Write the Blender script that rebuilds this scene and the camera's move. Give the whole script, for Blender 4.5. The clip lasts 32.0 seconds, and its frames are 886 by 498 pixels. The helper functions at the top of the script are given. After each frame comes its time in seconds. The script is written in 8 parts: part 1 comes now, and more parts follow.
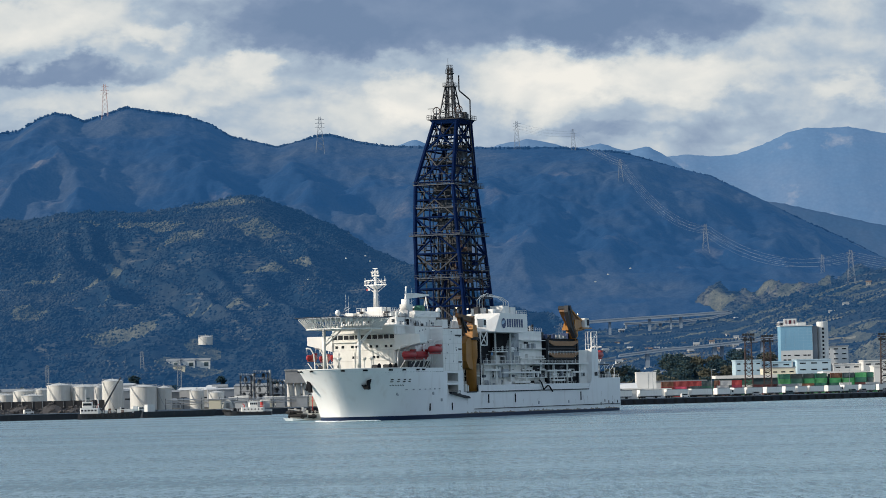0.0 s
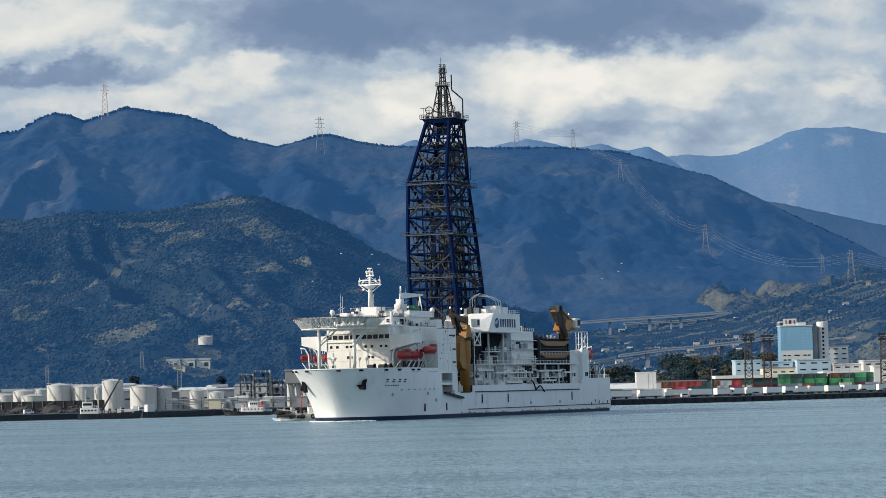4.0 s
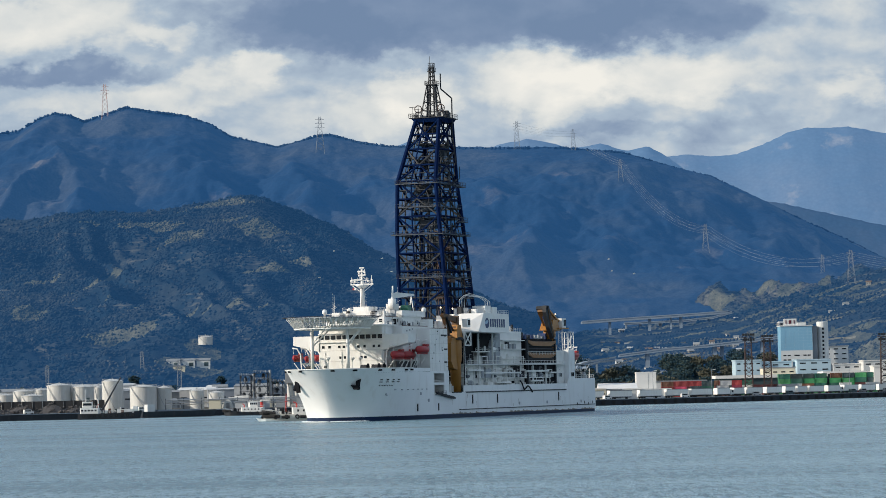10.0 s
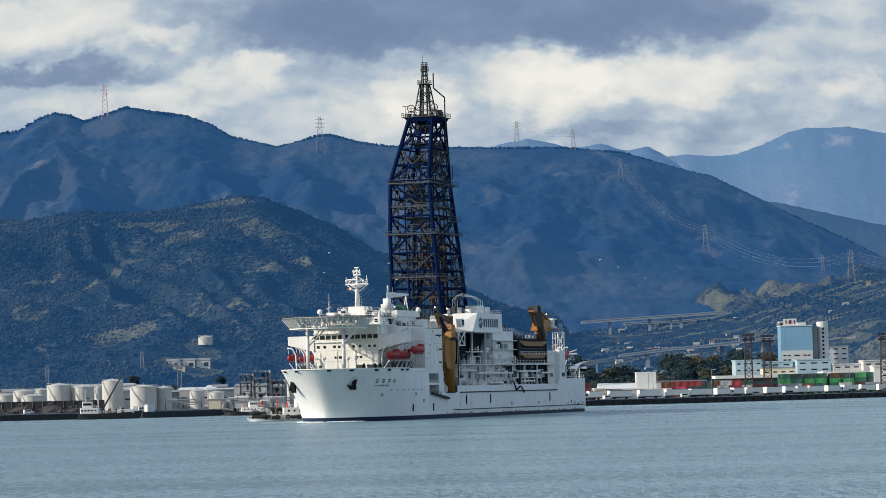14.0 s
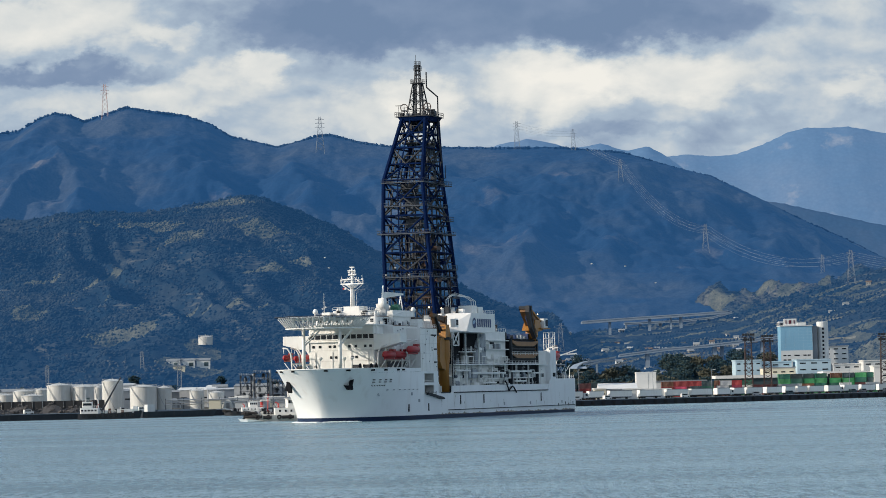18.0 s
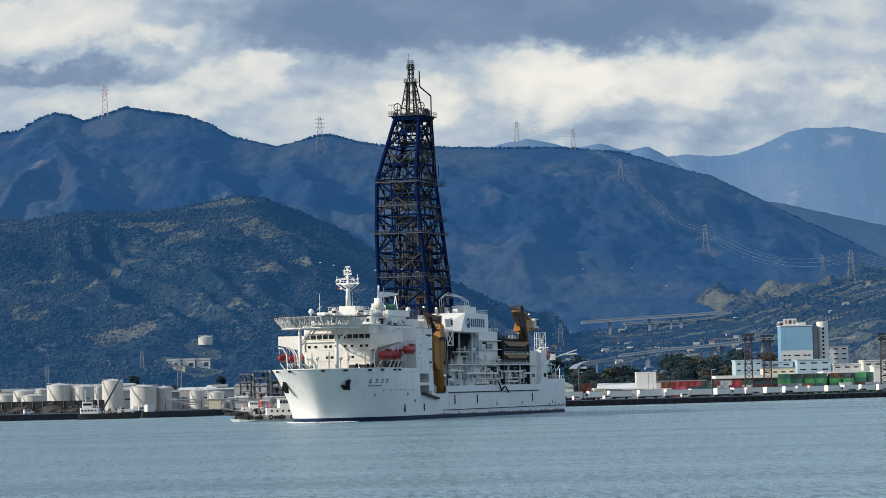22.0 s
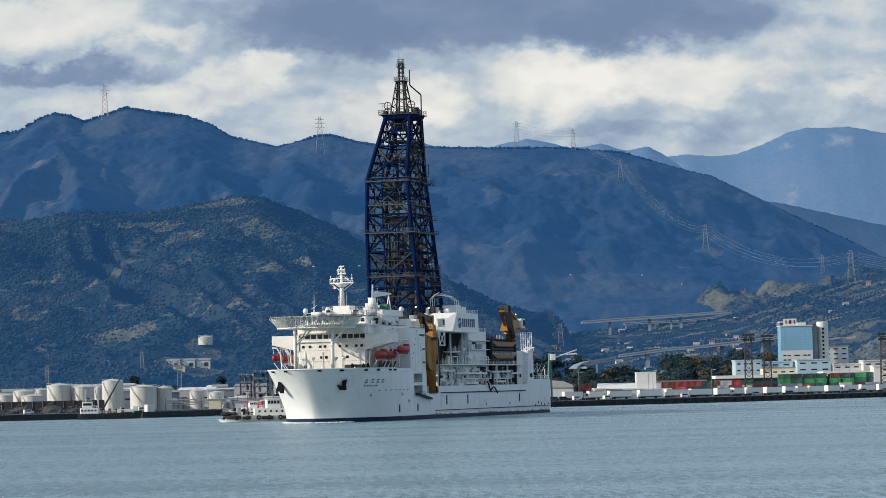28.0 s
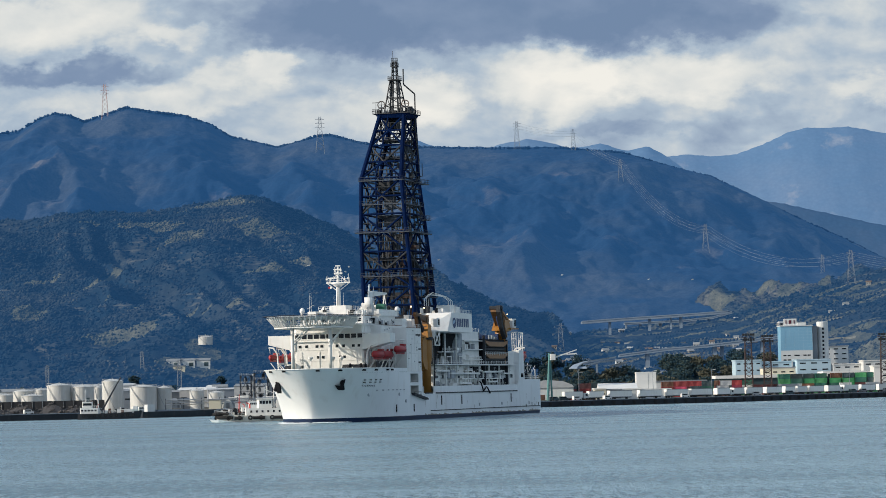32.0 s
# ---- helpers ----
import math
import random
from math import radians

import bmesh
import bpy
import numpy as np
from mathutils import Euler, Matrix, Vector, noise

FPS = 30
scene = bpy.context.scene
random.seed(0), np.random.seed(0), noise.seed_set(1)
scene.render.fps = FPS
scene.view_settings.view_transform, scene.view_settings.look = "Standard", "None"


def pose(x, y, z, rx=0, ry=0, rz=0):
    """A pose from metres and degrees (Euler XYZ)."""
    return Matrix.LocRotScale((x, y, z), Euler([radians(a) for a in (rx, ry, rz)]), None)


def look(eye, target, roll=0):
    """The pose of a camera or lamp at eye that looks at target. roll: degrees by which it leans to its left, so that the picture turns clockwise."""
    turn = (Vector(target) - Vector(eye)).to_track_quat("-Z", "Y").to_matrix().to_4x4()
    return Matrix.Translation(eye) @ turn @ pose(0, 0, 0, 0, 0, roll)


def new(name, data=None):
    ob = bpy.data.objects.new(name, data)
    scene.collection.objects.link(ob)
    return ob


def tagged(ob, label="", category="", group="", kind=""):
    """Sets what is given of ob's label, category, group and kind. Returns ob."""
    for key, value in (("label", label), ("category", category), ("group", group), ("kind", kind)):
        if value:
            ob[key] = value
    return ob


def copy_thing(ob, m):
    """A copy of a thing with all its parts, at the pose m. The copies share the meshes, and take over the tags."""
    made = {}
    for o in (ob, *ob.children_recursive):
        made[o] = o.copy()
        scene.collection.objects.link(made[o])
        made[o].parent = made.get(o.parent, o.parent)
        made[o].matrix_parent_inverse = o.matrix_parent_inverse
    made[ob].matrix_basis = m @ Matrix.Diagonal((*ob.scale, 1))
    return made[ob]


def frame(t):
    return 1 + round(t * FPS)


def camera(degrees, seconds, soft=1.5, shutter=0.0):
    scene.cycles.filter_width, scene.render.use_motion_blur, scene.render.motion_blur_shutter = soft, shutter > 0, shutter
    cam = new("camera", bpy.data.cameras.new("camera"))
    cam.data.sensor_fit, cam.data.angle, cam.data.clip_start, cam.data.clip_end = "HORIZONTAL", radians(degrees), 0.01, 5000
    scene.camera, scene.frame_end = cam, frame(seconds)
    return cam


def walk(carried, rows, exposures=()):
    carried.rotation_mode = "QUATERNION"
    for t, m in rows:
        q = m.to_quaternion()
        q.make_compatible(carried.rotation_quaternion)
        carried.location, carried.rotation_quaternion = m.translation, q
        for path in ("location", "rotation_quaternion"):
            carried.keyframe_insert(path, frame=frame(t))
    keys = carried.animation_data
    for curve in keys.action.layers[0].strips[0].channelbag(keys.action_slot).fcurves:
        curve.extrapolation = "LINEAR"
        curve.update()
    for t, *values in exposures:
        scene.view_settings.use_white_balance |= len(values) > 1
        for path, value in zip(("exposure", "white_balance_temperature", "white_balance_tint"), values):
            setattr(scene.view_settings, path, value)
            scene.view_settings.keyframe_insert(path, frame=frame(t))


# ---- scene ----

# ================= camera =================
cam = camera(17.147, 32.0, soft=0.85)
EYE = (0.0, 0.0, 9.84)
PITCH = math.degrees(math.atan((686.73 - 441) / 5200))
VIEW = look(EYE, (0, 1000, 9.84 + 1000 * math.tan(radians(PITCH))), -1.32)
walk(cam, [(0, VIEW), (32.0, VIEW)])

# ================= light =================
SUN_TO = Vector((-0.91, -0.235, 0.375)).normalized()
sun = new("sun", bpy.data.lights.new("sun", "SUN"))
sun.data.energy, sun.data.angle, sun.data.color = 4.8, radians(0.6), (1.0, 0.90, 0.76)
sun.matrix_world = look(SUN_TO * 3000, (0, 0, 0))
world = bpy.data.worlds.new("world")
scene.world = world
world.use_nodes = True
wn, wl = world.node_tree.nodes, world.node_tree.links
sky = wn.new("ShaderNodeTexSky")
sky.sky_type, sky.sun_disc = "NISHITA", False
sky.sun_elevation = math.asin(SUN_TO.z)
sky.sun_rotation = math.atan2(SUN_TO.x, SUN_TO.y)
sky.air_density, sky.dust_density, sky.ozone_density = 1.2, 1.5, 2.0
wtc, wno, wmr, wmx = wn.new("ShaderNodeTexCoord"), wn.new("ShaderNodeTexNoise"), wn.new("ShaderNodeMapRange"), wn.new("ShaderNodeMix")
wno.inputs["Scale"].default_value, wno.inputs["Detail"].default_value = 2.2, 6
wmr.inputs["From Min"].default_value, wmr.inputs["From Max"].default_value = 0.35, 0.65
wmr.inputs["To Min"].default_value, wmr.inputs["To Max"].default_value = 0.30, 0.75
wmx.data_type = "RGBA"
wmx.inputs["B"].default_value = (5.2, 6.6, 8.4, 1)
wl.new(wtc.outputs["Generated"], wno.inputs["Vector"])
wl.new(wno.outputs[0], wmr.inputs["Value"])
wl.new(wmr.outputs[0], wmx.inputs["Factor"])
wl.new(sky.outputs[0], wmx.inputs["A"])
wl.new(wmx.outputs["Result"], wn["Background"].inputs[0])
wn["Background"].inputs[1].default_value = 0.108
scene.view_settings.exposure = 0.0


# ================= mesh and material tools =================
class G:
    """Collects the corners and faces of one mesh."""

    def __init__(self):
        self.v, self.f = [], []

    def add(self, vs, fs):
        n = len(self.v)
        self.v += [tuple(p) for p in vs]
        self.f += [tuple(n + i for i in f) for f in fs]
        return self

    def box(self, x0, x1, y0, y1, z0, z1, b=0.0):
        """A box; b chamfers its upright edges."""
        if b <= 0:
            return self.prism([(x0, y0), (x1, y0), (x1, y1), (x0, y1)], z0, z1)
        return self.prism([(x0 + b, y0), (x1 - b, y0), (x1, y0 + b), (x1, y1 - b), (x1 - b, y1), (x0 + b, y1), (x0, y1 - b), (x0, y0 + b)], z0, z1)

    def prism(self, pts, z0, z1, top=None):
        """An upright prism over a plan, counterclockwise; top: another plan for the upper end."""
        n = len(pts)
        vs = [(x, y, z0) for x, y in pts] + [(x, y, z1) for x, y in (top or pts)]
        return self.add(vs, [tuple(range(n - 1, -1, -1)), tuple(range(n, 2 * n))] + [(i, (i + 1) % n, n + (i + 1) % n, n + i) for i in range(n)])

    def side(self, pts, y0, y1):
        """A prism along y over an outline in x and z."""
        n = len(pts)
        vs = [(x, y0, z) for x, z in pts] + [(x, y1, z) for x, z in pts]
        return self.add(vs, [tuple(range(n)), tuple(range(2 * n - 1, n - 1, -1))] + [(i, n + i, n + (i + 1) % n, (i + 1) % n) for i in range(n)])

    def front(self, pts, x0, x1):
        """A prism along x over an outline in y and z."""
        n = len(pts)
        vs = [(x0, y, z) for y, z in pts] + [(x1, y, z) for y, z in pts]
        return self.add(vs, [tuple(range(n - 1, -1, -1)), tuple(range(n, 2 * n))] + [(i, (i + 1) % n, n + (i + 1) % n, n + i) for i in range(n)])

    def tube(self, p, q, r, n=6, r2=None):
        """A bar from p to q."""
        p, q = Vector(p), Vector(q)
        d = (q - p)
        if d.length < 1e-6:
            return self
        d.normalize()
        a = d.orthogonal().normalized()
        if abs(d.z) < 0.999:
            a = d.cross(Vector((0, 0, 1))).normalized()
        b = d.cross(a)
        r2 = r if r2 is None else r2
        vs = []
        for c, rr in ((p, r), (q, r2)):
            for i in range(n):
                t = 2 * math.pi * (i + 0.5) / n
                vs.append(c + a * (rr * math.cos(t)) + b * (rr * math.sin(t)))
        return self.add(vs, [tuple(range(n - 1, -1, -1)), tuple(range(n, 2 * n))] + [(i, (i + 1) % n, n + (i + 1) % n, n + i) for i in range(n)])

    def sweep(self, pts, r, n=6):
        """One bent bar through all the points."""
        pts = [Vector(p) for p in pts]
        vs, fs = [], []
        ways = [(b - a).normalized() for a, b in zip(pts, pts[1:])]
        for k, c in enumerate(pts):
            d = (ways[max(k - 1, 0)] + ways[min(k, len(ways) - 1)])
            d = d.normalized() if d.length > 1e-6 else ways[min(k, len(ways) - 1)]
            a = d.cross(Vector((0.02, 0.03, 1))).normalized() if abs(d.z) < 0.9 else d.cross(Vector((0, 1, 0.02))).normalized()
            b = d.cross(a)
            for i in range(n):
                t = 2 * math.pi * (i + 0.5) / n
                vs.append(c + a * (r * math.cos(t)) + b * (r * math.sin(t)))
        for k in range(len(pts) - 1):
            fs += [(k * n + i, k * n + (i + 1) % n, (k + 1) * n + (i + 1) % n, (k + 1) * n + i) for i in range(n)]
        return self.add(vs, fs + [tuple(range(n - 1, -1, -1)), tuple(range((len(pts) - 1) * n, len(pts) * n))])

    def path(self, pts, r, n=6):
        for p, q in zip(pts, pts[1:]):
            self.tube(p, q, r, n)
        return self

    def lathe(self, c, prof, n=16):
        """A turned body round the upright axis through c, from (radius, height) pairs."""
        vs, fs = [], []
        for r, z in prof:
            for i in range(n):
                t = 2 * math.pi * i / n
                vs.append((c[0] + r * math.cos(t), c[1] + r * math.sin(t), c[2] + z))
        for k in range(len(prof) - 1):
            for i in range(n):
                j = (i + 1) % n
                fs.append((k * n + i, k * n + j, (k + 1) * n + j, (k + 1) * n + i))
        fs += [tuple(range(n - 1, -1, -1)), tuple(range((len(prof) - 1) * n, len(prof) * n))]
        return self.add(vs, fs)

    def ball(self, c, r, n=12, sx=1.0, sy=1.0, sz=1.0):
        prof = [(max(0.02, math.sin(math.pi * k / 8)) * r, -math.cos(math.pi * k / 8) * r) for k in range(9)]
        g = G().lathe((0, 0, 0), prof, n)
        return self.add([(c[0] + x * sx, c[1] + y * sy, c[2] + z * sz) for x, y, z in g.v], g.f)

    def ring(self, c, axis, R, r, n=16):
        a = Vector(axis).normalized()
        b = a.orthogonal().normalized()
        d = a.cross(b)
        pts = [Vector(c) + b * (R * math.cos(2 * math.pi * i / n)) + d * (R * math.sin(2 * math.pi * i / n)) for i in range(n + 1)]
        return self.path(pts, r, 5)

    def mesh(self, name, material=None, smooth=False):
        me = bpy.data.meshes.new(name)
        me.from_pydata(self.v, [], self.f)
        if material:
            me.materials.append(material)
        if smooth:
            me.shade_smooth()
        me.update()
        return me


def part(name, g, material, parent=None, label="", smooth=False, data=None):
    ob = new(name, data or g.mesh(name, material, smooth))
    if parent is not None:
        ob.parent = parent
    return tagged(ob, label)


def thing(name, label, category, group="", kind="", at=(0, 0, 0), turn=0):
    ob = new(name)
    ob.empty_display_size = 2
    ob.matrix_basis = pose(*at, 0, 0, turn)
    return tagged(ob, label, category, group, kind)


def mat(name, col, rough=0.6, metal=0.0, var=0.12, scale=0.4, fine=6.0, bump=0.15, dirt=None, dirt_amt=0.0, dirt_scale=(0.25, 0.25, 0.05), spec=0.5, each=0.0):
    """A painted or plain surface with variation at two scales; dirt: streaks of another colour."""
    m = bpy.data.materials.new(name)
    m.use_nodes = True
    n, l = m.node_tree.nodes, m.node_tree.links
    p = n["Principled BSDF"]
    tc = n.new("ShaderNodeTexCoord")
    big, small = n.new("ShaderNodeTexNoise"), n.new("ShaderNodeTexNoise")
    big.inputs["Scale"].default_value, small.inputs["Scale"].default_value = scale, fine
    big.inputs["Detail"].default_value = 5
    l.new(tc.outputs["Object"], big.inputs["Vector"])
    l.new(tc.outputs["Object"], small.inputs["Vector"])
    ramp = n.new("ShaderNodeMapRange")
    ramp.inputs["From Min"].default_value, ramp.inputs["From Max"].default_value = 0.3, 0.7
    ramp.inputs["To Min"].default_value, ramp.inputs["To Max"].default_value = 1 - var, 1 + var * 0.6
    l.new(big.outputs[0], ramp.inputs["Value"])
    mul = n.new("ShaderNodeVectorMath")
    mul.operation = "SCALE"
    mul.inputs[0].default_value = col
    l.new(ramp.outputs[0], mul.inputs["Scale"])
    out = mul.outputs[0]
    if each:
        # faded or fresh, object by object
        oi, ro, s2 = n.new("ShaderNodeObjectInfo"), n.new("ShaderNodeMapRange"), n.new("ShaderNodeVectorMath")
        ro.inputs["To Min"].default_value, ro.inputs["To Max"].default_value = 1 - each, 1 + each * 0.6
        l.new(oi.outputs["Random"], ro.inputs["Value"])
        s2.operation = "SCALE"
        l.new(out, s2.inputs[0])
        l.new(ro.outputs[0], s2.inputs["Scale"])
        out = s2.outputs[0]
    if dirt:
        mp = n.new("ShaderNodeMapping")
        mp.inputs["Scale"].default_value = dirt_scale
        st = n.new("ShaderNodeTexNoise")
        st.inputs["Scale"].default_value, st.inputs["Detail"].default_value = 3.0, 6
        l.new(tc.outputs["Object"], mp.inputs[0])
        l.new(mp.outputs[0], st.inputs["Vector"])
        r2 = n.new("ShaderNodeMapRange")
        r2.inputs["From Min"].default_value, r2.inputs["From Max"].default_value = 0.55, 0.78
        r2.inputs["To Max"].default_value = dirt_amt
        l.new(st.outputs[0], r2.inputs["Value"])
        mx = n.new("ShaderNodeMix")
        mx.data_type = "RGBA"
        l.new(r2.outputs[0], mx.inputs["Factor"])
        l.new(out, mx.inputs["A"])
        mx.inputs["B"].default_value = (*dirt, 1)
        out = mx.outputs["Result"]
    l.new(out, p.inputs["Base Color"])
    p.inputs["Roughness"].default_value, p.inputs["Metallic"].default_value = rough, metal
    p.inputs["Specular IOR Level"].default_value = spec
    bp = n.new("ShaderNodeBump")
    bp.inputs["Strength"].default_value, bp.inputs["Distance"].default_value = bump, 0.1
    l.new(small.outputs[0], bp.inputs["Height"])
    l.new(bp.outputs[0], p.inputs["Normal"])
    return m

# ================= materials of the land, sky and sea =================
def woods_material(name, dark, mid, pale, scale, patch, haze_glow=None, glow_strength=0.0, tuft_shade=0.4, clear=0.60, clumps=None, terrace=0.0, relief=(0.4, 1.5)):
    """Mixed winter woods: dark conifers, brown broadleaf patches, pale clearings."""
    m = bpy.data.materials.new(name)
    m.use_nodes = True
    n, l = m.node_tree.nodes, m.node_tree.links
    p = n["Principled BSDF"]
    tc = n.new("ShaderNodeTexCoord")
    pos = tc.outputs["Object"]
    a, b, c = (n.new("ShaderNodeTexNoise") for _ in range(3))
    for nd, s, d in ((a, patch, 6), (b, scale, 4), (c, patch * 2.3, 9)):
        nd.inputs["Scale"].default_value, nd.inputs["Detail"].default_value = s, d
        nd.inputs["Roughness"].default_value = 0.62
        l.new(pos, nd.inputs["Vector"])
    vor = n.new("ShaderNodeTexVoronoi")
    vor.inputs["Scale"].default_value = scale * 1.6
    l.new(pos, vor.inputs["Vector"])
    r1 = n.new("ShaderNodeMapRange")
    r1.inputs["From Min"].default_value, r1.inputs["From Max"].default_value = 0.44, 0.62
    l.new(a.outputs[0], r1.inputs["Value"])
    mx = n.new("ShaderNodeMix")
    mx.data_type = "RGBA"
    mx.inputs["A"].default_value, mx.inputs["B"].default_value = (*dark, 1), (*mid, 1)
    l.new(r1.outputs[0], mx.inputs["Factor"])
    r2 = n.new("ShaderNodeMapRange")
    r2.inputs["From Min"].default_value, r2.inputs["From Max"].default_value = clear, clear + 0.17
    l.new(c.outputs[0], r2.inputs["Value"])
    mx2 = n.new("ShaderNodeMix")
    mx2.data_type = "RGBA"
    mx2.inputs["B"].default_value = (*pale, 1)
    l.new(r2.outputs[0], mx2.inputs["Factor"])
    l.new(mx.outputs["Result"], mx2.inputs["A"])
    if terrace:
        # walls, paths and dry strips along the contours, where the slope is farmed
        tm, tn, tr, tk = n.new("ShaderNodeMapping"), n.new("ShaderNodeTexNoise"), n.new("ShaderNodeMapRange"), n.new("ShaderNodeMath")
        tm.inputs["Scale"].default_value = (0.045, 0.03, 0.50)
        l.new(pos, tm.inputs[0])
        l.new(tm.outputs[0], tn.inputs["Vector"])
        tn.inputs["Scale"].default_value, tn.inputs["Detail"].default_value = 1.0, 5
        tr.inputs["From Min"].default_value, tr.inputs["From Max"].default_value = 0.565, 0.62
        l.new(tn.outputs[0], tr.inputs["Value"])
        mk = n.new("ShaderNodeMapRange")
        mk.inputs["From Min"].default_value, mk.inputs["From Max"].default_value = 0.46, 0.60
        mk.inputs["To Max"].default_value = terrace
        l.new(c.outputs[0], mk.inputs["Value"])
        tk.operation = "MULTIPLY"
        l.new(tr.outputs[0], tk.inputs[0])
        l.new(mk.outputs[0], tk.inputs[1])
        mt = n.new("ShaderNodeMix")
        mt.data_type = "RGBA"
        l.new(mx2.outputs["Result"], mt.inputs["A"])
        mt.inputs["B"].default_value = (*(1.15 * v for v in pale), 1)
        l.new(tk.outputs[0], mt.inputs["Factor"])
        mx2 = mt
    # cells darken towards their rims: shade between crowns put into the colour
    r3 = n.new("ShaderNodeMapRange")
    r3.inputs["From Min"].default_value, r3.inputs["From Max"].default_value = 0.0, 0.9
    r3.inputs["To Min"].default_value, r3.inputs["To Max"].default_value = 1 + tuft_shade, 1 - tuft_shade
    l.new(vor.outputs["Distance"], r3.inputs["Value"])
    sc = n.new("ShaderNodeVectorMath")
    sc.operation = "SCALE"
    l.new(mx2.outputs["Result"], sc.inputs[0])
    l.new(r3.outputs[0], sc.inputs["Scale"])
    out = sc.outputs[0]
    if clumps:
        # crowns differ one by one
        geo, rc, s2 = n.new("ShaderNodeNewGeometry"), n.new("ShaderNodeMapRange"), n.new("ShaderNodeVectorMath")
        l.new(geo.outputs["Random Per Island"], rc.inputs["Value"])
        rc.inputs["To Min"].default_value, rc.inputs["To Max"].default_value = clumps
        s2.operation = "SCALE"
        l.new(out, s2.inputs[0])
        l.new(rc.outputs[0], s2.inputs["Scale"])
        out = s2.outputs[0]
    l.new(out, p.inputs["Base Color"])
    p.inputs["Roughness"].default_value = 0.95
    p.inputs["Specular IOR Level"].default_value = 0.1
    bp = n.new("ShaderNodeBump")
    bp.inputs["Strength"].default_value, bp.inputs["Distance"].default_value = relief
    l.new(b.outputs[0], bp.inputs["Height"])
    l.new(bp.outputs[0], p.inputs["Normal"])
    # haze in front of the land, painted as light given off by its surface
    if haze_glow:
        p.inputs["Emission Color"].default_value = (*haze_glow, 1)
        p.inputs["Emission Strength"].default_value = glow_strength
    return m


# sea haze is painted in as blue glow: woods emit it, more with distance
HAZE_GLOW = (0.022, 0.10, 0.255)
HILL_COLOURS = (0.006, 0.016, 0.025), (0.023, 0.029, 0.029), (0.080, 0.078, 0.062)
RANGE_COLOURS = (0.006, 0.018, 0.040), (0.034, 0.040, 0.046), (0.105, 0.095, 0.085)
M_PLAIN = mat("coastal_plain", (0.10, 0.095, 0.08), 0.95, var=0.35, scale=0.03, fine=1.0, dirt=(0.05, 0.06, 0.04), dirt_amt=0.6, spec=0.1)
M_HILL = woods_material("hill_woods", *HILL_COLOURS, 0.30, 0.012, HAZE_GLOW, 0.42, tuft_shade=0.30, clear=0.60, terrace=0.6)
M_DRY = woods_material("dry_grass", (0.052, 0.056, 0.037), (0.092, 0.091, 0.060), (0.140, 0.132, 0.090), 0.55, 0.05, HAZE_GLOW, 0.42, tuft_shade=0.35, clear=0.56)
M_RANGE = woods_material("range_woods", *RANGE_COLOURS, 0.22, 0.0060, HAZE_GLOW, 0.61, 0.30, clear=0.60)
# farthest woods: pale blue haze is put into base colours and emission
M_FAR = woods_material("hazed_far_woods", (0.05, 0.08, 0.12), (0.07, 0.09, 0.12), (0.22, 0.2, 0.18), 0.10, 0.006, (0.09, 0.20, 0.38), 0.72, 0.12)


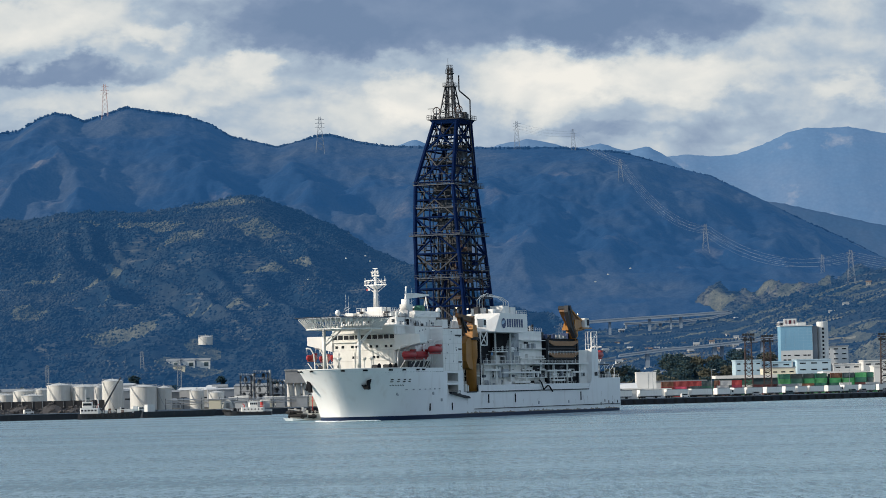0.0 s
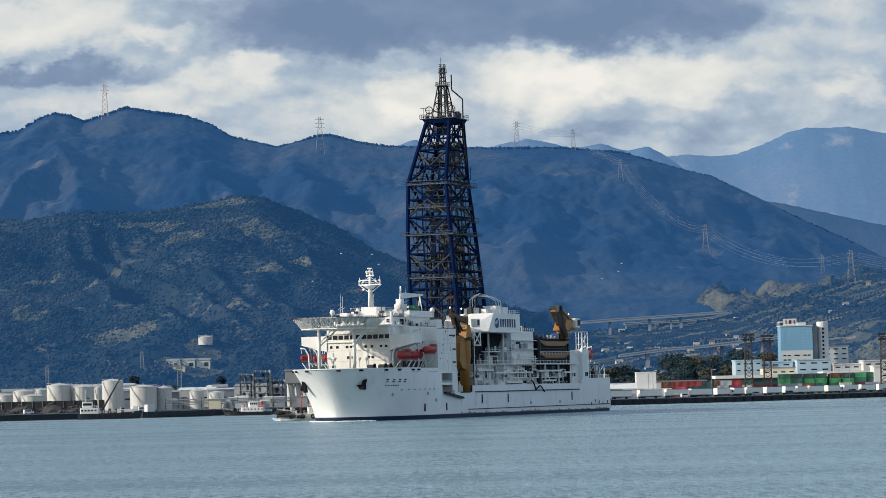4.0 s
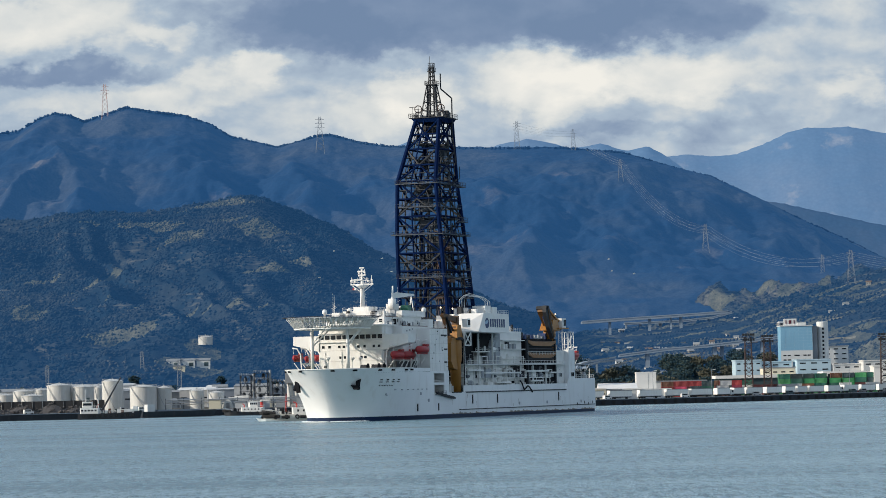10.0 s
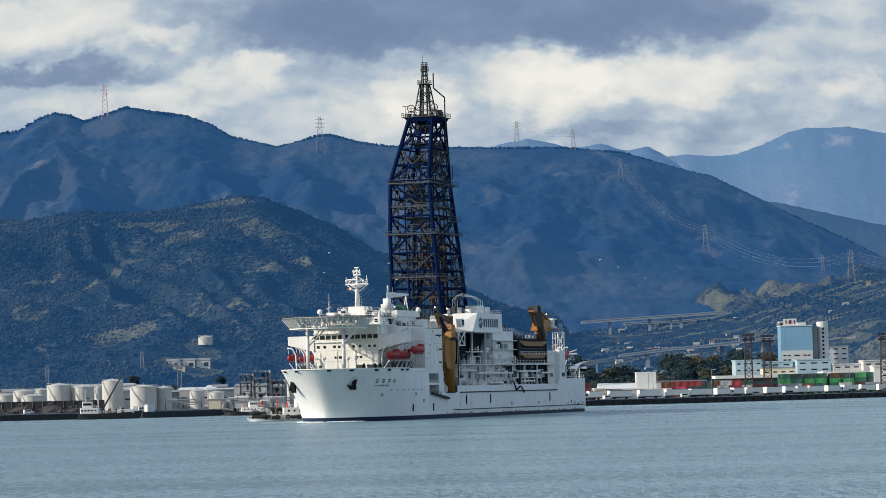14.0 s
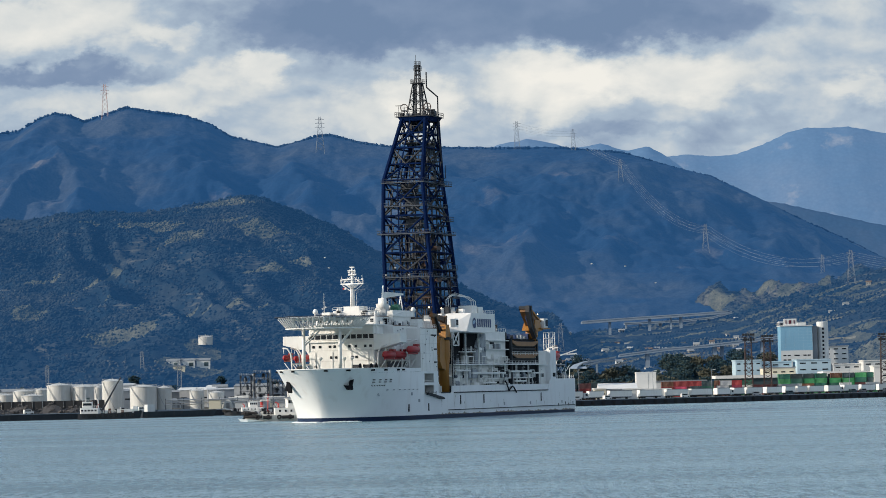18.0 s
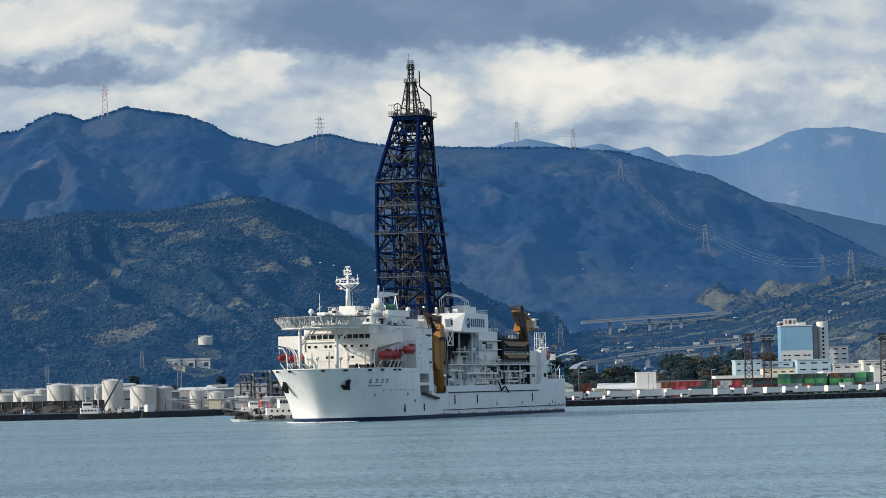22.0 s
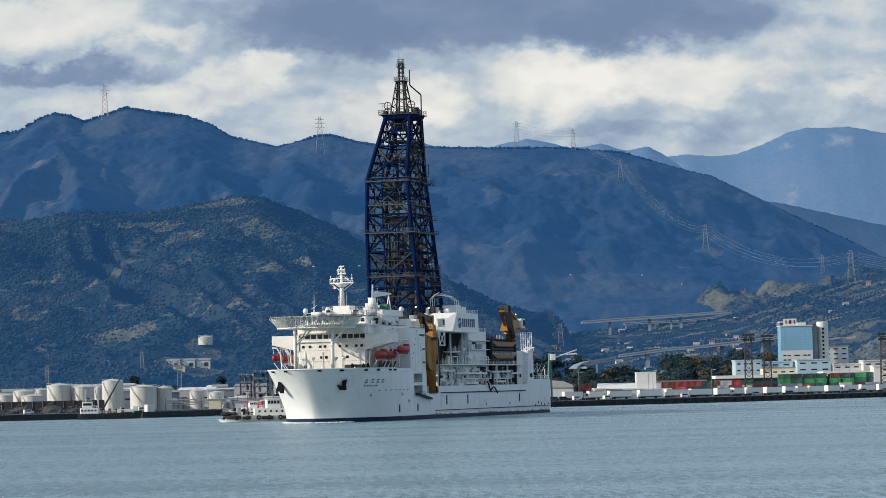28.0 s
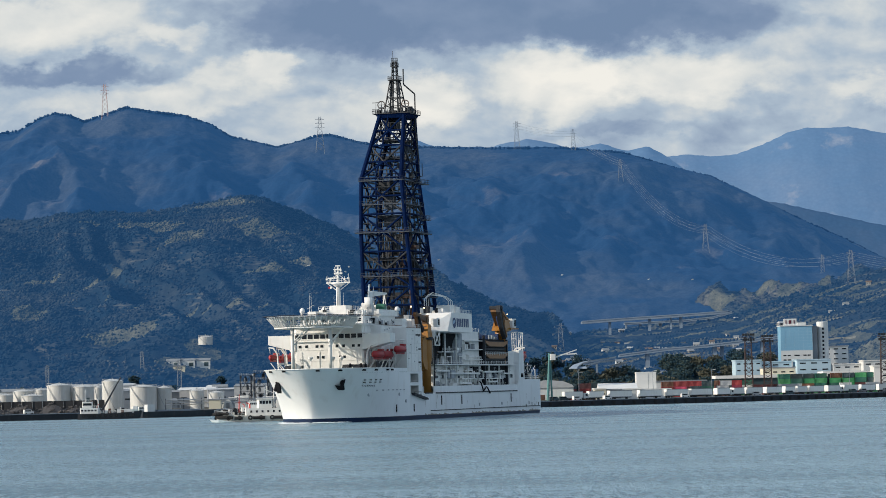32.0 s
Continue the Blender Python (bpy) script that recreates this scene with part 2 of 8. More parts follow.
def water_material():
    m = bpy.data.materials.new("harbour_water")
    m.use_nodes = True
    n, l = m.node_tree.nodes, m.node_tree.links
    p = n["Principled BSDF"]
    tc = n.new("ShaderNodeTexCoord")
    mp = n.new("ShaderNodeMapping")
    mp.inputs["Scale"].default_value = (1.0, 0.19, 1)
    l.new(tc.outputs["Object"], mp.inputs[0])
    chop, swell, band = (n.new("ShaderNodeTexNoise") for _ in range(3))
    chop.inputs["Scale"].default_value, chop.inputs["Detail"].default_value = 1.0, 5
    swell.inputs["Scale"].default_value, swell.inputs["Detail"].default_value = 0.28, 3
    l.new(mp.outputs[0], chop.inputs["Vector"])
    l.new(mp.outputs[0], swell.inputs["Vector"])
    mb = n.new("ShaderNodeMapping")
    mb.inputs["Scale"].default_value = (0.0028, 0.026, 1)
    l.new(tc.outputs["Object"], mb.inputs[0])
    band.inputs["Scale"].default_value, band.inputs["Detail"].default_value = 1.0, 5
    l.new(mb.outputs[0], band.inputs["Vector"])
    fine, mf = n.new("ShaderNodeTexNoise"), n.new("ShaderNodeMapping")
    mf.inputs["Scale"].default_value = (4.0, 0.9, 1)
    l.new(tc.outputs["Object"], mf.inputs[0])
    l.new(mf.outputs[0], fine.inputs["Vector"])
    fine.inputs["Scale"].default_value, fine.inputs["Detail"].default_value = 1.0, 4
    both, add = n.new("ShaderNodeMath"), n.new("ShaderNodeMath")
    both.operation = "ADD"
    l.new(chop.outputs[0], both.inputs[0])
    l.new(swell.outputs[0], both.inputs[1])
    add.operation = "MULTIPLY_ADD"
    add.inputs[1].default_value = 0.7
    l.new(fine.outputs[0], add.inputs[0])
    l.new(both.outputs[0], add.inputs[2])
    bp = n.new("ShaderNodeBump")
    bp.inputs["Strength"].default_value = 1.0
    rb = n.new("ShaderNodeMapRange")
    rb.inputs["From Min"].default_value, rb.inputs["From Max"].default_value = 0.35, 0.65
    rb.inputs["To Min"].default_value, rb.inputs["To Max"].default_value = 0.5, 1.6
    l.new(band.outputs[0], rb.inputs["Value"])
    l.new(rb.outputs[0], bp.inputs["Distance"])
    l.new(add.outputs[0], bp.inputs["Height"])
    l.new(bp.outputs[0], p.inputs["Normal"])
    # bright and dark wave faces are put into the base colour, with the bands
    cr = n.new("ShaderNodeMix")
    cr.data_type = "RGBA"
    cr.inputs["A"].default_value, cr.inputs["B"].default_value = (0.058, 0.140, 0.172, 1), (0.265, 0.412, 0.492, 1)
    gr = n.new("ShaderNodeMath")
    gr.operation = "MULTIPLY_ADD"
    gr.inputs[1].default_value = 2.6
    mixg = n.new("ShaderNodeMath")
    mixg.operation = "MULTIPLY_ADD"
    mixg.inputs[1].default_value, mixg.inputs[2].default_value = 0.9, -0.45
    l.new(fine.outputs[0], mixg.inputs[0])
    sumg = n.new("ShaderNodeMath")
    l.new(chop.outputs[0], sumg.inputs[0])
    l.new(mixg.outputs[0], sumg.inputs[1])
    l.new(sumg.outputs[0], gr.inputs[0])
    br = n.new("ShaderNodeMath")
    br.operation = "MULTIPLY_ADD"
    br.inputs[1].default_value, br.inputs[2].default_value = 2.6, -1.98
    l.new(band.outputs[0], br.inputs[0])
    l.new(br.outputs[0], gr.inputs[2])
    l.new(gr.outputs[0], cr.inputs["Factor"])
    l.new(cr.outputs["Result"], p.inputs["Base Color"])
    p.inputs["Roughness"].default_value = 0.24
    p.inputs["IOR"].default_value = 1.33
    return m


# bright and dark cloud masses: x, z centre, half-widths, weight
CLOUDS = [(72, 649, 494, 76, -0.42), (387, 613, 247, 38, -0.22), (-205, 612, 190, 48, -0.2), (-654, 642, 218, 57, 0.25), (-617, 556, 180, 21, -0.27), (-444, 618, 60, 22, 0.18), (-297, 552, 44, 30, 0.26), (-389, 545, 60, 30, 0.18), (-389, 516, 133, 28, 0.10), (198, 521, 133, 66, 0.34), (384, 522, 218, 44, 0.27), (640, 575, 171, 46, 0.03), (715, 505, 70, 30, 0.2), (506, 435, 142, 27, -0.1), (-31, 498, 81, 48, 0.3), (-151, 472, 152, 43, 0.14), (-551, 500, 209, 24, 0.12), (674, 635, 104, 21, 0.06), (268, 436, 162, 15, -0.1)]


def sky_material():
    """Broken winter cloud: a noise field, heavier and lighter by the cloud masses."""
    m = bpy.data.materials.new("cloudy_sky")
    m.use_nodes = True
    n, l = m.node_tree.nodes, m.node_tree.links
    n.remove(n["Principled BSDF"])
    em = n.new("ShaderNodeEmission")
    l.new(em.outputs[0], n["Material Output"].inputs[0])
    tc = n.new("ShaderNodeTexCoord")
    mp = n.new("ShaderNodeMapping")
    mp.inputs["Scale"].default_value = (0.0040, 0.0040, 0.0066)
    mp.inputs["Rotation"].default_value = (0, radians(-14), 0)
    l.new(tc.outputs["Object"], mp.inputs[0])
    f1, f2 = n.new("ShaderNodeTexNoise"), n.new("ShaderNodeTexNoise")
    f1.inputs["Scale"].default_value, f1.inputs["Detail"].default_value, f1.inputs["Roughness"].default_value = 1.6, 12, 0.58
    f1.inputs["Distortion"].default_value = 0.25
    f2.inputs["Scale"].default_value, f2.inputs["Detail"].default_value, f2.inputs["Roughness"].default_value = 2.2, 10, 0.62
    l.new(mp.outputs[0], f1.inputs["Vector"])
    l.new(mp.outputs[0], f2.inputs["Vector"])
    warp = n.new("ShaderNodeVectorMath")
    warp.operation = "MULTIPLY_ADD"
    l.new(f2.outputs["Color"], warp.inputs[0])
    warp.inputs[1].default_value = (150, 0, 110)
    l.new(tc.outputs["Object"], warp.inputs[2])
    total = None
    for x, z, a, b, w in CLOUDS:
        s = n.new("ShaderNodeVectorMath")
        s.operation = "SUBTRACT"
        l.new(warp.outputs[0], s.inputs[0])
        s.inputs[1].default_value = (x + 75, 0, z + 55)
        d = n.new("ShaderNodeVectorMath")
        d.operation = "MULTIPLY"
        l.new(s.outputs[0], d.inputs[0])
        d.inputs[1].default_value = (1 / a, 0, 1 / b)
        q = n.new("ShaderNodeVectorMath")
        q.operation = "LENGTH"
        l.new(d.outputs[0], q.inputs[0])
        r = n.new("ShaderNodeMapRange")
        r.interpolation_type = "SMOOTHSTEP"
        r.inputs["From Min"].default_value, r.inputs["From Max"].default_value = 1.25, 0.45
        r.inputs["To Min"].default_value, r.inputs["To Max"].default_value = 0.0, w
        l.new(q.outputs["Value"], r.inputs["Value"])
        if total is None:
            total = r.outputs[0]
        else:
            ad = n.new("ShaderNodeMath")
            ad.operation = "ADD"
            l.new(total, ad.inputs[0])
            l.new(r.outputs[0], ad.inputs[1])
            total = ad.outputs[0]
    mix = n.new("ShaderNodeMath")
    mix.operation = "MULTIPLY_ADD"
    l.new(f1.outputs[0], mix.inputs[0])
    mix.inputs[1].default_value = 0.75
    lift = n.new("ShaderNodeMath")
    lift.operation = "ADD"
    lift.inputs[1].default_value = 0.15
    l.new(total, lift.inputs[0])
    l.new(lift.outputs[0], mix.inputs[2])
    # sunlit and shaded sides of the billows
    near, off, aside = n.new("ShaderNodeTexNoise"), n.new("ShaderNodeTexNoise"), n.new("ShaderNodeVectorMath")
    aside.inputs[1].default_value = (-0.07, 0.0, 0.10)
    l.new(mp.outputs[0], aside.inputs[0])
    for nd, src in ((near, mp), (off, aside)):
        nd.inputs["Scale"].default_value, nd.inputs["Detail"].default_value, nd.inputs["Roughness"].default_value = 1.5, 4, 0.48
        nd.inputs["Distortion"].default_value = 0.2
        l.new(src.outputs[0], nd.inputs["Vector"])
    diff, body = n.new("ShaderNodeMath"), n.new("ShaderNodeMath")
    diff.operation, body.operation = "SUBTRACT", "MULTIPLY_ADD"
    l.new(near.outputs[0], diff.inputs[0])
    l.new(off.outputs[0], diff.inputs[1])
    l.new(diff.outputs[0], body.inputs[0])
    body.inputs[1].default_value = 0.6
    l.new(mix.outputs[0], body.inputs[2])
    ramp = n.new("ShaderNodeValToRGB")
    el = ramp.color_ramp.elements
    el[0].position, el[0].color = 0.0, (0.17, 0.25, 0.39, 1)
    el[1].position, el[1].color = 1.0, (0.88, 0.86, 0.80, 1)
    for pos, col in ((0.26, (0.22, 0.30, 0.44, 1)), (0.5, (0.41, 0.50, 0.60, 1)), (0.69, (0.66, 0.69, 0.69, 1))):
        e = el.new(pos)
        e.color = col
    l.new(body.outputs[0], ramp.inputs[0])
    l.new(ramp.outputs[0], em.inputs[0])
    return m


# ================= land =================
def value_noise(x, y, seed):
    """Smooth noise on numpy grids, about -1 to 1."""
    xi, yi = np.floor(x).astype(np.int64), np.floor(y).astype(np.int64)
    fx, fy = x - xi, y - yi
    fx, fy = fx * fx * (3 - 2 * fx), fy * fy * (3 - 2 * fy)

    def h(a, b):
        k = (a * 374761393 + b * 668265263 + seed * 1442695) & 0x7FFFFFFF
        k = ((k ^ (k >> 13)) * 1274126177) & 0x7FFFFFFF
        return ((k ^ (k >> 16)) & 0xFFFF) / 32767.5 - 1
    a, b, c, d = h(xi, yi), h(xi + 1, yi), h(xi, yi + 1), h(xi + 1, yi + 1)
    return (a * (1 - fx) + b * fx) * (1 - fy) + (c * (1 - fx) + d * fx) * fy


def fractal(x, y, seed, octaves=4):
    z, amp, k = 0, 1.0, 1.0
    for i in range(octaves):
        z = z + amp * value_noise(x * k, y * k, seed + i)
        amp, k = amp * 0.5, k * 2.03
    return z


# crest lines, x and height in metres, of each ridge at its distance
HILL = [(-2500, 60), (-900, 90), (-420, 138), (-347, 144), (-300, 146), (-266, 146), (-240, 144), (-218, 147), (-200, 150), (-178, 154), (-159, 157), (-139, 155), (-118, 146), (-91, 135), (-70, 123), (-48, 111), (-11, 93), (50, 65), (120, 30), (170, 5)]
LOW = [(30, 4), (71, 33), (100, 43), (129, 47), (182, 52), (227, 56), (254, 65), (285, 72), (346, 89), (420, 110), (900, 130), (2500, 80)]
KNOLL = [(243, 3), (260, 21), (271, 31), (285, 38), (311, 42), (420, 40), (600, 5)]
MAIN = [(-2500, 240), (-1000, 280), (-534, 302), (-474, 309), (-451, 322), (-432, 328), (-416, 325), (-400, 318), (-384, 323), (-352, 333), (-327, 328), (-286, 322), (-257, 311), (-235, 297), (-184, 284), (-165, 288), (-140, 296), (-124, 297),
        (-89, 287), (-57, 282), (38, 278), (140, 276), (204, 269), (267, 249), (304, 239), (330, 226), (392, 194), (455, 164), (498, 141), (560, 108), (800, 60), (2500, 30)]
FOOT = [(40, 0), (100, 8), (160, 30), (185, 50), (205, 66), (255, 98), (300, 100), (330, 104), (385, 108), (420, 112), (560, 120)]
MID = [(200, 150), (314, 258), (397, 256), (430, 251), (462, 247), (500, 238), (530, 230), (595, 215), (643, 203), (1000, 180), (2500, 100)]
FAR = [(-900, 300), (-116, 341), (-74, 363), (-37, 373), (0, 360), (50, 354), (75, 357), (125, 368), (154, 363), (191, 352), (236, 359), (274, 349), (303, 354), (331, 338), (500, 200)]
PEAK = [(200, 320), (289, 362), (398, 372), (471, 374), (512, 386), (554, 406), (590, 415), (654, 416), (715, 405), (900, 370), (2500, 250)]


def ridge(X, Y, crest, at, foot, back, power=1.0):
    """The height of a ridge with its crest at distance `at`, its foot that far in front and behind."""
    z = np.interp(X, [c[0] for c in crest], [c[1] for c in crest], left=0, right=0)
    d = np.where(Y < at, (at - Y) / foot, (Y - at) / back)
    return z * np.clip(1 - d, 0, 1) ** power


def grid_object(name, xs, ys, height, material, second=None, where=None):
    X, Y = np.meshgrid(xs, ys)
    Z = height(X, Y)
    nx, ny = len(xs), len(ys)
    me = bpy.data.meshes.new(name)
    co = np.stack([X, Y, Z], -1).reshape(-1, 3).astype(np.float32)
    i = (np.arange(ny - 1)[:, None] * nx + np.arange(nx - 1)[None]).ravel()
    quads = np.stack([i, i + 1, i + nx + 1, i + nx], -1).astype(np.int32)
    me.vertices.add(len(co))
    me.vertices.foreach_set("co", co.ravel())
    me.loops.add(quads.size)
    me.loops.foreach_set("vertex_index", quads.ravel())
    me.polygons.add(len(quads))
    me.polygons.foreach_set("loop_start", np.arange(0, quads.size, 4, dtype=np.int32))
    me.update(calc_edges=True)
    me.materials.append(material)
    if second:
        me.materials.append(second)
        w = (where(X, Y)[:-1, :-1].ravel() > 0.5).astype(np.int32)
        me.polygons.foreach_set("material_index", w)
    return new(name, me)


def spaced(edges):
    """Coordinates in stretches: (from, to, step)."""
    return np.unique(np.concatenate([np.arange(a, b, s) for a, b, s in edges] + [[edges[-1][1]]]))


def quay_y(x):
    """The distance of the waterfront along the shore."""
    return np.interp(x, [-2500, -190, -140, -60, 40, 125, 225, 2500], [1235, 1247, 1262, 1318, 1341, 1389, 1497, 1700])


def canopy(X, Y, cell, rise, seed):
    """Rounded treetops of uneven size, one to a cell."""
    def h(a, b, k):
        q = (a * 374761393 + b * 668265263 + (seed + k) * 1442695) & 0x7FFFFFFF
        q = ((q ^ (q >> 13)) * 1274126177) & 0x7FFFFFFF
        return ((q ^ (q >> 16)) & 0xFFFF) / 65535.0
    xi, yi = np.floor(X / cell).astype(np.int64), np.floor(Y / cell).astype(np.int64)
    z = np.zeros_like(X, dtype=float)
    for i in (-1, 0, 1):
        for j in (-1, 0, 1):
            a, b = xi + i, yi + j
            d2 = (X - (a + h(a, b, 1)) * cell) ** 2 + (Y - (b + h(a, b, 2)) * cell) ** 2
            r = cell * (0.45 + 0.45 * h(a, b, 3))
            z = np.maximum(z, rise * (0.4 + 0.6 * h(a, b, 4)) * np.sqrt(np.clip(1 - d2 / r ** 2, 0, 1)))
    return z


def ground_height(X, Y):
    rough = fractal(X / 55, Y / 90, 3, 4)
    bend = X + 0.30 * (Y - 2000) + 26 * fractal(X / 110, Y / 170, 9, 3)
    spur, rill = np.abs(value_noise(bend / 68, Y / 520, 21)), np.abs(value_noise(bend / 27, Y / 210, 23))
    z1 = ridge(X, Y, HILL, 2300, 620, 700, 0.85)
    z2 = ridge(X, Y, LOW, 2300, 620, 900, 1.0)
    z3 = ridge(X, Y, KNOLL, 1900, 120, 200, 0.7)
    z = np.maximum(np.maximum(z1, z2), z3)
    part_up = np.clip(z / 30, 0, 1) * np.clip(np.abs(Y - 2300) / 150, 0.10, 1)
    hilly = np.clip((z1 - np.maximum(z2, z3)) / 12, 0, 1)
    z = z + part_up * (hilly * (rough * 7 + (1 - spur) * 30 + (1 - rill) * 12 - 26) + (1 - hilly) * (rough * 3 + rill * 5 - 4))
    z = np.maximum(z, 0) + np.clip(z / 40, 0, 1) * 2.0 + 2.6
    shore = quay_y(X)
    return np.where(Y < shore + 4, -6.0, z)


# dry grass and bamboo clearings on the hill: x, y, half-widths
MEADOWS = [(-172, 2276, 24, 15), (-196, 2266, 12, 8), (-228, 2222, 24, 12), (-206, 2205, 14, 9), (-188, 2163, 17, 14), (-131, 2168, 20, 16), (-160, 2200, 16, 5), (-274, 1937, 10, 14), (-202, 1824, 22, 16), (-273, 1828, 10, 10),
           (-269, 2232, 8, 6), (-150, 2110, 10, 5), (-285, 2060, 14, 8), (-232, 2085, 9, 16), (-120, 2030, 16, 5), (-100, 2060, 10, 6), (-245, 1990, 14, 6), (-180, 1900, 26, 5), (-140, 1880, 20, 4), (-215, 1950, 18, 4),
           (243, 2250, 22, 12), (268, 2120, 20, 8), (286, 2005, 16, 14), (310, 2180, 24, 9), (215, 2150, 20, 6), (190, 2080, 22, 7), (150, 2120, 24, 5), (235, 2040, 18, 6), (-144, 1756, 10, 9), (-150, 1731, 20, 10), (272, 1845, 24, 42), (130, 2010, 26, 6), (120, 2100, 22, 6), (165, 2010, 18, 5), (200, 2000, 16, 5), (110, 1930, 20, 5), (150, 1950, 22, 4), (260, 2200, 14, 8)]
SPURS = [(250, 2660, 11, 22), (300, 2690, 7, 16), (288, 2700, 10, 18), (313, 2672, 12, 22), (340, 2700, 12, 16), (192, 2660, 4, 26), (215, 2690, 6, 14), (275, 2600, 14, 10), (330, 2620, 18, 9), (235, 2600, 12, 8)]


field_r = random.Random(41)
for _ in range(84):
    fy = field_r.uniform(1880, 2290)
    MEADOWS.append((field_r.uniform(0.042, 0.145) * fy, fy, field_r.uniform(9, 28), field_r.uniform(2.5, 5.5)))


def meadow_weight(X, Y, patches=MEADOWS):
    w = np.zeros_like(X, dtype=float)
    edge = 0.35 * fractal(X / 14, Y / 20, 71, 3)
    for x, y, a, b in patches:
        w = np.maximum(w, np.clip((1.25 + edge - np.hypot((X - x) / a, (Y - y) / b)) * 2.2, 0, 1))
    return w


def wooded_ground(X, Y):
    z = ground_height(X, Y)
    grown = (1 - 0.7 * meadow_weight(X, Y)) * np.clip((z - 7) / 8, 0, 1) * np.clip(0.75 + 1.1 * fractal(X / 46, Y / 60, 33, 3), 0.12, 1)
    return z + grown * (canopy(X, Y, 9, 2.6, 40) + canopy(X, Y, 4.4, 1.3, 41))


ground = grid_object("ground", spaced([(-2600, -460, 107), (-460, 460, 10), (460, 2640, 109)]), spaced([(-300, 1200, 150), (1200, 1520, 8), (1520, 1700, 30), (1700, 4980, 205)]),
                     lambda X, Y: np.where(Y < quay_y(X) + 4, -6.0, 2.6), M_PLAIN)
tagged(ground, "flat coastal plain behind the harbour", "ground", kind="structure")
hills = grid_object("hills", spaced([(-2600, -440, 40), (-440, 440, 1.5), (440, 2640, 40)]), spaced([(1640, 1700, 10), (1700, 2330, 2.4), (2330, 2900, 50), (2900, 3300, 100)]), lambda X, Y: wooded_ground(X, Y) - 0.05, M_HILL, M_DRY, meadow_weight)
tagged(hills, "wooded hills with brown winter patches and farm terraces", "hills", kind="structure")


def range_height(X, Y):
    gully = 1 - np.abs(value_noise(X / 75 + 0.5 * fractal(X / 120, Y / 160, 5, 3), Y / 700, 11))
    spur = 1 - np.abs(value_noise(X / 160 + 0.4 * fractal(X / 200, Y / 300, 6, 2), Y / 900, 12))
    z = ridge(X, Y, MAIN, 3300, 850, 500, 0.9)
    up = np.clip((3300 - Y) / 260, 0.0, 1)
    z = z + up * (gully * 33 + spur * 44 - 48 + 9 * fractal(X / 40, Y / 70, 15, 4)) * np.clip((z - 45) / 150, 0, 1) ** 1.4 + up * 4 * fractal(X / 34, Y / 50, 17, 4) * np.clip(z / 40, 0, 1)
    return z + 0.5


def wooded_range(X, Y):
    z = range_height(X, Y)
    return z + np.clip(z / 30, 0, 1) * (canopy(X, Y, 12, 1.4, 44) + canopy(X, Y, 6.5, 1.3, 45))


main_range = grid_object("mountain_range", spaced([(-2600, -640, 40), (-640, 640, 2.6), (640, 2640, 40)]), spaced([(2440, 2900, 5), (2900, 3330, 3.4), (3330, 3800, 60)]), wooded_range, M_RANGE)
tagged(main_range, "long forested mountain ridge with blue haze painted as glow", "mountain", kind="structure")


def foothill_height(X, Y):
    bend = X + 0.35 * (Y - 2700) + 14 * fractal(X / 70, Y / 90, 51, 3)
    rib = np.abs(value_noise(bend / 34, Y / 300, 52))
    z = ridge(X, Y, FOOT, 2700, 330, 200, 0.8)
    z = z + np.clip(z / 40, 0, 1) * (20 * rib - 9 + 9 * fractal(X / 30, Y / 40, 53, 4))
    return z + 1.2 * value_noise(X / 6, Y / 6, 54) + 0.7 * value_noise(X / 3, Y / 3, 55) - 3


M_FOOT = woods_material("foothill_woods", (0.012, 0.022, 0.026), (0.050, 0.050, 0.036), (0.10, 0.092, 0.066), 0.25, 0.016, HAZE_GLOW, 0.45, tuft_shade=0.25, clear=0.50, clumps=(0.7, 1.3), terrace=0.6)
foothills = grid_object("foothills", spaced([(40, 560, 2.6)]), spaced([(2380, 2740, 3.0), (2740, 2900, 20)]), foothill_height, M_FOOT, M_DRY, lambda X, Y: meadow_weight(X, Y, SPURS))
tagged(foothills, "olive ribbed foothills below the mountain ridge, blue with painted haze", "hills", kind="structure")


def far_height(X, Y):
    rough = fractal(X / 90, Y / 120, 31, 4)
    z = np.maximum(ridge(X, Y, FAR, 4300, 300, 200), ridge(X, Y, PEAK, 4700, 500, 200))
    return z + rough * 7 * np.clip(z / 90, 0, 1) * 0.5 + 0.9 * value_noise(X / 6, Y / 6, 46) + 4


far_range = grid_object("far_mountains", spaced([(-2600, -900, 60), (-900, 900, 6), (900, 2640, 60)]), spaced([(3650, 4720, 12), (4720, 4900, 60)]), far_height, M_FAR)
tagged(far_range, "distant mountains under cloud, tinted pale blue for haze", "mountain", kind="structure")

# haze over this ridge is coloured in, as bluish base plus blue emission
M_MID = woods_material("hazed_middle_woods", (0.03, 0.06, 0.10), (0.05, 0.07, 0.10), (0.12, 0.12, 0.12), 0.12, 0.006, (0.05, 0.14, 0.31), 0.45, 0.12)
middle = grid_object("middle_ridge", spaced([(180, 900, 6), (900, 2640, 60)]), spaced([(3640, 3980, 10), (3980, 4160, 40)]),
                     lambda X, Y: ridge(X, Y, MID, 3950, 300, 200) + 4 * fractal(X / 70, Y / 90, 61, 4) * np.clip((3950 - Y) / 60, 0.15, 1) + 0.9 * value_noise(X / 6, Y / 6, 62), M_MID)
tagged(middle, "wooded ridge behind the main mountain, tinted blue for haze", "mountain", kind="structure")

sky_sheet = part("backdrop", G().add([(-2600, 0, -200), (2600, 0, -200), (2600, 0, 1500), (-2600, 0, 1500)], [(0, 1, 2, 3)]), sky_material())
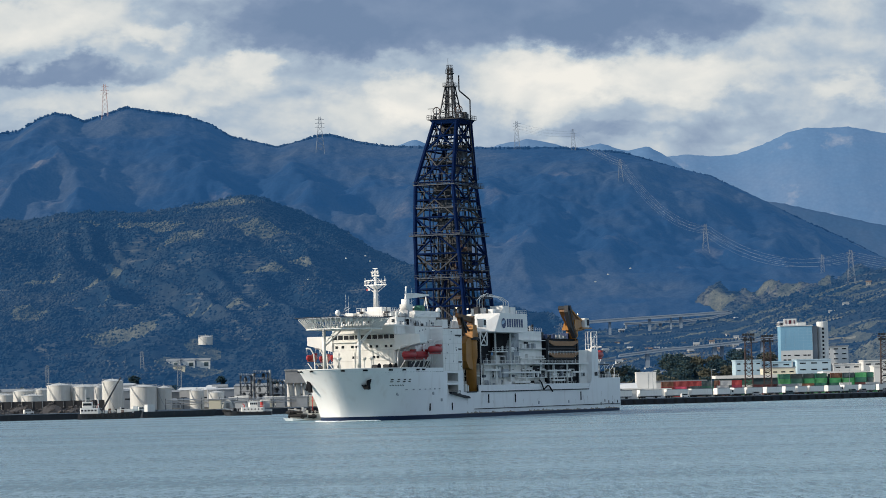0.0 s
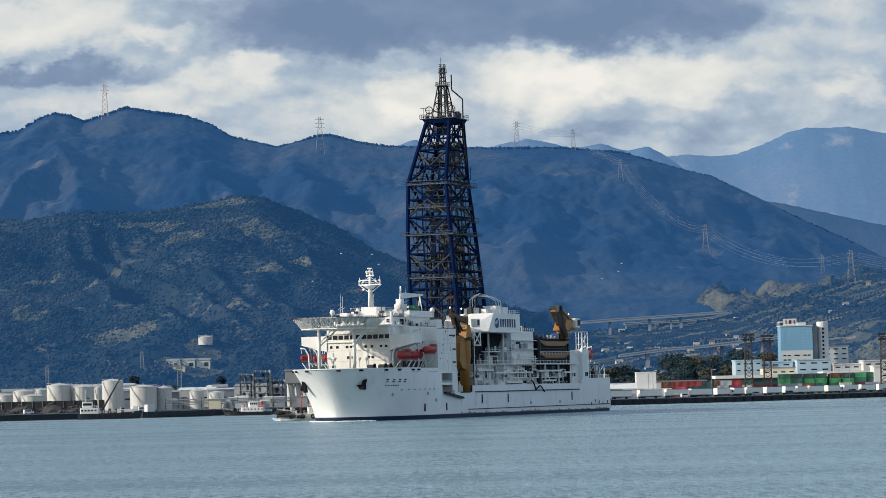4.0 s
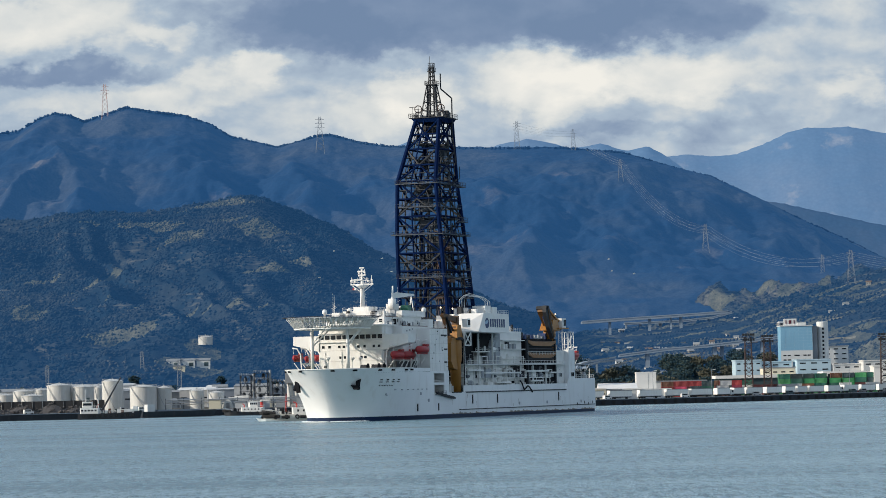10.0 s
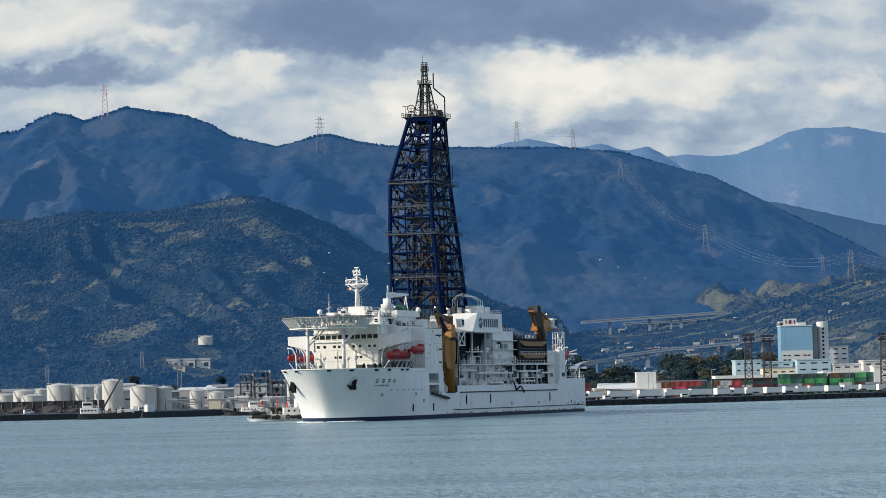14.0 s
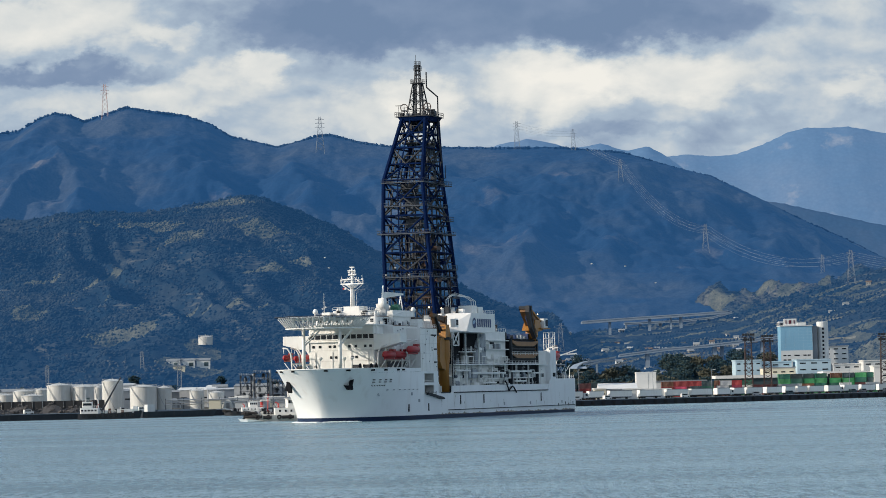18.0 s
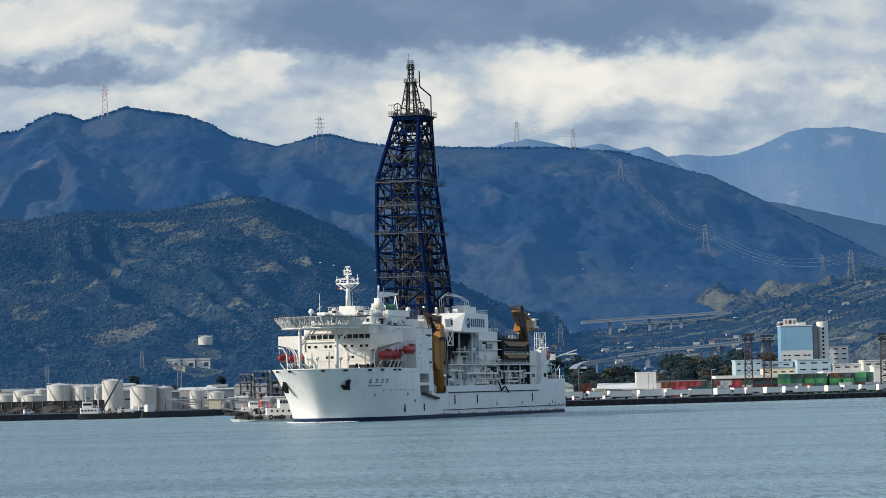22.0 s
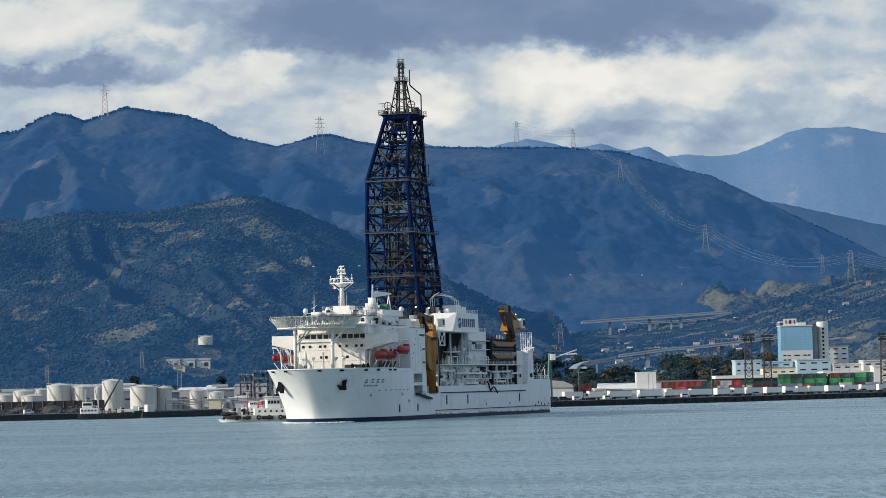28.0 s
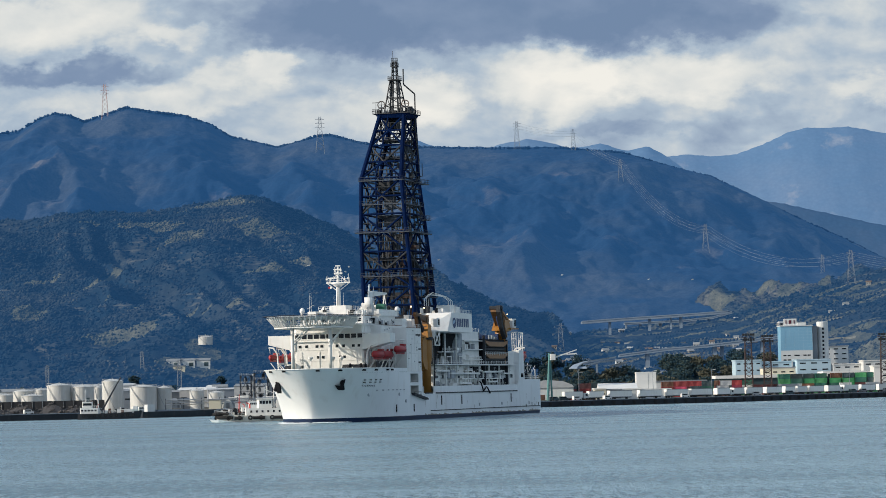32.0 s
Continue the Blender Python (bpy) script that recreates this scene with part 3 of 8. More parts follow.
tagged(sky_sheet, "broken grey and cream winter clouds", "sky", kind="structure")
sky_sheet.location = (0, 4940, 0)

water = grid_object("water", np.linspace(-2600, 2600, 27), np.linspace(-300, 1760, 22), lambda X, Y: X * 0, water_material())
tagged(water, "grey-green harbour water with light wind ripples", "water", kind="structure")

# ================= the drilling ship =================
# Its own space: x forward from midships, y to port, z up from the waterline.
M_HULL = mat("hull_white", (0.75, 0.755, 0.75), 0.45, var=0.06, scale=0.06, fine=0.8, bump=0.06, dirt=(0.42, 0.36, 0.30), dirt_amt=0.3, dirt_scale=(0.12, 0.12, 0.03))
M_WHITE = mat("ship_white", (0.74, 0.73, 0.70), 0.5, var=0.09, scale=0.2, fine=2, bump=0.05, dirt=(0.5, 0.42, 0.33), dirt_amt=0.25)
M_GREY = mat("ship_grey", (0.30, 0.32, 0.34), 0.55, var=0.2, scale=0.3, bump=0.1)
M_BOOT = mat("boot_topping", (0.005, 0.018, 0.055), 0.5, var=0.25, scale=0.15, dirt=(0.10, 0.13, 0.12), dirt_amt=0.15, spec=0.2)
M_NAVY = mat("derrick_blue", (0.001, 0.010, 0.048), 0.7, spec=0.04, var=0.3, scale=0.3, bump=0.1)
M_BOOM = mat("grimy_boom", (0.085, 0.040, 0.014), 0.6, var=0.35, scale=0.5, dirt=(0.03, 0.02, 0.015), dirt_amt=0.5)
M_STEEL = mat("dark_steel", (0.011, 0.014, 0.020), 0.65, 0.0, var=0.3, scale=0.5)
M_RUST = mat("rusty_pipe", (0.055, 0.026, 0.018), 0.7, var=0.3, scale=0.6)
M_YELLOW = mat("crane_yellow", (0.31, 0.130, 0.016), 0.45, var=0.15, scale=0.3, dirt=(0.15, 0.08, 0.03), dirt_amt=0.4)
M_GALV = mat("galvanised", (0.032, 0.044, 0.064), 0.6, var=0.25, scale=0.5)
M_ORANGE = mat("lifeboat_orange", (0.31, 0.013, 0.016), 0.45, var=0.12)
M_EDGE = mat("worn_deck_edge", (0.17, 0.10, 0.07), 0.7, var=0.3, scale=0.6, dirt=(0.45, 0.42, 0.38), dirt_amt=0.6)
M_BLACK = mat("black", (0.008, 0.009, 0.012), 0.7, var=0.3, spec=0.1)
M_CREASE = mat("weld_line", (0.62, 0.61, 0.58), 0.6)
M_GLASS = mat("window_glass", (0.010, 0.014, 0.020), 0.25, var=0.1, bump=0.02, spec=0.25)
M_GREEN = mat("green_paint", (0.03, 0.15, 0.09), 0.5)
M_DECK = mat("deck_green", (0.10, 0.16, 0.13), 0.7, var=0.2)
M_SIGN = mat("sign_blue", (0.01, 0.035, 0.12), 0.5, var=0.1)
M_LAMP = bpy.data.materials.new("deck_lamp")
M_LAMP.use_nodes = True
M_LAMP.node_tree.nodes["Principled BSDF"].inputs["Emission Color"].default_value = (1.0, 0.75, 0.4, 1)
M_LAMP.node_tree.nodes["Principled BSDF"].inputs["Emission Strength"].default_value = 2.0

RIM = 16.4


def hull_half(z):
    """The bow's plan at height z: where it starts to narrow, its length, half-breadth and fullness."""
    s = min(max(z, 0) / RIM, 1.0) ** 1.5
    return 60 + 10 * s, 33 + 1.0 * s, 18.5 + 0.5 * s, 2.0 + 0.5 * s, 0.65 - 0.15 * s


def hull_y(u, z):
    u0, ln, b, p, q = hull_half(z)
    x = min(max((u - u0) / ln, 0), 1)
    if u < u0:
        return b + (19 - b) * min((u0 - u) / (u0 - 56.3), 1)
    return b * max(1 - x ** p, 0) ** q


def bow_plan(z, start=56.3, count=36):
    """Points of the bow's plan at height z, from the port side round the stem to starboard."""
    u0, ln, b, p, q = hull_half(z)
    pts = []
    for k in range(count + 1):
        x = 1 - (1 - k / count) ** 2
        pts.append((u0 + ln * x, b * max(1 - x ** p, 0) ** q))
    return [(start, 19.0), (57.6, hull_y(57.6, z))] + pts


def bow_shell(zs, cap=False, start=56.3):
    g = G()
    rows = []
    for z in zs:
        half = bow_plan(z, start)
        rows.append([(u, v, z) for u, v in half] + [(u, -v, z) for u, v in half[-2::-1]])
    n = len(rows[0])
    vs = [p for r in rows for p in r]
    fs = [(k * n + i + 1, k * n + i, (k + 1) * n + i, (k + 1) * n + i + 1) for k in range(len(rows) - 1) for i in range(n - 1)]
    g.add(vs, fs)
    if cap:
        half = bow_plan(zs[-1], start)
        m = len(half)
        top = (len(rows) - 1) * n
        g.f += [(top + i, top + n - 1 - i, top + n - 2 - i, top + i + 1) for i in range(m - 2)]
    return g


def rails(g, pts, h=1.1, step=3.0, r=0.05, bars=2):
    """A guard rail along a run of points."""
    for p, q in zip(pts, pts[1:]):
        p, q = Vector(p), Vector(q)
        k = max(1, round((q - p).length / step))
        for i in range(k + 1):
            a = p.lerp(q, i / k)
            g.tube(a, a + Vector((0, 0, h)), r, 4)
        for j in range(bars):
            dz = Vector((0, 0, h * (j + 1) / bars))
            g.tube(p + dz, q + dz, r, 4)
    return g


ship = thing("drill_ship", "white drilling ship with a tall dark blue lattice derrick under way", "ship")

# ---- hull ----
boot = bow_shell([-3, 0, 1.35], start=41)
for s in (1, -1):
    boot.add([(41, 19 * s, -3), (-103, 19 * s, -3), (-103, 19 * s, 0.95), (41, 19 * s, 1.35)], [(0, 1, 2, 3) if s < 0 else (3, 2, 1, 0)])
boot.add([(-103, 19, -3), (-103, -19, -3), (-103, -19, 0.95), (-103, 19, 0.95)], [(0, 1, 2, 3)])
part("boot_topping", boot, M_BOOT, ship, "dark blue boot topping at the waterline", True)
bow = part("bow", bow_shell([1.35, 3, 5, 7, 9, 11, 12.5, 14, 15.2, RIM]), M_HULL, ship, "flared white bow with rust streaks", True)
part("bulwark_cap", G().path([(u, v, RIM) for u, v in bow_plan(RIM)[2:]] + [(u, -v, RIM) for u, v in bow_plan(RIM)[-2:1:-1]], 0.16), M_WHITE, ship)
deck = bow_shell([15.1, 15.2], True)
part("forecastle_deck", deck, M_DECK, ship)
side = G()
# side plating aft of the bow, with an opening for the boarding place
for s in (1, -1):
    a, b = 19.0 * s, 18.6 * s
    lo, hi = min(a, b), max(a, b)
    if s > 0:
        side.box(53.5, 56.3, lo, hi, 1.35, 15.4)
        side.box(44.8, 53.5, lo, hi, 1.35, 8.0)
        side.box(44.8, 53.5, lo, hi, 10.9, 11.7)
        side.box(44.8, 53.5, lo, hi, 14.7, 15.4)
        side.box(40.4, 44.8, lo, hi, 1.35, 15.4)
    side.side([(40.4, 1.35), (-80, 0.95), (-80, 8.3), (40.4, 8.3)], lo, hi)
    side.box(-75, 26.8, 18.3 * s if s > 0 else 18.3 * s - 0.4, 18.7 * s if s > 0 else 18.3 * s, 8.3, 10.5)
side.box(-104.2, -103, -18.6, 18.6, 1.6, 12.3)
for s in (1, -1):
    side.side([(-104.2, 1.5), (-103, 0.95), (-80, 0.95), (-80, 12.3), (-104.2, 12.3)], 18.6 if s > 0 else -19, 19 if s > 0 else -18.6)
    side.side([(-80, 8.3), (-72, 8.3), (-76, 12.3), (-80, 12.3)], 18.6 if s > 0 else -19, 19 if s > 0 else -18.6)
part("side_plating", side, M_HULL, ship, "white side plating with rust marks")
part("rubbing_strake", G().box(-72, 26, 18.95, 19.25, 8.1, 8.45).box(30, 38, 18.95, 19.25, 8.1, 8.45).box(-103, 32, 18.95, 19.2, 2.5, 2.75), M_STEEL, ship, "dark strake along the deck edge")
part("main_deck", G().box(-103, 41, -18.6, 18.6, 7.9, 8.3), M_DECK, ship)
part("poop_deck", G().box(-103, -78, -18.6, 18.6, 11.2, 11.5), M_DECK, ship)
for u in (66, 50, -3, -64, 20):
    part("draught_mark", G().box(u - 0.35, u + 0.35, hull_y(u, 3) if u > 45 else 18.9, (hull_y(u, 4) if u > 45 else 19.0) + 0.15, 2.6 if u > 30 else 4.4, 5.0 if u > 30 else 7.4), M_BLACK, ship)
for u, z in ((83, 8.2), (64, 8.2), (58, 6), (-24, 4), (-52, 4)):
    y = hull_y(u, z) if u > 45 else 19.0
    part("discharge_port", G().front([(y - 0.3, z), (y + 0.1, z - 0.5), (y + 0.12, z), (y + 0.1, z + 0.5)], u - 0.6, u + 0.6), M_GREY, ship)

# name in unreadable strokes, and load marks, on the flare
for k in range(4):
    u = 87.6 - 2.6 * k
    for z, w, o in ((12.8, 0.42, 0.26), (12.1, 0.5, 0.06)):
        part("name_bar", G().tube((u + w, hull_y(u + w, 12.4) + o + 0.1, z), (u - w, hull_y(u - w, 12.4) + o + 0.1, z), 0.14, 5), M_BLACK, ship)
for k in range(6):
    u = 87.4 - 1.0 * k
    y = hull_y(u, 11.0)
    part("name_bar", G().tube((u + 0.2, y + 0.15, 11.1), (u - 0.2, y + 0.32, 10.9), 0.14, 5), M_STEEL, ship)
for k in range(7):
    u = 80 - 3.4 * k
    y = hull_y(u, 9.8)
    part("hull_mark", G().box(u - 0.4, u + 0.4, y - 0.4, y + 0.2, 9.45, 9.75), M_GREY, ship)

M_STAIN = mat("rust_stain", (0.30, 0.25, 0.20), 0.7, var=0.35, scale=0.8, dirt=(0.10, 0.07, 0.05), dirt_amt=0.7)
stain_r = random.Random(17)
for k in range(46):
    u = stain_r.uniform(-102, 38)
    w, h, z = stain_r.uniform(0.5, 3.4), stain_r.uniform(0.25, 0.9), 0.9 + 0.35 * (u + 103) / 144
    part("rust_stain", G().side([(u - w, z), (u - w * 0.6, z + h * 0.5), (u - w * 0.1, z + h * 0.35), (u + w * 0.3, z + h), (u + w * 0.8, z + h * 0.3), (u + w, z)], 19.0, 19.012), M_STAIN, ship)
for k in range(16):
    u, z = stain_r.uniform(-100, 52), stain_r.uniform(3.2, 7.6)
    part("rust_run", G().side([(u - 0.12, z), (u + 0.12, z), (u + 0.05, z - stain_r.uniform(0.8, 2.2)), (u - 0.04, z - 0.7)], 19.0, 19.012), M_STAIN, ship)

# broken water at the stem and along the side
M_FOAM = mat("foam", (0.75, 0.80, 0.82), 0.8, var=0.15, scale=0.8, fine=3, bump=0.6)
wave = G()
ring0, ring1 = bow_plan(0.2), bow_plan(0.2)
foam_r = random.Random(3)
for s in (1, -1):
    run = [p for p in ring0 if p[0] > (86 if s > 0 else 76)]
    for (u0, v0), (u1, v1) in zip(run, run[1:]):
        for k in range(3):
            f, o, w = foam_r.random(), foam_r.uniform(0.05, 1.3), foam_r.uniform(0.25, 0.8)
            x, y = u0 + (u1 - u0) * f + o * 0.7, (v0 + (v1 - v0) * f + o) * s
            wave.ball((x, y, 0.04), w, 7, 1.2, 1.0, 0.32)
tagged(part("bow_foam", wave, M_FOAM, ship, "white broken water at the stem", True), kind="stuff")

# anchors in their pockets
for s in (1, -1):
    u, z = 94.5, 11.6
    y = hull_y(u, z) * s
    anchor = part("anchor", G().tube((u - 0.2, y + 0.3 * s, z + 2.2), (u + 0.9, y + 1.1 * s, z - 1.6), 0.6, 8), M_BLACK, ship, "black stockless anchor")
    if s > 0:
        part("fluke", G().front([(y - 1.3, z - 0.2), (y - 0.3, z - 1.7), (y + 0.9, z - 1.7), (y + 1.8, z + 1.5), (y + 1.1, z + 0.7), (y + 0.5, z - 0.3), (y - 0.3, z - 0.4)], u + 0.2, u + 1.4), M_BLACK, anchor)
    else:
        part("fluke", G().front([(y - 0.9, z + 1.2), (y - 0.3, z - 2.3), (y + 0.7, z - 2.3), (y + 0.4, z + 1.0)], u + 0.2, u + 1.4), M_BLACK, anchor)
    part("hawse_lip", G().lathe((u - 1.2, y - 0.9 * s, z + 1.0), [(1.6, -1.2), (1.9, -0.4), (1.7, 0.8), (0.9, 1.5)], 14), M_HULL, ship, "white hawse lip", True)
for u, n in ((102.2, 2), (98.0, 1), (90, 2), (84, 1), (76, 2), (72, 1)):
    for s in (1, -1):
        y = hull_y(u, 15.8) * s
        part("fairlead", G().box(u - 0.7, u + 0.7, y - 0.5, y + 0.5, 15.6, 16.1), M_BLACK, ship)

# ---- forecastle fittings ----
for u, v in ((86, 9), (83, 11.5), (80, 12), (88, -9)):
    winch = part("mooring_winch", G().box(u - 1.2, u + 1.2, v - 1.3, v + 1.3, 15.2, 16.0), M_STEEL, ship, "dark grey mooring winch")
    part("drum", G().tube((u, v - 1.1, 16.8), (u, v + 1.1, 16.8), 0.9, 12), M_STEEL, winch)
    part("drum_flange", G().tube((u, v + 1.1, 16.8), (u, v + 1.25, 16.8), 1.25, 12), M_BLACK, winch)
for u, v in ((95, 0.6), (84, 4), (86, 7.4)):
    part("vent_post", G().tube((u, v, 15.2), (u, v, 19.0), 0.14).lathe((u, v, 19.0), [(0.2, 0), (0.75, 0.7), (0.75, 1.0), (0.3, 1.2)], 8), M_WHITE, ship)

# ---- helicopter deck ----
HC, HR = 90.0, 13.2
oct_pts = [(HC + HR / math.cos(math.pi / 8) * math.cos(math.pi / 8 + k * math.pi / 4), HR / math.cos(math.pi / 8) * math.sin(math.pi / 8 + k * math.pi / 4)) for k in range(8)]
heli = part("helideck", G().prism(oct_pts, 32.3, 32.6), M_GREY, ship, "eight-sided grey helicopter deck on a white truss")
net = G()
outer = [(HC + (x - HC) * 1.09, y * 1.09) for x, y in oct_pts]
for k in range(8):
    (x0, y0), (x1, y1) = oct_pts[k], oct_pts[(k + 1) % 8]
    (a0, b0), (a1, b1) = outer[k], outer[(k + 1) % 8]
    for i in range(9):
        f = i / 8
        net.tube((x0 + (x1 - x0) * f, y0 + (y1 - y0) * f, 32.3), (a0 + (a1 - a0) * f, b0 + (b1 - b0) * f, 32.75), 0.05, 4)
    net.tube((a0, b0, 32.75), (a1, b1, 32.75), 0.09, 5)
part("safety_net", net, M_STEEL, heli)
inner = [(HC + (x - HC) * 0.83, y * 0.83) for x, y in oct_pts]
for k in range(8):
    (x0, y0), (x1, y1) = oct_pts[k], oct_pts[(k + 1) % 8]
    (a0, b0), (a1, b1) = inner[k], inner[(k + 1) % 8]
    part("truss_chord", G().tube((a0, b0, 29.1), (a1, b1, 29.1), 0.24), M_WHITE, heli)
    m = 6
    for i in range(m):
        s, e = i / m, (i + 1) / m
        mid = (s + e) / 2
        pa = Vector((x0 + (x1 - x0) * s, y0 + (y1 - y0) * s, 32.2))
        pb = Vector((x0 + (x1 - x0) * e, y0 + (y1 - y0) * e, 32.2))
        pm = Vector((a0 + (a1 - a0) * mid, b0 + (b1 - b0) * mid, 29.1))
        part("truss_brace", G().sweep([pa, pm, pb], 0.15, 6), M_WHITE, heli)
for k in (-3, 0, 3):
    w = 12.6 * math.sqrt(max(0.05, 1 - (k / 3.9) ** 2))
    part("deck_beam", G().box(HC + k * 3.4 - 0.15, HC + k * 3.4 + 0.15, -w, w, 31.7, 32.3), M_WHITE, heli)
    part("deck_beam", G().tube((HC - w * 0.72, k * 2.6, 29.1), (HC + w * 0.72, k * 2.6, 29.1), 0.18, 6), M_WHITE, heli)
    for j in range(7):
        f = -0.72 + 0.24 * j
        part("web_brace", G().sweep([(HC + w * f, k * 2.6, 29.1), (HC + w * (f + 0.12), k * 2.6, 32.2), (HC + w * (f + 0.24), k * 2.6, 29.1)], 0.11, 5), M_WHITE, heli)
for v in (-6.6, 5.6):
    part("helideck_post", G().tube((91, v, 15.2), (91, v, 29.8), 0.55, 12), M_WHITE, heli, smooth=True)
    part("helideck_brace", G().tube((91, v, 23.5), (85, v + (2.5 if v > 0 else 4), 29.6), 0.24), M_WHITE, heli)
    part("helideck_brace", G().tube((91, v, 24.5), (91, v + 5.5, 30), 0.24), M_WHITE, heli)

# ---- bridge and accommodation ----
house = part("accommodation", G().box(56, 76, -11.2, 11.2, 15.1, 30.2, 0.4), M_WHITE, ship, "cream-white accommodation block")
part("house_side", G().box(41, 56.2, -19, 19, 15.2, 29.2).box(41, 56.2, -18.6, 13.6, 8.3, 15.2).box(41, 44.8, 13.6, 18.6, 8.3, 15.2).box(53.5, 56.2, 13.6, 18.6, 8.3, 15.2), M_WHITE, house, "white side house flush with the hull")
part("side_block", G().box(45, 68, -14.5, 14.5, 15.1, 30.0), M_WHITE, house)
part("roof_house", G().box(44, 72, -10.5, 10.5, 30.2, 33.0, 0.5).box(46, 62, 4, 12, 30, 35), M_WHITE, house)
part("bridge_roof", G().box(60, 78, -12, 12, 30.0, 30.4), M_WHITE, house)
for k in range(11):
    v = -10.2 + k * 2.04
    part("bridge_window", G().box(75.9, 76.15, v - 0.79, v + 0.79, 26.0, 27.3), M_GLASS, house)
for k in range(4):
    part("bridge_window", G().box(74.6 - k * 1.7, 75.8 - k * 1.7, 11.1, 11.32, 26.0, 27.3), M_GLASS, house)
for z, vs in ((23.6, (-9.6, -7.4, -4.0, -2.4, 2.6, 4.8, 8.0, 9.8)), (20.2, (-3.6, -2.0, 3.6, 5.0)), (17.4, (-9, 7.5))):
    for v in vs:
        part("window", G().box(75.95, 76.12, v - 0.42, v + 0.42, z - 0.4, z + 0.4), M_GLASS, house)
for s in (1, -1):
    wing = G().front([(11 * s, 22.2), (20 * s, 24.4), (20 * s, 27.2), (11 * s, 27.2)] if s > 0 else [(11 * s, 27.2), (20 * s, 27.2), (20 * s, 24.4), (11 * s, 22.2)], 71, 76.3)
    part("bridge_wing", wing, M_WHITE, house, "projecting bridge wing")
part("deck_ledge", G().box(75.9, 76.6, -11.2, 11.2, 25.0, 25.25).box(75.9, 76.5, -11.2, 11.2, 27.7, 27.95), M_WHITE, house)
for u, z in ((43.0, 26.9), (45.5, 26.9), (42.8, 22.4), (43, 18.2)):
    part("louvre", G().box(u - 1.2, u + 1.2, 18.95, 19.12, z - 0.25, z + 0.25), M_STEEL, house)
# walls of the recess are coloured dark, in place of real shade
part("boarding_recess", G().box(44.8, 53.5, 14, 18.9, 7.7, 8.0).box(44.8, 53.5, 13.7, 14, 8.0, 15.1).box(44.8, 53.5, 14, 18.9, 10.95, 11.15), M_STEEL, ship, "boarding recess in the side, its shade put in a dark colour")
part("recess_gear", G().box(47, 49, 15, 16.5, 8.0, 9.4).box(50.4, 51.6, 15, 17, 11.2, 13.0).tube((48, 18.7, 11.2), (48, 18.7, 12.3), 0.07, 4).tube((44.9, 18.7, 12.3), (53.4, 18.7, 12.3), 0.06, 4), M_WHITE, ship)
for z0, z1 in ((8.0, 10.9), (11.7, 14.7)):
    part("recess_frame", G().path([(44.9, 19.02, z0), (53.4, 19.02, z0), (53.4, 19.02, z1), (44.9, 19.02, z1), (44.9, 19.02, z0)], 0.16, 5), M_WHITE, ship)
gang = part("accommodation_ladder", G().side([(52, 7.9), (52, 8.5), (38, 6.9), (37, 6.6), (37, 6.2), (40, 6.4)], 19.0, 19.9), M_STEEL, ship, "stowed dark accommodation ladder")
part("ladder_platform", rails(G().box(45.5, 52.5, 18.8, 20.2, 7.75, 7.95), [(45.5, 20.1, 7.9), (52.5, 20.1, 7.9)], 1.0, 1.2, 0.05), M_STEEL, gang)
# dark panel added on the white wall for the shade below the boats
part("boat_shade_panel", G().box(57.5, 74, 14.5, 14.9, 15.4, 18.6), M_STEEL, house, "dark panel in place of the shaded recess under the lifeboats")
for k in range(9):
    u = 58.4 + k * 1.9
    part("boat_strut", G().tube((u, 15.2, 15.3), (u + (1.2 if k % 2 else -1.2), 16.8, 18.8), 0.12, 5), M_WHITE, house)
for u0, u1, v, z in ((41, 56.2, 19.0, 29.2), (45, 68, 14.5, 30.0), (44, 72, 10.5, 33.0)):
    part("deck_edge", G().box(u0, u1, v - 0.02, v + 0.06, z - 0.16, z + 0.02), M_EDGE, house, "rust-brown deck edge")
part("upper_rail", rails(G(), [(72, 10.4, 33.0), (44, 10.4, 33.0), (44, -10.4, 33.0)], 1.1, 1.3, 0.045, 3), M_CREASE, house)
clutter_r = random.Random(31)
for k in range(40):
    u, v, z = clutter_r.uniform(42, 71), clutter_r.uniform(4, 14), 33.0
    if v > 10.3:
        z = 30.0 if u < 67 else 30.4
    elif 46 < u < 62 and v > 4:
        z = 35.0
    h, r = clutter_r.uniform(0.5, 1.9), clutter_r.uniform(0.15, 0.5)
    g = G().tube((u, v, z), (u, v, z + h), r, 7) if k % 2 else G().box(u - r, u + r, v - r, v + r, z, z + h, 0.05)
    g.path([(u + r, v, z + 0.3), (u + r + 1.2, v, z + 0.3), (u + r + 1.2, v, z + h + 0.6)], 0.06, 5)
    part("roof_fitting", g, clutter_r.choice((M_WHITE, M_GREY, M_STEEL, M_WHITE, M_RUST, M_BLACK)), house)
part("roof_slope", G().side([(44, 33.0), (62, 33.0), (62, 33.4), (52, 34.6), (44, 34.6)], 10.52, 12.6), M_WHITE, house)
part("boat_recess_shade", G().box(56.2, 60, 14.5, 18.8, 15.2, 15.5), M_GREY, house)

# ledges, doors and pipes on the house
for z in (18.6, 22.0, 25.2):
    part("deck_line", G().box(56.3, 76, 11.2, 11.45, z, z + 0.18), M_GREY, house)
    part("front_line", G().box(76.0, 76.12, -11.2, 11.2, z + 0.4, z + 0.5), M_CREASE, house)
for u in (59, 63, 67.5, 72):
    part("house_door", G().box(u - 0.45, u + 0.45, 11.15, 11.3, 15.4, 17.4), M_GREY, house)
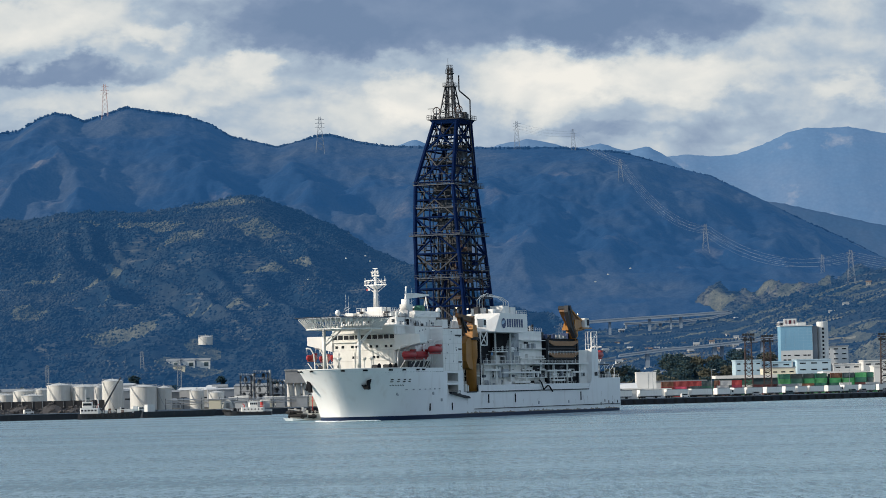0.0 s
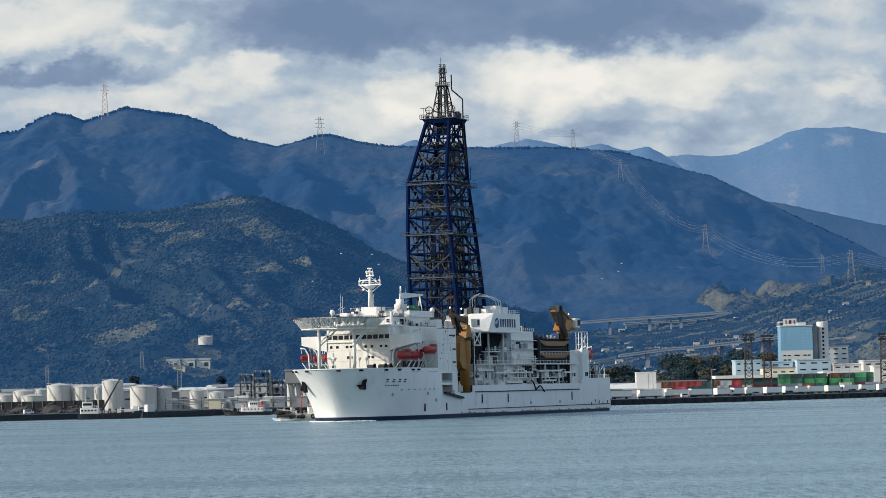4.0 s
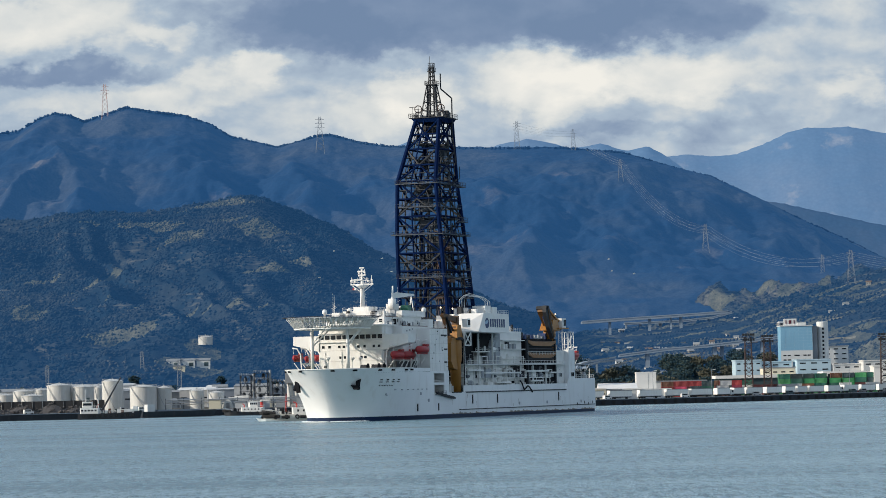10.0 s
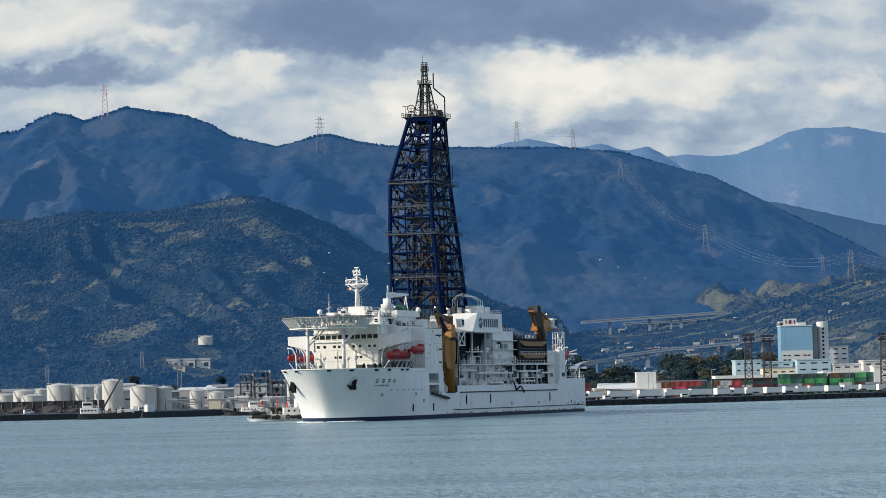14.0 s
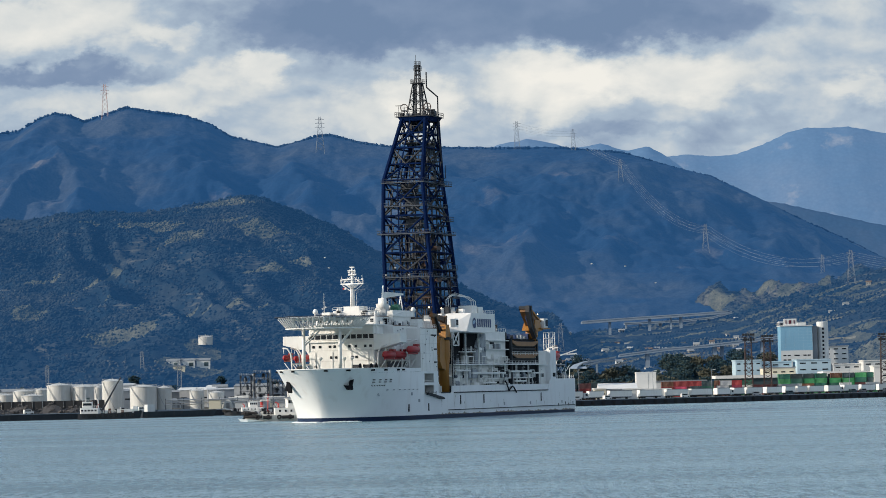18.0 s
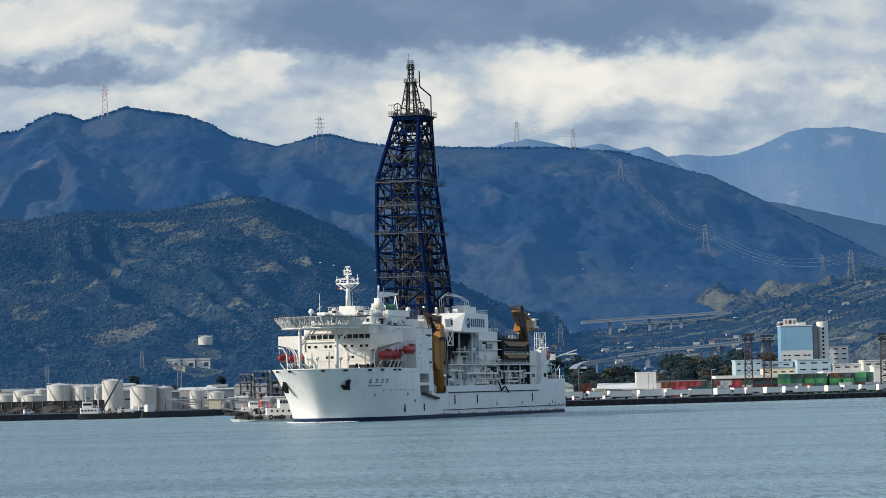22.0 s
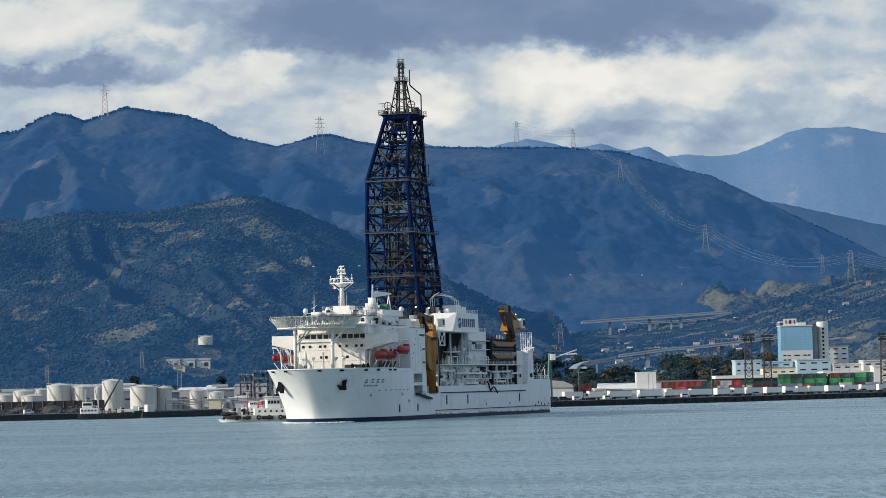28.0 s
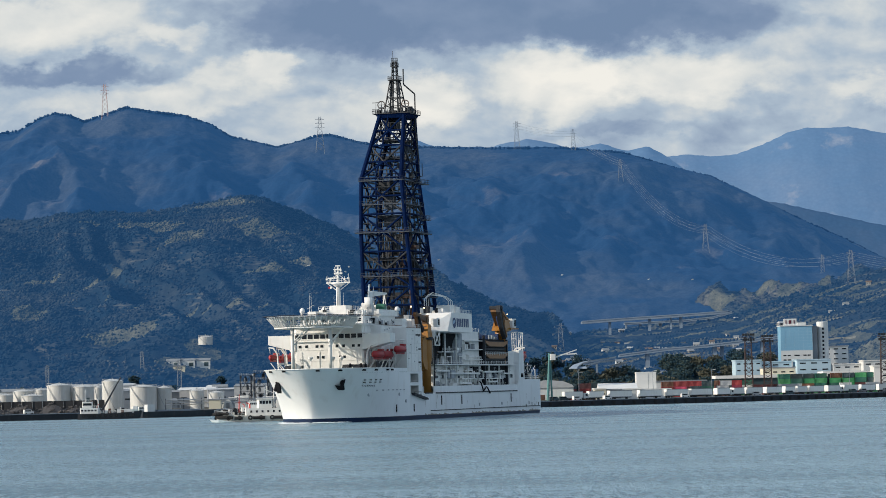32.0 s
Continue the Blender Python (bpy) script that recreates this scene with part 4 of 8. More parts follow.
for u, z0, z1 in ((57.4, 15.2, 29.6), (69.6, 15.2, 26.0), (74.6, 26.3, 30.0)):
    part("down_pipe", G().tube((u, 11.4, z0), (u, 11.4, z1), 0.12, 6), M_WHITE, house)
for v in (-9, -3.2, 3.2, 9):
    part("front_pipe", G().tube((76.2, v, 15.2), (76.2, v, 22), 0.09, 5), M_WHITE, house)
part("top_rail_port", rails(G(), [(56, 14.5, 30.0), (45, 14.5, 30.0)], 1.1, 1.6), M_WHITE, house)
part("side_house_rail", rails(G(), [(56.2, 18.8, 29.2), (41, 18.8, 29.2)], 1.1, 1.6), M_WHITE, house)
part("front_house_rail", rails(G(), [(78, -12, 30.4), (78, 12, 30.4), (60, 12, 30.4)], 1.1, 1.8), M_WHITE, house)
for u, v, w in ((71, 7.5, 1.0), (68, 9, 0.8), (73, -2, 0.9), (66, 8.4, 0.7), (70, -8, 0.8)):
    part("roof_locker", G().box(u - w, u + w, v - w * 0.7, v + w * 0.7, 33.0, 33.0 + w * 1.3, 0.1), M_WHITE, house)
for k in range(7):
    part("roof_window", G().box(71.9, 72.12, -8.6 + k * 2.9 - 0.5, -8.6 + k * 2.9 + 0.5, 31.2, 32.2), M_GLASS, house)
for k in range(5):
    part("roof_side_window", G().box(50 + k * 4 - 0.5, 50 + k * 4 + 0.5, 10.45, 10.6, 31.2, 32.2), M_GLASS, house)
for u, v in ((55, 4), (51, -2), (47, 5), (57, -5)):
    part("ventilator", G().tube((u, v, 33), (u, v, 35.0), 0.4, 8).tube((u, v, 35.0), (u + 0.9, v, 35.5), 0.55, 8), M_WHITE, house)

# plate seams, vents and small fittings on the side walls
for z in (17.6, 20.9, 24.2, 27.0):
    part("plate_seam", G().box(41.1, 56.1, 18.98, 19.04, z, z + 0.1), M_CREASE, house)
    part("plate_seam", G().box(56.3, 68, 14.48, 14.54, z, z + 0.1), M_CREASE, house)
for u in (44.2, 47.8, 51.4, 54.6):
    part("plate_seam", G().box(u, u + 0.08, 18.98, 19.04, 15.4, 29.1), M_CREASE, house)
for k in range(14):
    u, z = 42 + (k * 3.7) % 13.5, 16.6 + (k * 5.3) % 11.5
    part("wall_fitting", G().box(u - 0.22, u + 0.22, 18.95, 19.16, z, z + 0.35), (M_GREY, M_STEEL, M_WHITE)[k % 3], house)
for k in range(12):
    u, z = 57.5 + (k * 4.1) % 10, 17.0 + (k * 3.9) % 12
    part("wall_fitting", G().box(u - 0.3, u + 0.3, 14.45, 14.66, z, z + 0.45), (M_GREY, M_GLASS, M_STEEL)[k % 3], house)

# roof gear
part("roof_rail", rails(G(), [(74, -10, 33.0), (74, 10, 33.0), (46, 10, 33.0)], 1.1, 2.5), M_WHITE, house)
mast_base = part("mast_house", G().box(60, 69.5, -5.5, 5.2, 33, 35.0, 0.3).box(61, 67.6, -2.6, 3.0, 35.0, 36.4, 0.2), M_WHITE, ship, "white mast house")
part("house_rail", rails(G(), [(69.4, -5.5, 35.0), (69.4, 5.2, 35.0), (60, 5.2, 35.0)], 1.1, 1.6), M_WHITE, mast_base)
mast = part("radar_mast", G().tube((66, 0, 36), (66, 0, 43.0), 0.85, 12, 0.62), M_WHITE, ship, "white radar mast with crossarms", True)
part("mast_platform", G().lathe((66, 0, 43.2), [(1.0, -0.9), (2.2, 0), (2.2, 0.3), (0.6, 0.4)], 12), M_WHITE, mast)
part("upper_mast", G().tube((66, 0, 43), (66, 0, 49.0), 0.5, 8, 0.3), M_WHITE, mast)
part("crossarm", G().box(65.6, 66.4, -3.9, 3.9, 43.4, 43.8), M_WHITE, mast)
part("crossarm_rail", rails(G(), [(66.4, -3.9, 43.8), (66.4, 3.9, 43.8)], 1.0, 1.3), M_WHITE, mast)
for v, z, w in ((-1.4, 44.9, 3.6), (0.3, 46.4, 2.6), (0, 47.6, 2.6), (0.2, 48.7, 1.6)):
    part("radar_scanner", G().box(66.2, 66.7, v - w / 2, v + w / 2, z, z + 0.35), M_WHITE, mast)
for z, w in ((44.9, 1.6), (46.2, 1.3), (47.6, 1.0)):
    part("yard", G().box(65.9, 66.1, -w, w, z, z + 0.12).tube((66, -w, z), (66, -w, z + 0.9), 0.06, 4).tube((66, w, z), (66, w, z + 0.9), 0.06, 4), M_WHITE, mast)
for k, (v, z, h) in enumerate(((-3.6, 43.8, 2.2), (-2.4, 43.8, 1.5), (2.2, 43.8, 1.8), (3.5, 43.8, 2.6), (-0.9, 46.6, 1.4), (1.0, 46.6, 1.8))):
    part("mast_fitting", G().tube((66.2, v, z), (66.2, v, z + h), 0.09, 5).box(65.9, 66.5, v - 0.28, v + 0.28, z + h * 0.35, z + h * 0.35 + 0.5), M_WHITE, mast)
for s_ in (-1, 1):
    part("arm_strut", G().tube((66, 0.5 * s_, 41.2), (66, 3.6 * s_, 43.4), 0.14, 5).tube((66, 0.4 * s_, 46.0), (66, 3.0 * s_, 43.9), 0.1, 5), M_WHITE, mast)
part("flag", G().box(66.3, 66.36, -3.2, -2.6, 41.8, 42.4), M_ORANGE, mast, "small red and white flag")
part("flag_half", G().box(66.3, 66.36, -2.6, -1.9, 41.8, 42.4), M_WHITE, mast)
part("mast_ladder", G().tube((66.9, 0.4, 36), (66.6, 0.4, 43), 0.06, 4).tube((66.9, -0.1, 36), (66.6, -0.1, 43), 0.06, 4), M_GREY, mast)
for u, v, z, r in ((79, -7.5, 32.6, 0.8), (45, 12.5, 33.2, 0.8), (64, -5.6, 33.2, 0.8)):
    dome = part("radome", G().lathe((u, v, z), [(0.4 * r, 0), (0.4 * r, 1.4), (r, 1.4 + 0.3 * r), (1.05 * r, 1.4 + 0.9 * r), (0.8 * r, 1.4 + 1.6 * r), (0.35 * r, 1.4 + 1.95 * r)], 14), M_WHITE, ship, "white radome", True)
for u, v, z in ((79, -4.5, 33), (68, -9, 33), (58, 9, 35), (50, -7, 33), (70, 3, 33)):
    part("whip_antenna", G().tube((u, v, z), (u, v, z + 7.5), 0.07, 5, 0.03).tube((u, v - 0.8, z + 2.6), (u, v + 0.8, z + 3.4), 0.05, 4), M_WHITE, ship)
for u, v, z, a, b, c in ((58, 7, 35, 4, 3, 2.2), (50, 6, 33, 6, 5, 3.6), (48, -3, 33, 5, 6, 2.5), (45, 13, 29.2, 4, 4, 3), (70, -7, 33, 3, 3, 1.6), (43.5, 8, 30, 3, 4, 4.2)):
    part("deck_house", G().box(u - a / 2, u + a / 2, v - b / 2, v + b / 2, z, z + c, 0.2), M_WHITE, house)
part("cable_reel", G().tube((55, 9.0, 35.6), (55, 11.8, 35.6), 1.3, 12), M_GREEN, house, "green reel")
whitecrane = part("provision_crane", G().tube((62, 8.6, 26), (62, 8.6, 35.4), 0.8, 12).box(60.9, 63.1, 7.5, 9.7, 35.4, 38.8, 0.3), M_WHITE, ship, "white provision crane", True)
part("jib", G().side([(61, 38.9), (44, 40.2), (44, 40.7), (58, 40.9), (62, 40.5)], 8.3, 8.9), M_WHITE, whitecrane)
part("jib_rest", G().tube((46, 7.6, 33), (46, 8.6, 40), 0.18).tube((46, 9.6, 33), (46, 8.6, 40), 0.18), M_WHITE, whitecrane)
part("crane_post", G().side([(62.3, 38.5), (61.4, 43.0), (61.0, 43.0), (61.2, 38.5)], 8.4, 8.8), M_WHITE, whitecrane)


# stores, pipes and lockers crowding the roofs
gear_rng = random.Random(23)
for k in range(46):
    u, v = gear_rng.uniform(43, 72), gear_rng.uniform(-9, 11.5)
    z = 33.0 if abs(v) < 10.4 else 30.0
    a, b, h = gear_rng.uniform(0.3, 1.1), gear_rng.uniform(0.3, 1.0), gear_rng.uniform(0.6, 2.2)
    part("roof_store", G().box(u - a, u + a, v - b, v + b, z, z + h, 0.08).tube((u, v, z + h), (u, v, z + h + gear_rng.uniform(0.3, 1.6)), 0.1, 5), gear_rng.choice((M_WHITE, M_GREY, M_WHITE, M_STEEL, M_GREY)), house)


# ---- lifeboats ----
def lifeboat_hull():
    g = G()
    rows = []
    for k in range(9):
        t = k / 8
        x = -4.6 + 9.2 * t
        w = 1.7 * max(0.06, 1 - abs(2 * t - 1) ** 2.6) ** 0.6
        ring = []
        for j in range(10):
            a = 2 * math.pi * j / 10
            ring.append((x, w * math.cos(a), (1.5 if math.sin(a) > 0 else 1.35) * math.sin(a) * (0.75 + 0.25 * w / 1.7)))
        rows.append(ring)
    vs = [p for r in rows for p in r]
    fs = [(k * 10 + j, k * 10 + (j + 1) % 10, (k + 1) * 10 + (j + 1) % 10, (k + 1) * 10 + j) for k in range(8) for j in range(10)]
    return g.add(vs, fs + [tuple(range(9, -1, -1)), tuple(range(80, 90))])


boat_mesh = lifeboat_hull().mesh("lifeboat", M_ORANGE, True)
boat_cabin = G().box(-4.0, -1.8, -0.9, 0.9, 1.2, 2.1, 0.3).mesh("cabin", M_ORANGE)
boat_keel = G().box(-4.2, 4.2, -0.12, 0.12, -1.75, -1.2).mesh("keel", M_ORANGE)
for u, v, z in ((75, 15.6, 20.6), (65.8, 15.6, 20.6), (61.2, 18.4, 22.2), (78, -17.6, 20.4), (66, -19.0, 20.2), (54, -21.0, 20.6), (-88, 16.6, 20.6), (-88, -16.6, 20.6)):
    boat = part("lifeboat", None, None, ship, "red-orange enclosed lifeboat in its davits", data=boat_mesh)
    boat.location, boat.scale = (u, v, z), (1.0, 0.92, 0.84) if v > 0 else (0.72, 0.75, 0.7)
    part("cabin", None, None, boat, data=boat_cabin)
    part("keel", None, None, boat, data=boat_keel)
    s = 1 if v > 0 else -1
    base = 15.2 if u > 0 else 11.5
    for du in (-3.2, 3.2):
        part("davit", G().path([(u + du, v - 2.8 * s, base), (u + du, v - 2.4 * s, z + 1.0), (u + du, v - 1.2 * s, z + 2.9), (u + du, v + 0.4 * s, z + 3.1)], 0.24, 6).tube((u + du, v + 0.2 * s, z + 3), (u + du, v, z + 1.2), 0.06, 4), M_WHITE, ship, "white lifeboat davit")
    part("cradle", G().box(u - 4, u + 4, v - 3.0 * s - 0.15, v - 3.0 * s + 0.15, z - 2.2, z - 1.8).tube((u - 3, v - 2.8 * s, base), (u - 3, v, z - 1.6), 0.15).tube((u + 3, v - 2.8 * s, base), (u + 3, v, z - 1.6), 0.15), M_WHITE, ship)
part("davit_deck", G().box(57, 76, 14.5, 18.5, 15.15, 15.4), M_GREY, ship)

# ---- derrick ----
DC = 3.0  # its axis


def half_width(z):
    return float(np.interp(z, [28, 37, 62, 80, 101], [9.6, 9.3, 8.5, 7.5, 4.55]))


def lean(z):
    """How far the tapering shaft stands to starboard of the centreline."""
    return float(np.interp(z, [37, 62, 80, 101], [0.0, -1.6, -2.5, 0.5]))


def corner(i, z, k=1.0):
    su, sv = ((1, 1), (-1, 1), (-1, -1), (1, -1))[i % 4]
    h = half_width(z) * k
    return Vector((DC + su * h * 1.28, lean(z) + sv * h * 0.93, z))


derrick = part("derrick", G().box(DC - 11, DC + 11, -11.5, 11.5, 28.2, 29.4), M_STEEL, ship, "tall dark blue lattice drilling derrick")
levels = [29.4, 37.5, 43.5, 49.5, 55.5, 62, 68, 74, 80, 85.5, 91, 96, 101]
for i in range(4):
    part("leg", G().sweep([corner(i, z) for z in (29.4, 37, 62, 80, 101)], 0.70, 8), M_NAVY, derrick)
for i in range(4):
    for k, (z0, z1) in enumerate(zip(levels, levels[1:])):
        a0, b0, a1, b1 = corner(i, z0), corner(i + 1, z0), corner(i, z1), corner(i + 1, z1)
        m0, m1 = a0.lerp(b0, 0.5), a1.lerp(b1, 0.5)
        q0, q1 = a0.lerp(a1, 0.5), b0.lerp(b1, 0.5)
        part("girt", G().tube(a1, b1, 0.32, 6), M_NAVY, derrick)
        if k % 2 == 0:
            runs = [(a0, m1), (b0, m1)]
            fine = [(q0, a0.lerp(m1, 0.5)), (q1, b0.lerp(m1, 0.5)), (a0.lerp(m1, 0.5), a1.lerp(m1, 0.4)), (b0.lerp(m1, 0.5), b1.lerp(m1, 0.4))]
        else:
            runs = [(m0, a1), (m0, b1)]
            fine = [(q0, a1.lerp(m0, 0.5)), (q1, b1.lerp(m0, 0.5)), (a1.lerp(m0, 0.5), a0.lerp(m0, 0.4)), (b1.lerp(m0, 0.5), b0.lerp(m0, 0.4))]
        for p, q in runs:
            part("brace", G().tube(p, q, 0.34, 6), M_NAVY if k % 3 else M_STEEL, derrick)
        for p, q in fine:
            part("sub_brace", G().tube(p, q, 0.17, 5), M_STEEL, derrick)
        part("mid_girt", G().tube(q0, q1, 0.16, 5), M_STEEL, derrick)
    f = 0.36 if i % 2 else 0.66
    part("stile", G().sweep([corner(i, z).lerp(corner(i + 1, z), f) for z in (29.4, 37, 62, 80, 101)], 0.27, 6), M_NAVY if i % 2 else M_STEEL, derrick)
# gangways round the derrick
for z, o, w in ((61.6, 1.6, 1.9), (79.0, 0.7, 1.1), (47.0, 0.6, 1.0), (71, 0.5, 0.9)):
    h = half_width(z)
    U1, U0, V1, V0 = h * 1.28 + o, h * 1.28 + o - w, h * 0.93 + o, h * 0.93 + o - w
    gw = G()
    for x0, x1, y0, y1 in ((-U1, U1, V0, V1), (-U1, U1, -V1, -V0), (-U1, -U0, -V0, V0), (U0, U1, -V0, V0)):
        gw.box(DC + x0, DC + x1, y0 + lean(z), y1 + lean(z), z, z + 0.35)
    gang_d = part("gangway", gw, M_GALV, derrick, "grey railed gangway")
    part("gangway_rail", rails(G(), [(DC + U1, lean(z) - V1, z), (DC + U1, lean(z) + V1, z), (DC - U1, lean(z) + V1, z), (DC - U1, lean(z) - V1, z), (DC + U1, lean(z) - V1, z)], 1.3, 2.2, 0.06), M_GALV, gang_d)
for z, sgn, w in ((81.5, -1, 3.0), (78, 1, 2.4), (49.5, 1, 2.6), (44, 1, 2.2), (66, 1, 2.2), (40, 1, 3.0), (57, -1, 2.0)):
    h = half_width(z) * 0.93
    bal = part("balcony", G().box(DC - 3 * sgn - 2.4, DC - 3 * sgn + 2.4, min(sgn * h, sgn * (h + w)), max(sgn * h, sgn * (h + w)), z, z + 0.3), M_GALV, derrick)
    part("balcony_rail", rails(G(), [(DC - 3 * sgn - 2.4, sgn * h, z), (DC - 3 * sgn - 2.4, sgn * (h + w), z), (DC - 3 * sgn + 2.4, sgn * (h + w), z), (DC - 3 * sgn + 2.4, sgn * h, z)], 1.6, 1.6, 0.06), M_GALV, bal)
# gear inside the derrick
rng = random.Random(5)
for v in (-2.2, 2.2):
    part("guide_rail", G().tube((DC, v, 29), (DC, v, 100), 0.32, 6), M_NAVY, derrick)
for k in range(10):
    u, v = DC + rng.uniform(-6, 6), rng.uniform(-6, 6)
    z0 = rng.choice((30, 32, 36))
    part("standpipe", G().tube((u, v, z0), (u * 0.9 + DC * 0.1, v * 0.8, z0 + rng.uniform(26, 58)), rng.uniform(0.14, 0.3), 6), rng.choice((M_GALV, M_STEEL, M_GALV, M_NAVY)), derrick)
for z in (74.8, 67.0, 53.0, 86.5, 92.5):
    h = half_width(z) * 0.8
    rack = part("racking_board", G().box(DC - h, DC + h, -h, -h * 0.2, z, z + 0.5).box(DC - h, DC - h * 0.3, -h * 0.2, h, z, z + 0.5), M_STEEL, derrick, "racking board with fingers")
    for k in range(8):
        part("finger", G().box(DC - h + k * h * 0.25, DC - h + k * h * 0.25 + 0.3, -h, h * 0.3, z + 0.5, z + 0.8), M_GALV, rack)
    part("rack_rail", rails(G(), [(DC + h, -h, z + 0.5), (DC - h, -h, z + 0.5), (DC - h, h, z + 0.5)], 1.4, 1.6, 0.06), M_GALV, rack)
for z, a, b, c in ((70, 4.4, 3.2, 5.0), (76.5, 5.0, 4.4, 2.6), (64, 4, 5, 3), (89, 3.4, 3.0, 4.0), (83.5, 3.0, 4.5, 1.6), (97, 5.0, 4.4, 3.2), (56, 3.2, 2.6, 4.0)):
    u, v = DC + rng.uniform(-3.4, 3.4), rng.uniform(-3.5, 3.5)
    part("travelling_gear", G().box(u - a / 2, u + a / 2, v - b / 2, v + b / 2, z, z + c, 0.3).tube((u, v, z + c), (u, v, z + c + 5), 0.2, 5), rng.choice((M_STEEL, M_GALV)), derrick)
for k in range(28):
    z = rng.uniform(38, 88)
    h = half_width(z) * 0.85
    u, v, d = DC + rng.uniform(-h, h), rng.uniform(-h, h), rng.uniform(0.5, 1.4)
    e = rng.uniform(-3.4, 3.4)
    part("pipework", G().path([(u, v, z), (u + e, v, z + 0.2), (u + e, v + d * 2, z + 0.2), (u + e, v + d * 2, z + 4.5)], 0.13, 5).box(u - d, u + d, v - d / 2, v + d / 2, z - d, z), rng.choice((M_GALV, M_STEEL, M_STEEL, M_NAVY, M_STEEL)), derrick)
part("drill_riser", G().tube((DC + 8.0, 6.4, 30), (DC + 8.0, 6.4, 60), 0.42, 8), M_RUST, derrick, "rust-brown riser pipe")
part("drill_pipe", G().tube((DC + 6.5, 3.4, 30), (DC + 6.5, 3.4, 54), 0.25, 6).tube((DC - 5, 9, 30), (DC - 5, 8, 50), 0.3, 6), M_RUST, derrick)
part("a_frame", G().tube((DC + 8.6, 10.5, 30), (DC + 8.4, 4, 55), 0.45, 8).tube((DC + 8.6, -4.5, 30), (DC + 8.4, 3.6, 55), 0.45, 8), M_NAVY, derrick)
for k in range(5):
    z = 40 + 5.4 * k
    part("rust_box", G().box(DC + 4, DC + 8, 3 + k % 2 * 3, 5.5 + k % 2 * 3, z, z + 1.2), M_RUST, derrick)
# stands of drill pipe set back in the racks
for k in range(22):
    u, v = DC - 6 + (k % 11) * 1.1, (-6.0 if k < 11 else 4.6) + (k % 3) * 0.7
    part("drill_pipe_stand", G().tube((u, v, 29.4), (u + 0.2, v * 0.9, 58 + (k * 7) % 9), 0.16, 5), (M_STEEL, M_BLACK, M_STEEL)[k % 3], derrick)
for k in range(5):
    z = 40 + 4.9 * k
    h = half_width(z) * 0.9
    part("wind_screen", G().box(DC - h, DC - h + 0.15, lean(z) - h * 0.7, lean(z) + h * (0.1 + 0.05 * (k % 4)), z, z + 2.4), M_STEEL, derrick)
# crown
crown = part("crown_block", G().prism([(DC + x, y) for x, y in ((-5.9, -4.2), (5.9, -4.2), (5.9, 5.2), (-5.9, 5.2))], 100.2, 101.6, [(DC + x, y) for x, y in ((-6.5, -5.2), (6.5, -5.2), (6.5, 6.0), (-6.5, 6.0))]), M_NAVY, ship, "dark blue crown of the derrick with sheaves and mast")
part("crown_deck", G().box(DC - 6.8, DC + 6.8, -6.0, 6.6, 101.6, 101.85), M_STEEL, crown)
part("crown_rail", rails(G(), [(DC + 6.8, -6.0, 101.9), (DC + 6.8, 6.6, 101.9), (DC - 6.8, 6.6, 101.9), (DC - 6.8, -6.0, 101.9), (DC + 6.8, -6.0, 101.9)], 1.3, 1.8, 0.07), M_STEEL, crown)
for i in range(4):
    su, sv = ((1, 1), (-1, 1), (-1, -1), (1, -1))[i]
    tu, tv = ((1, 1), (-1, 1), (-1, -1), (1, -1))[(i + 1) % 4]
    g = G().tube((DC + su * 3.0, sv * 3.1, 101.9), (DC + su * 1.3, sv * 1.3, 113.2), 0.24, 6)
    g.tube((DC + su * 1.4, sv * 1.4, 101.9), (DC + su * 1.0, sv * 1.0, 113.2), 0.3, 6)
    for z in (104.5, 107.4, 110.3):
        w = 3.05 - (z - 101.9) * 0.155
        g.tube((DC + su * w, sv * w, z), (DC + tu * w, tv * w, z), 0.13, 5)
        g.tube((DC + su * w, sv * w, z), (DC + tu * (w - 0.5), tv * (w - 0.5), z + 2.9), 0.11, 5)
    part("gin_pole_leg", g, M_STEEL, crown)
    g = G().tube((DC + su * 0.85, sv * 0.85, 113.4), (DC + su * 0.6, sv * 0.6, 119.4), 0.2, 6)
    for z in (114.9, 116.4, 117.6):
        g.tube((DC + su * 0.72, sv * 0.72, z), (DC + tu * 0.72, tv * 0.72, z), 0.11, 5)
        g.tube((DC + su * 0.72, sv * 0.72, z), (DC + tu * 0.66, tv * 0.66, z + 1.9), 0.09, 5)
    part("top_mast_leg", g, M_STEEL, crown)
for z, w in ((113.2, 1.9), (117.8, 1.1), (119.4, 0.85)):
    tp = part("top_platform", G().box(DC - w, DC + w, -w, w, z, z + 0.25), M_STEEL, crown)
    part("platform_rail", rails(G(), [(DC + w, -w, z), (DC + w, w, z), (DC - w, w, z), (DC - w, -w, z), (DC + w, -w, z)], 1.4, 1.0, 0.06), M_STEEL, tp)
part("lightning_rod", G().tube((DC, -0.6, 119.4), (DC, -0.6, 123.2), 0.07, 5), M_STEEL, crown)
for v, z in ((-4.0, 105.0), (4.4, 105.0), (-4.0, 102.9), (4.4, 102.9)):
    sheave = part("sheave", G().ring((DC + 3, v, z), (1, 0.3, 0), 1.2, 0.16).tube((DC + 3, v - 1.2, z), (DC + 3, v + 1.2, z), 0.09, 4).tube((DC + 3, v, z - 1.2), (DC + 3, v, z + 1.2), 0.09, 4), M_RUST if z > 104 else M_GALV, crown, "rust-red sheave wheel")
    part("sheave_post", G().tube((DC + 3, v, 101.9), (DC + 3, v, z), 0.16, 5), M_GALV, sheave)
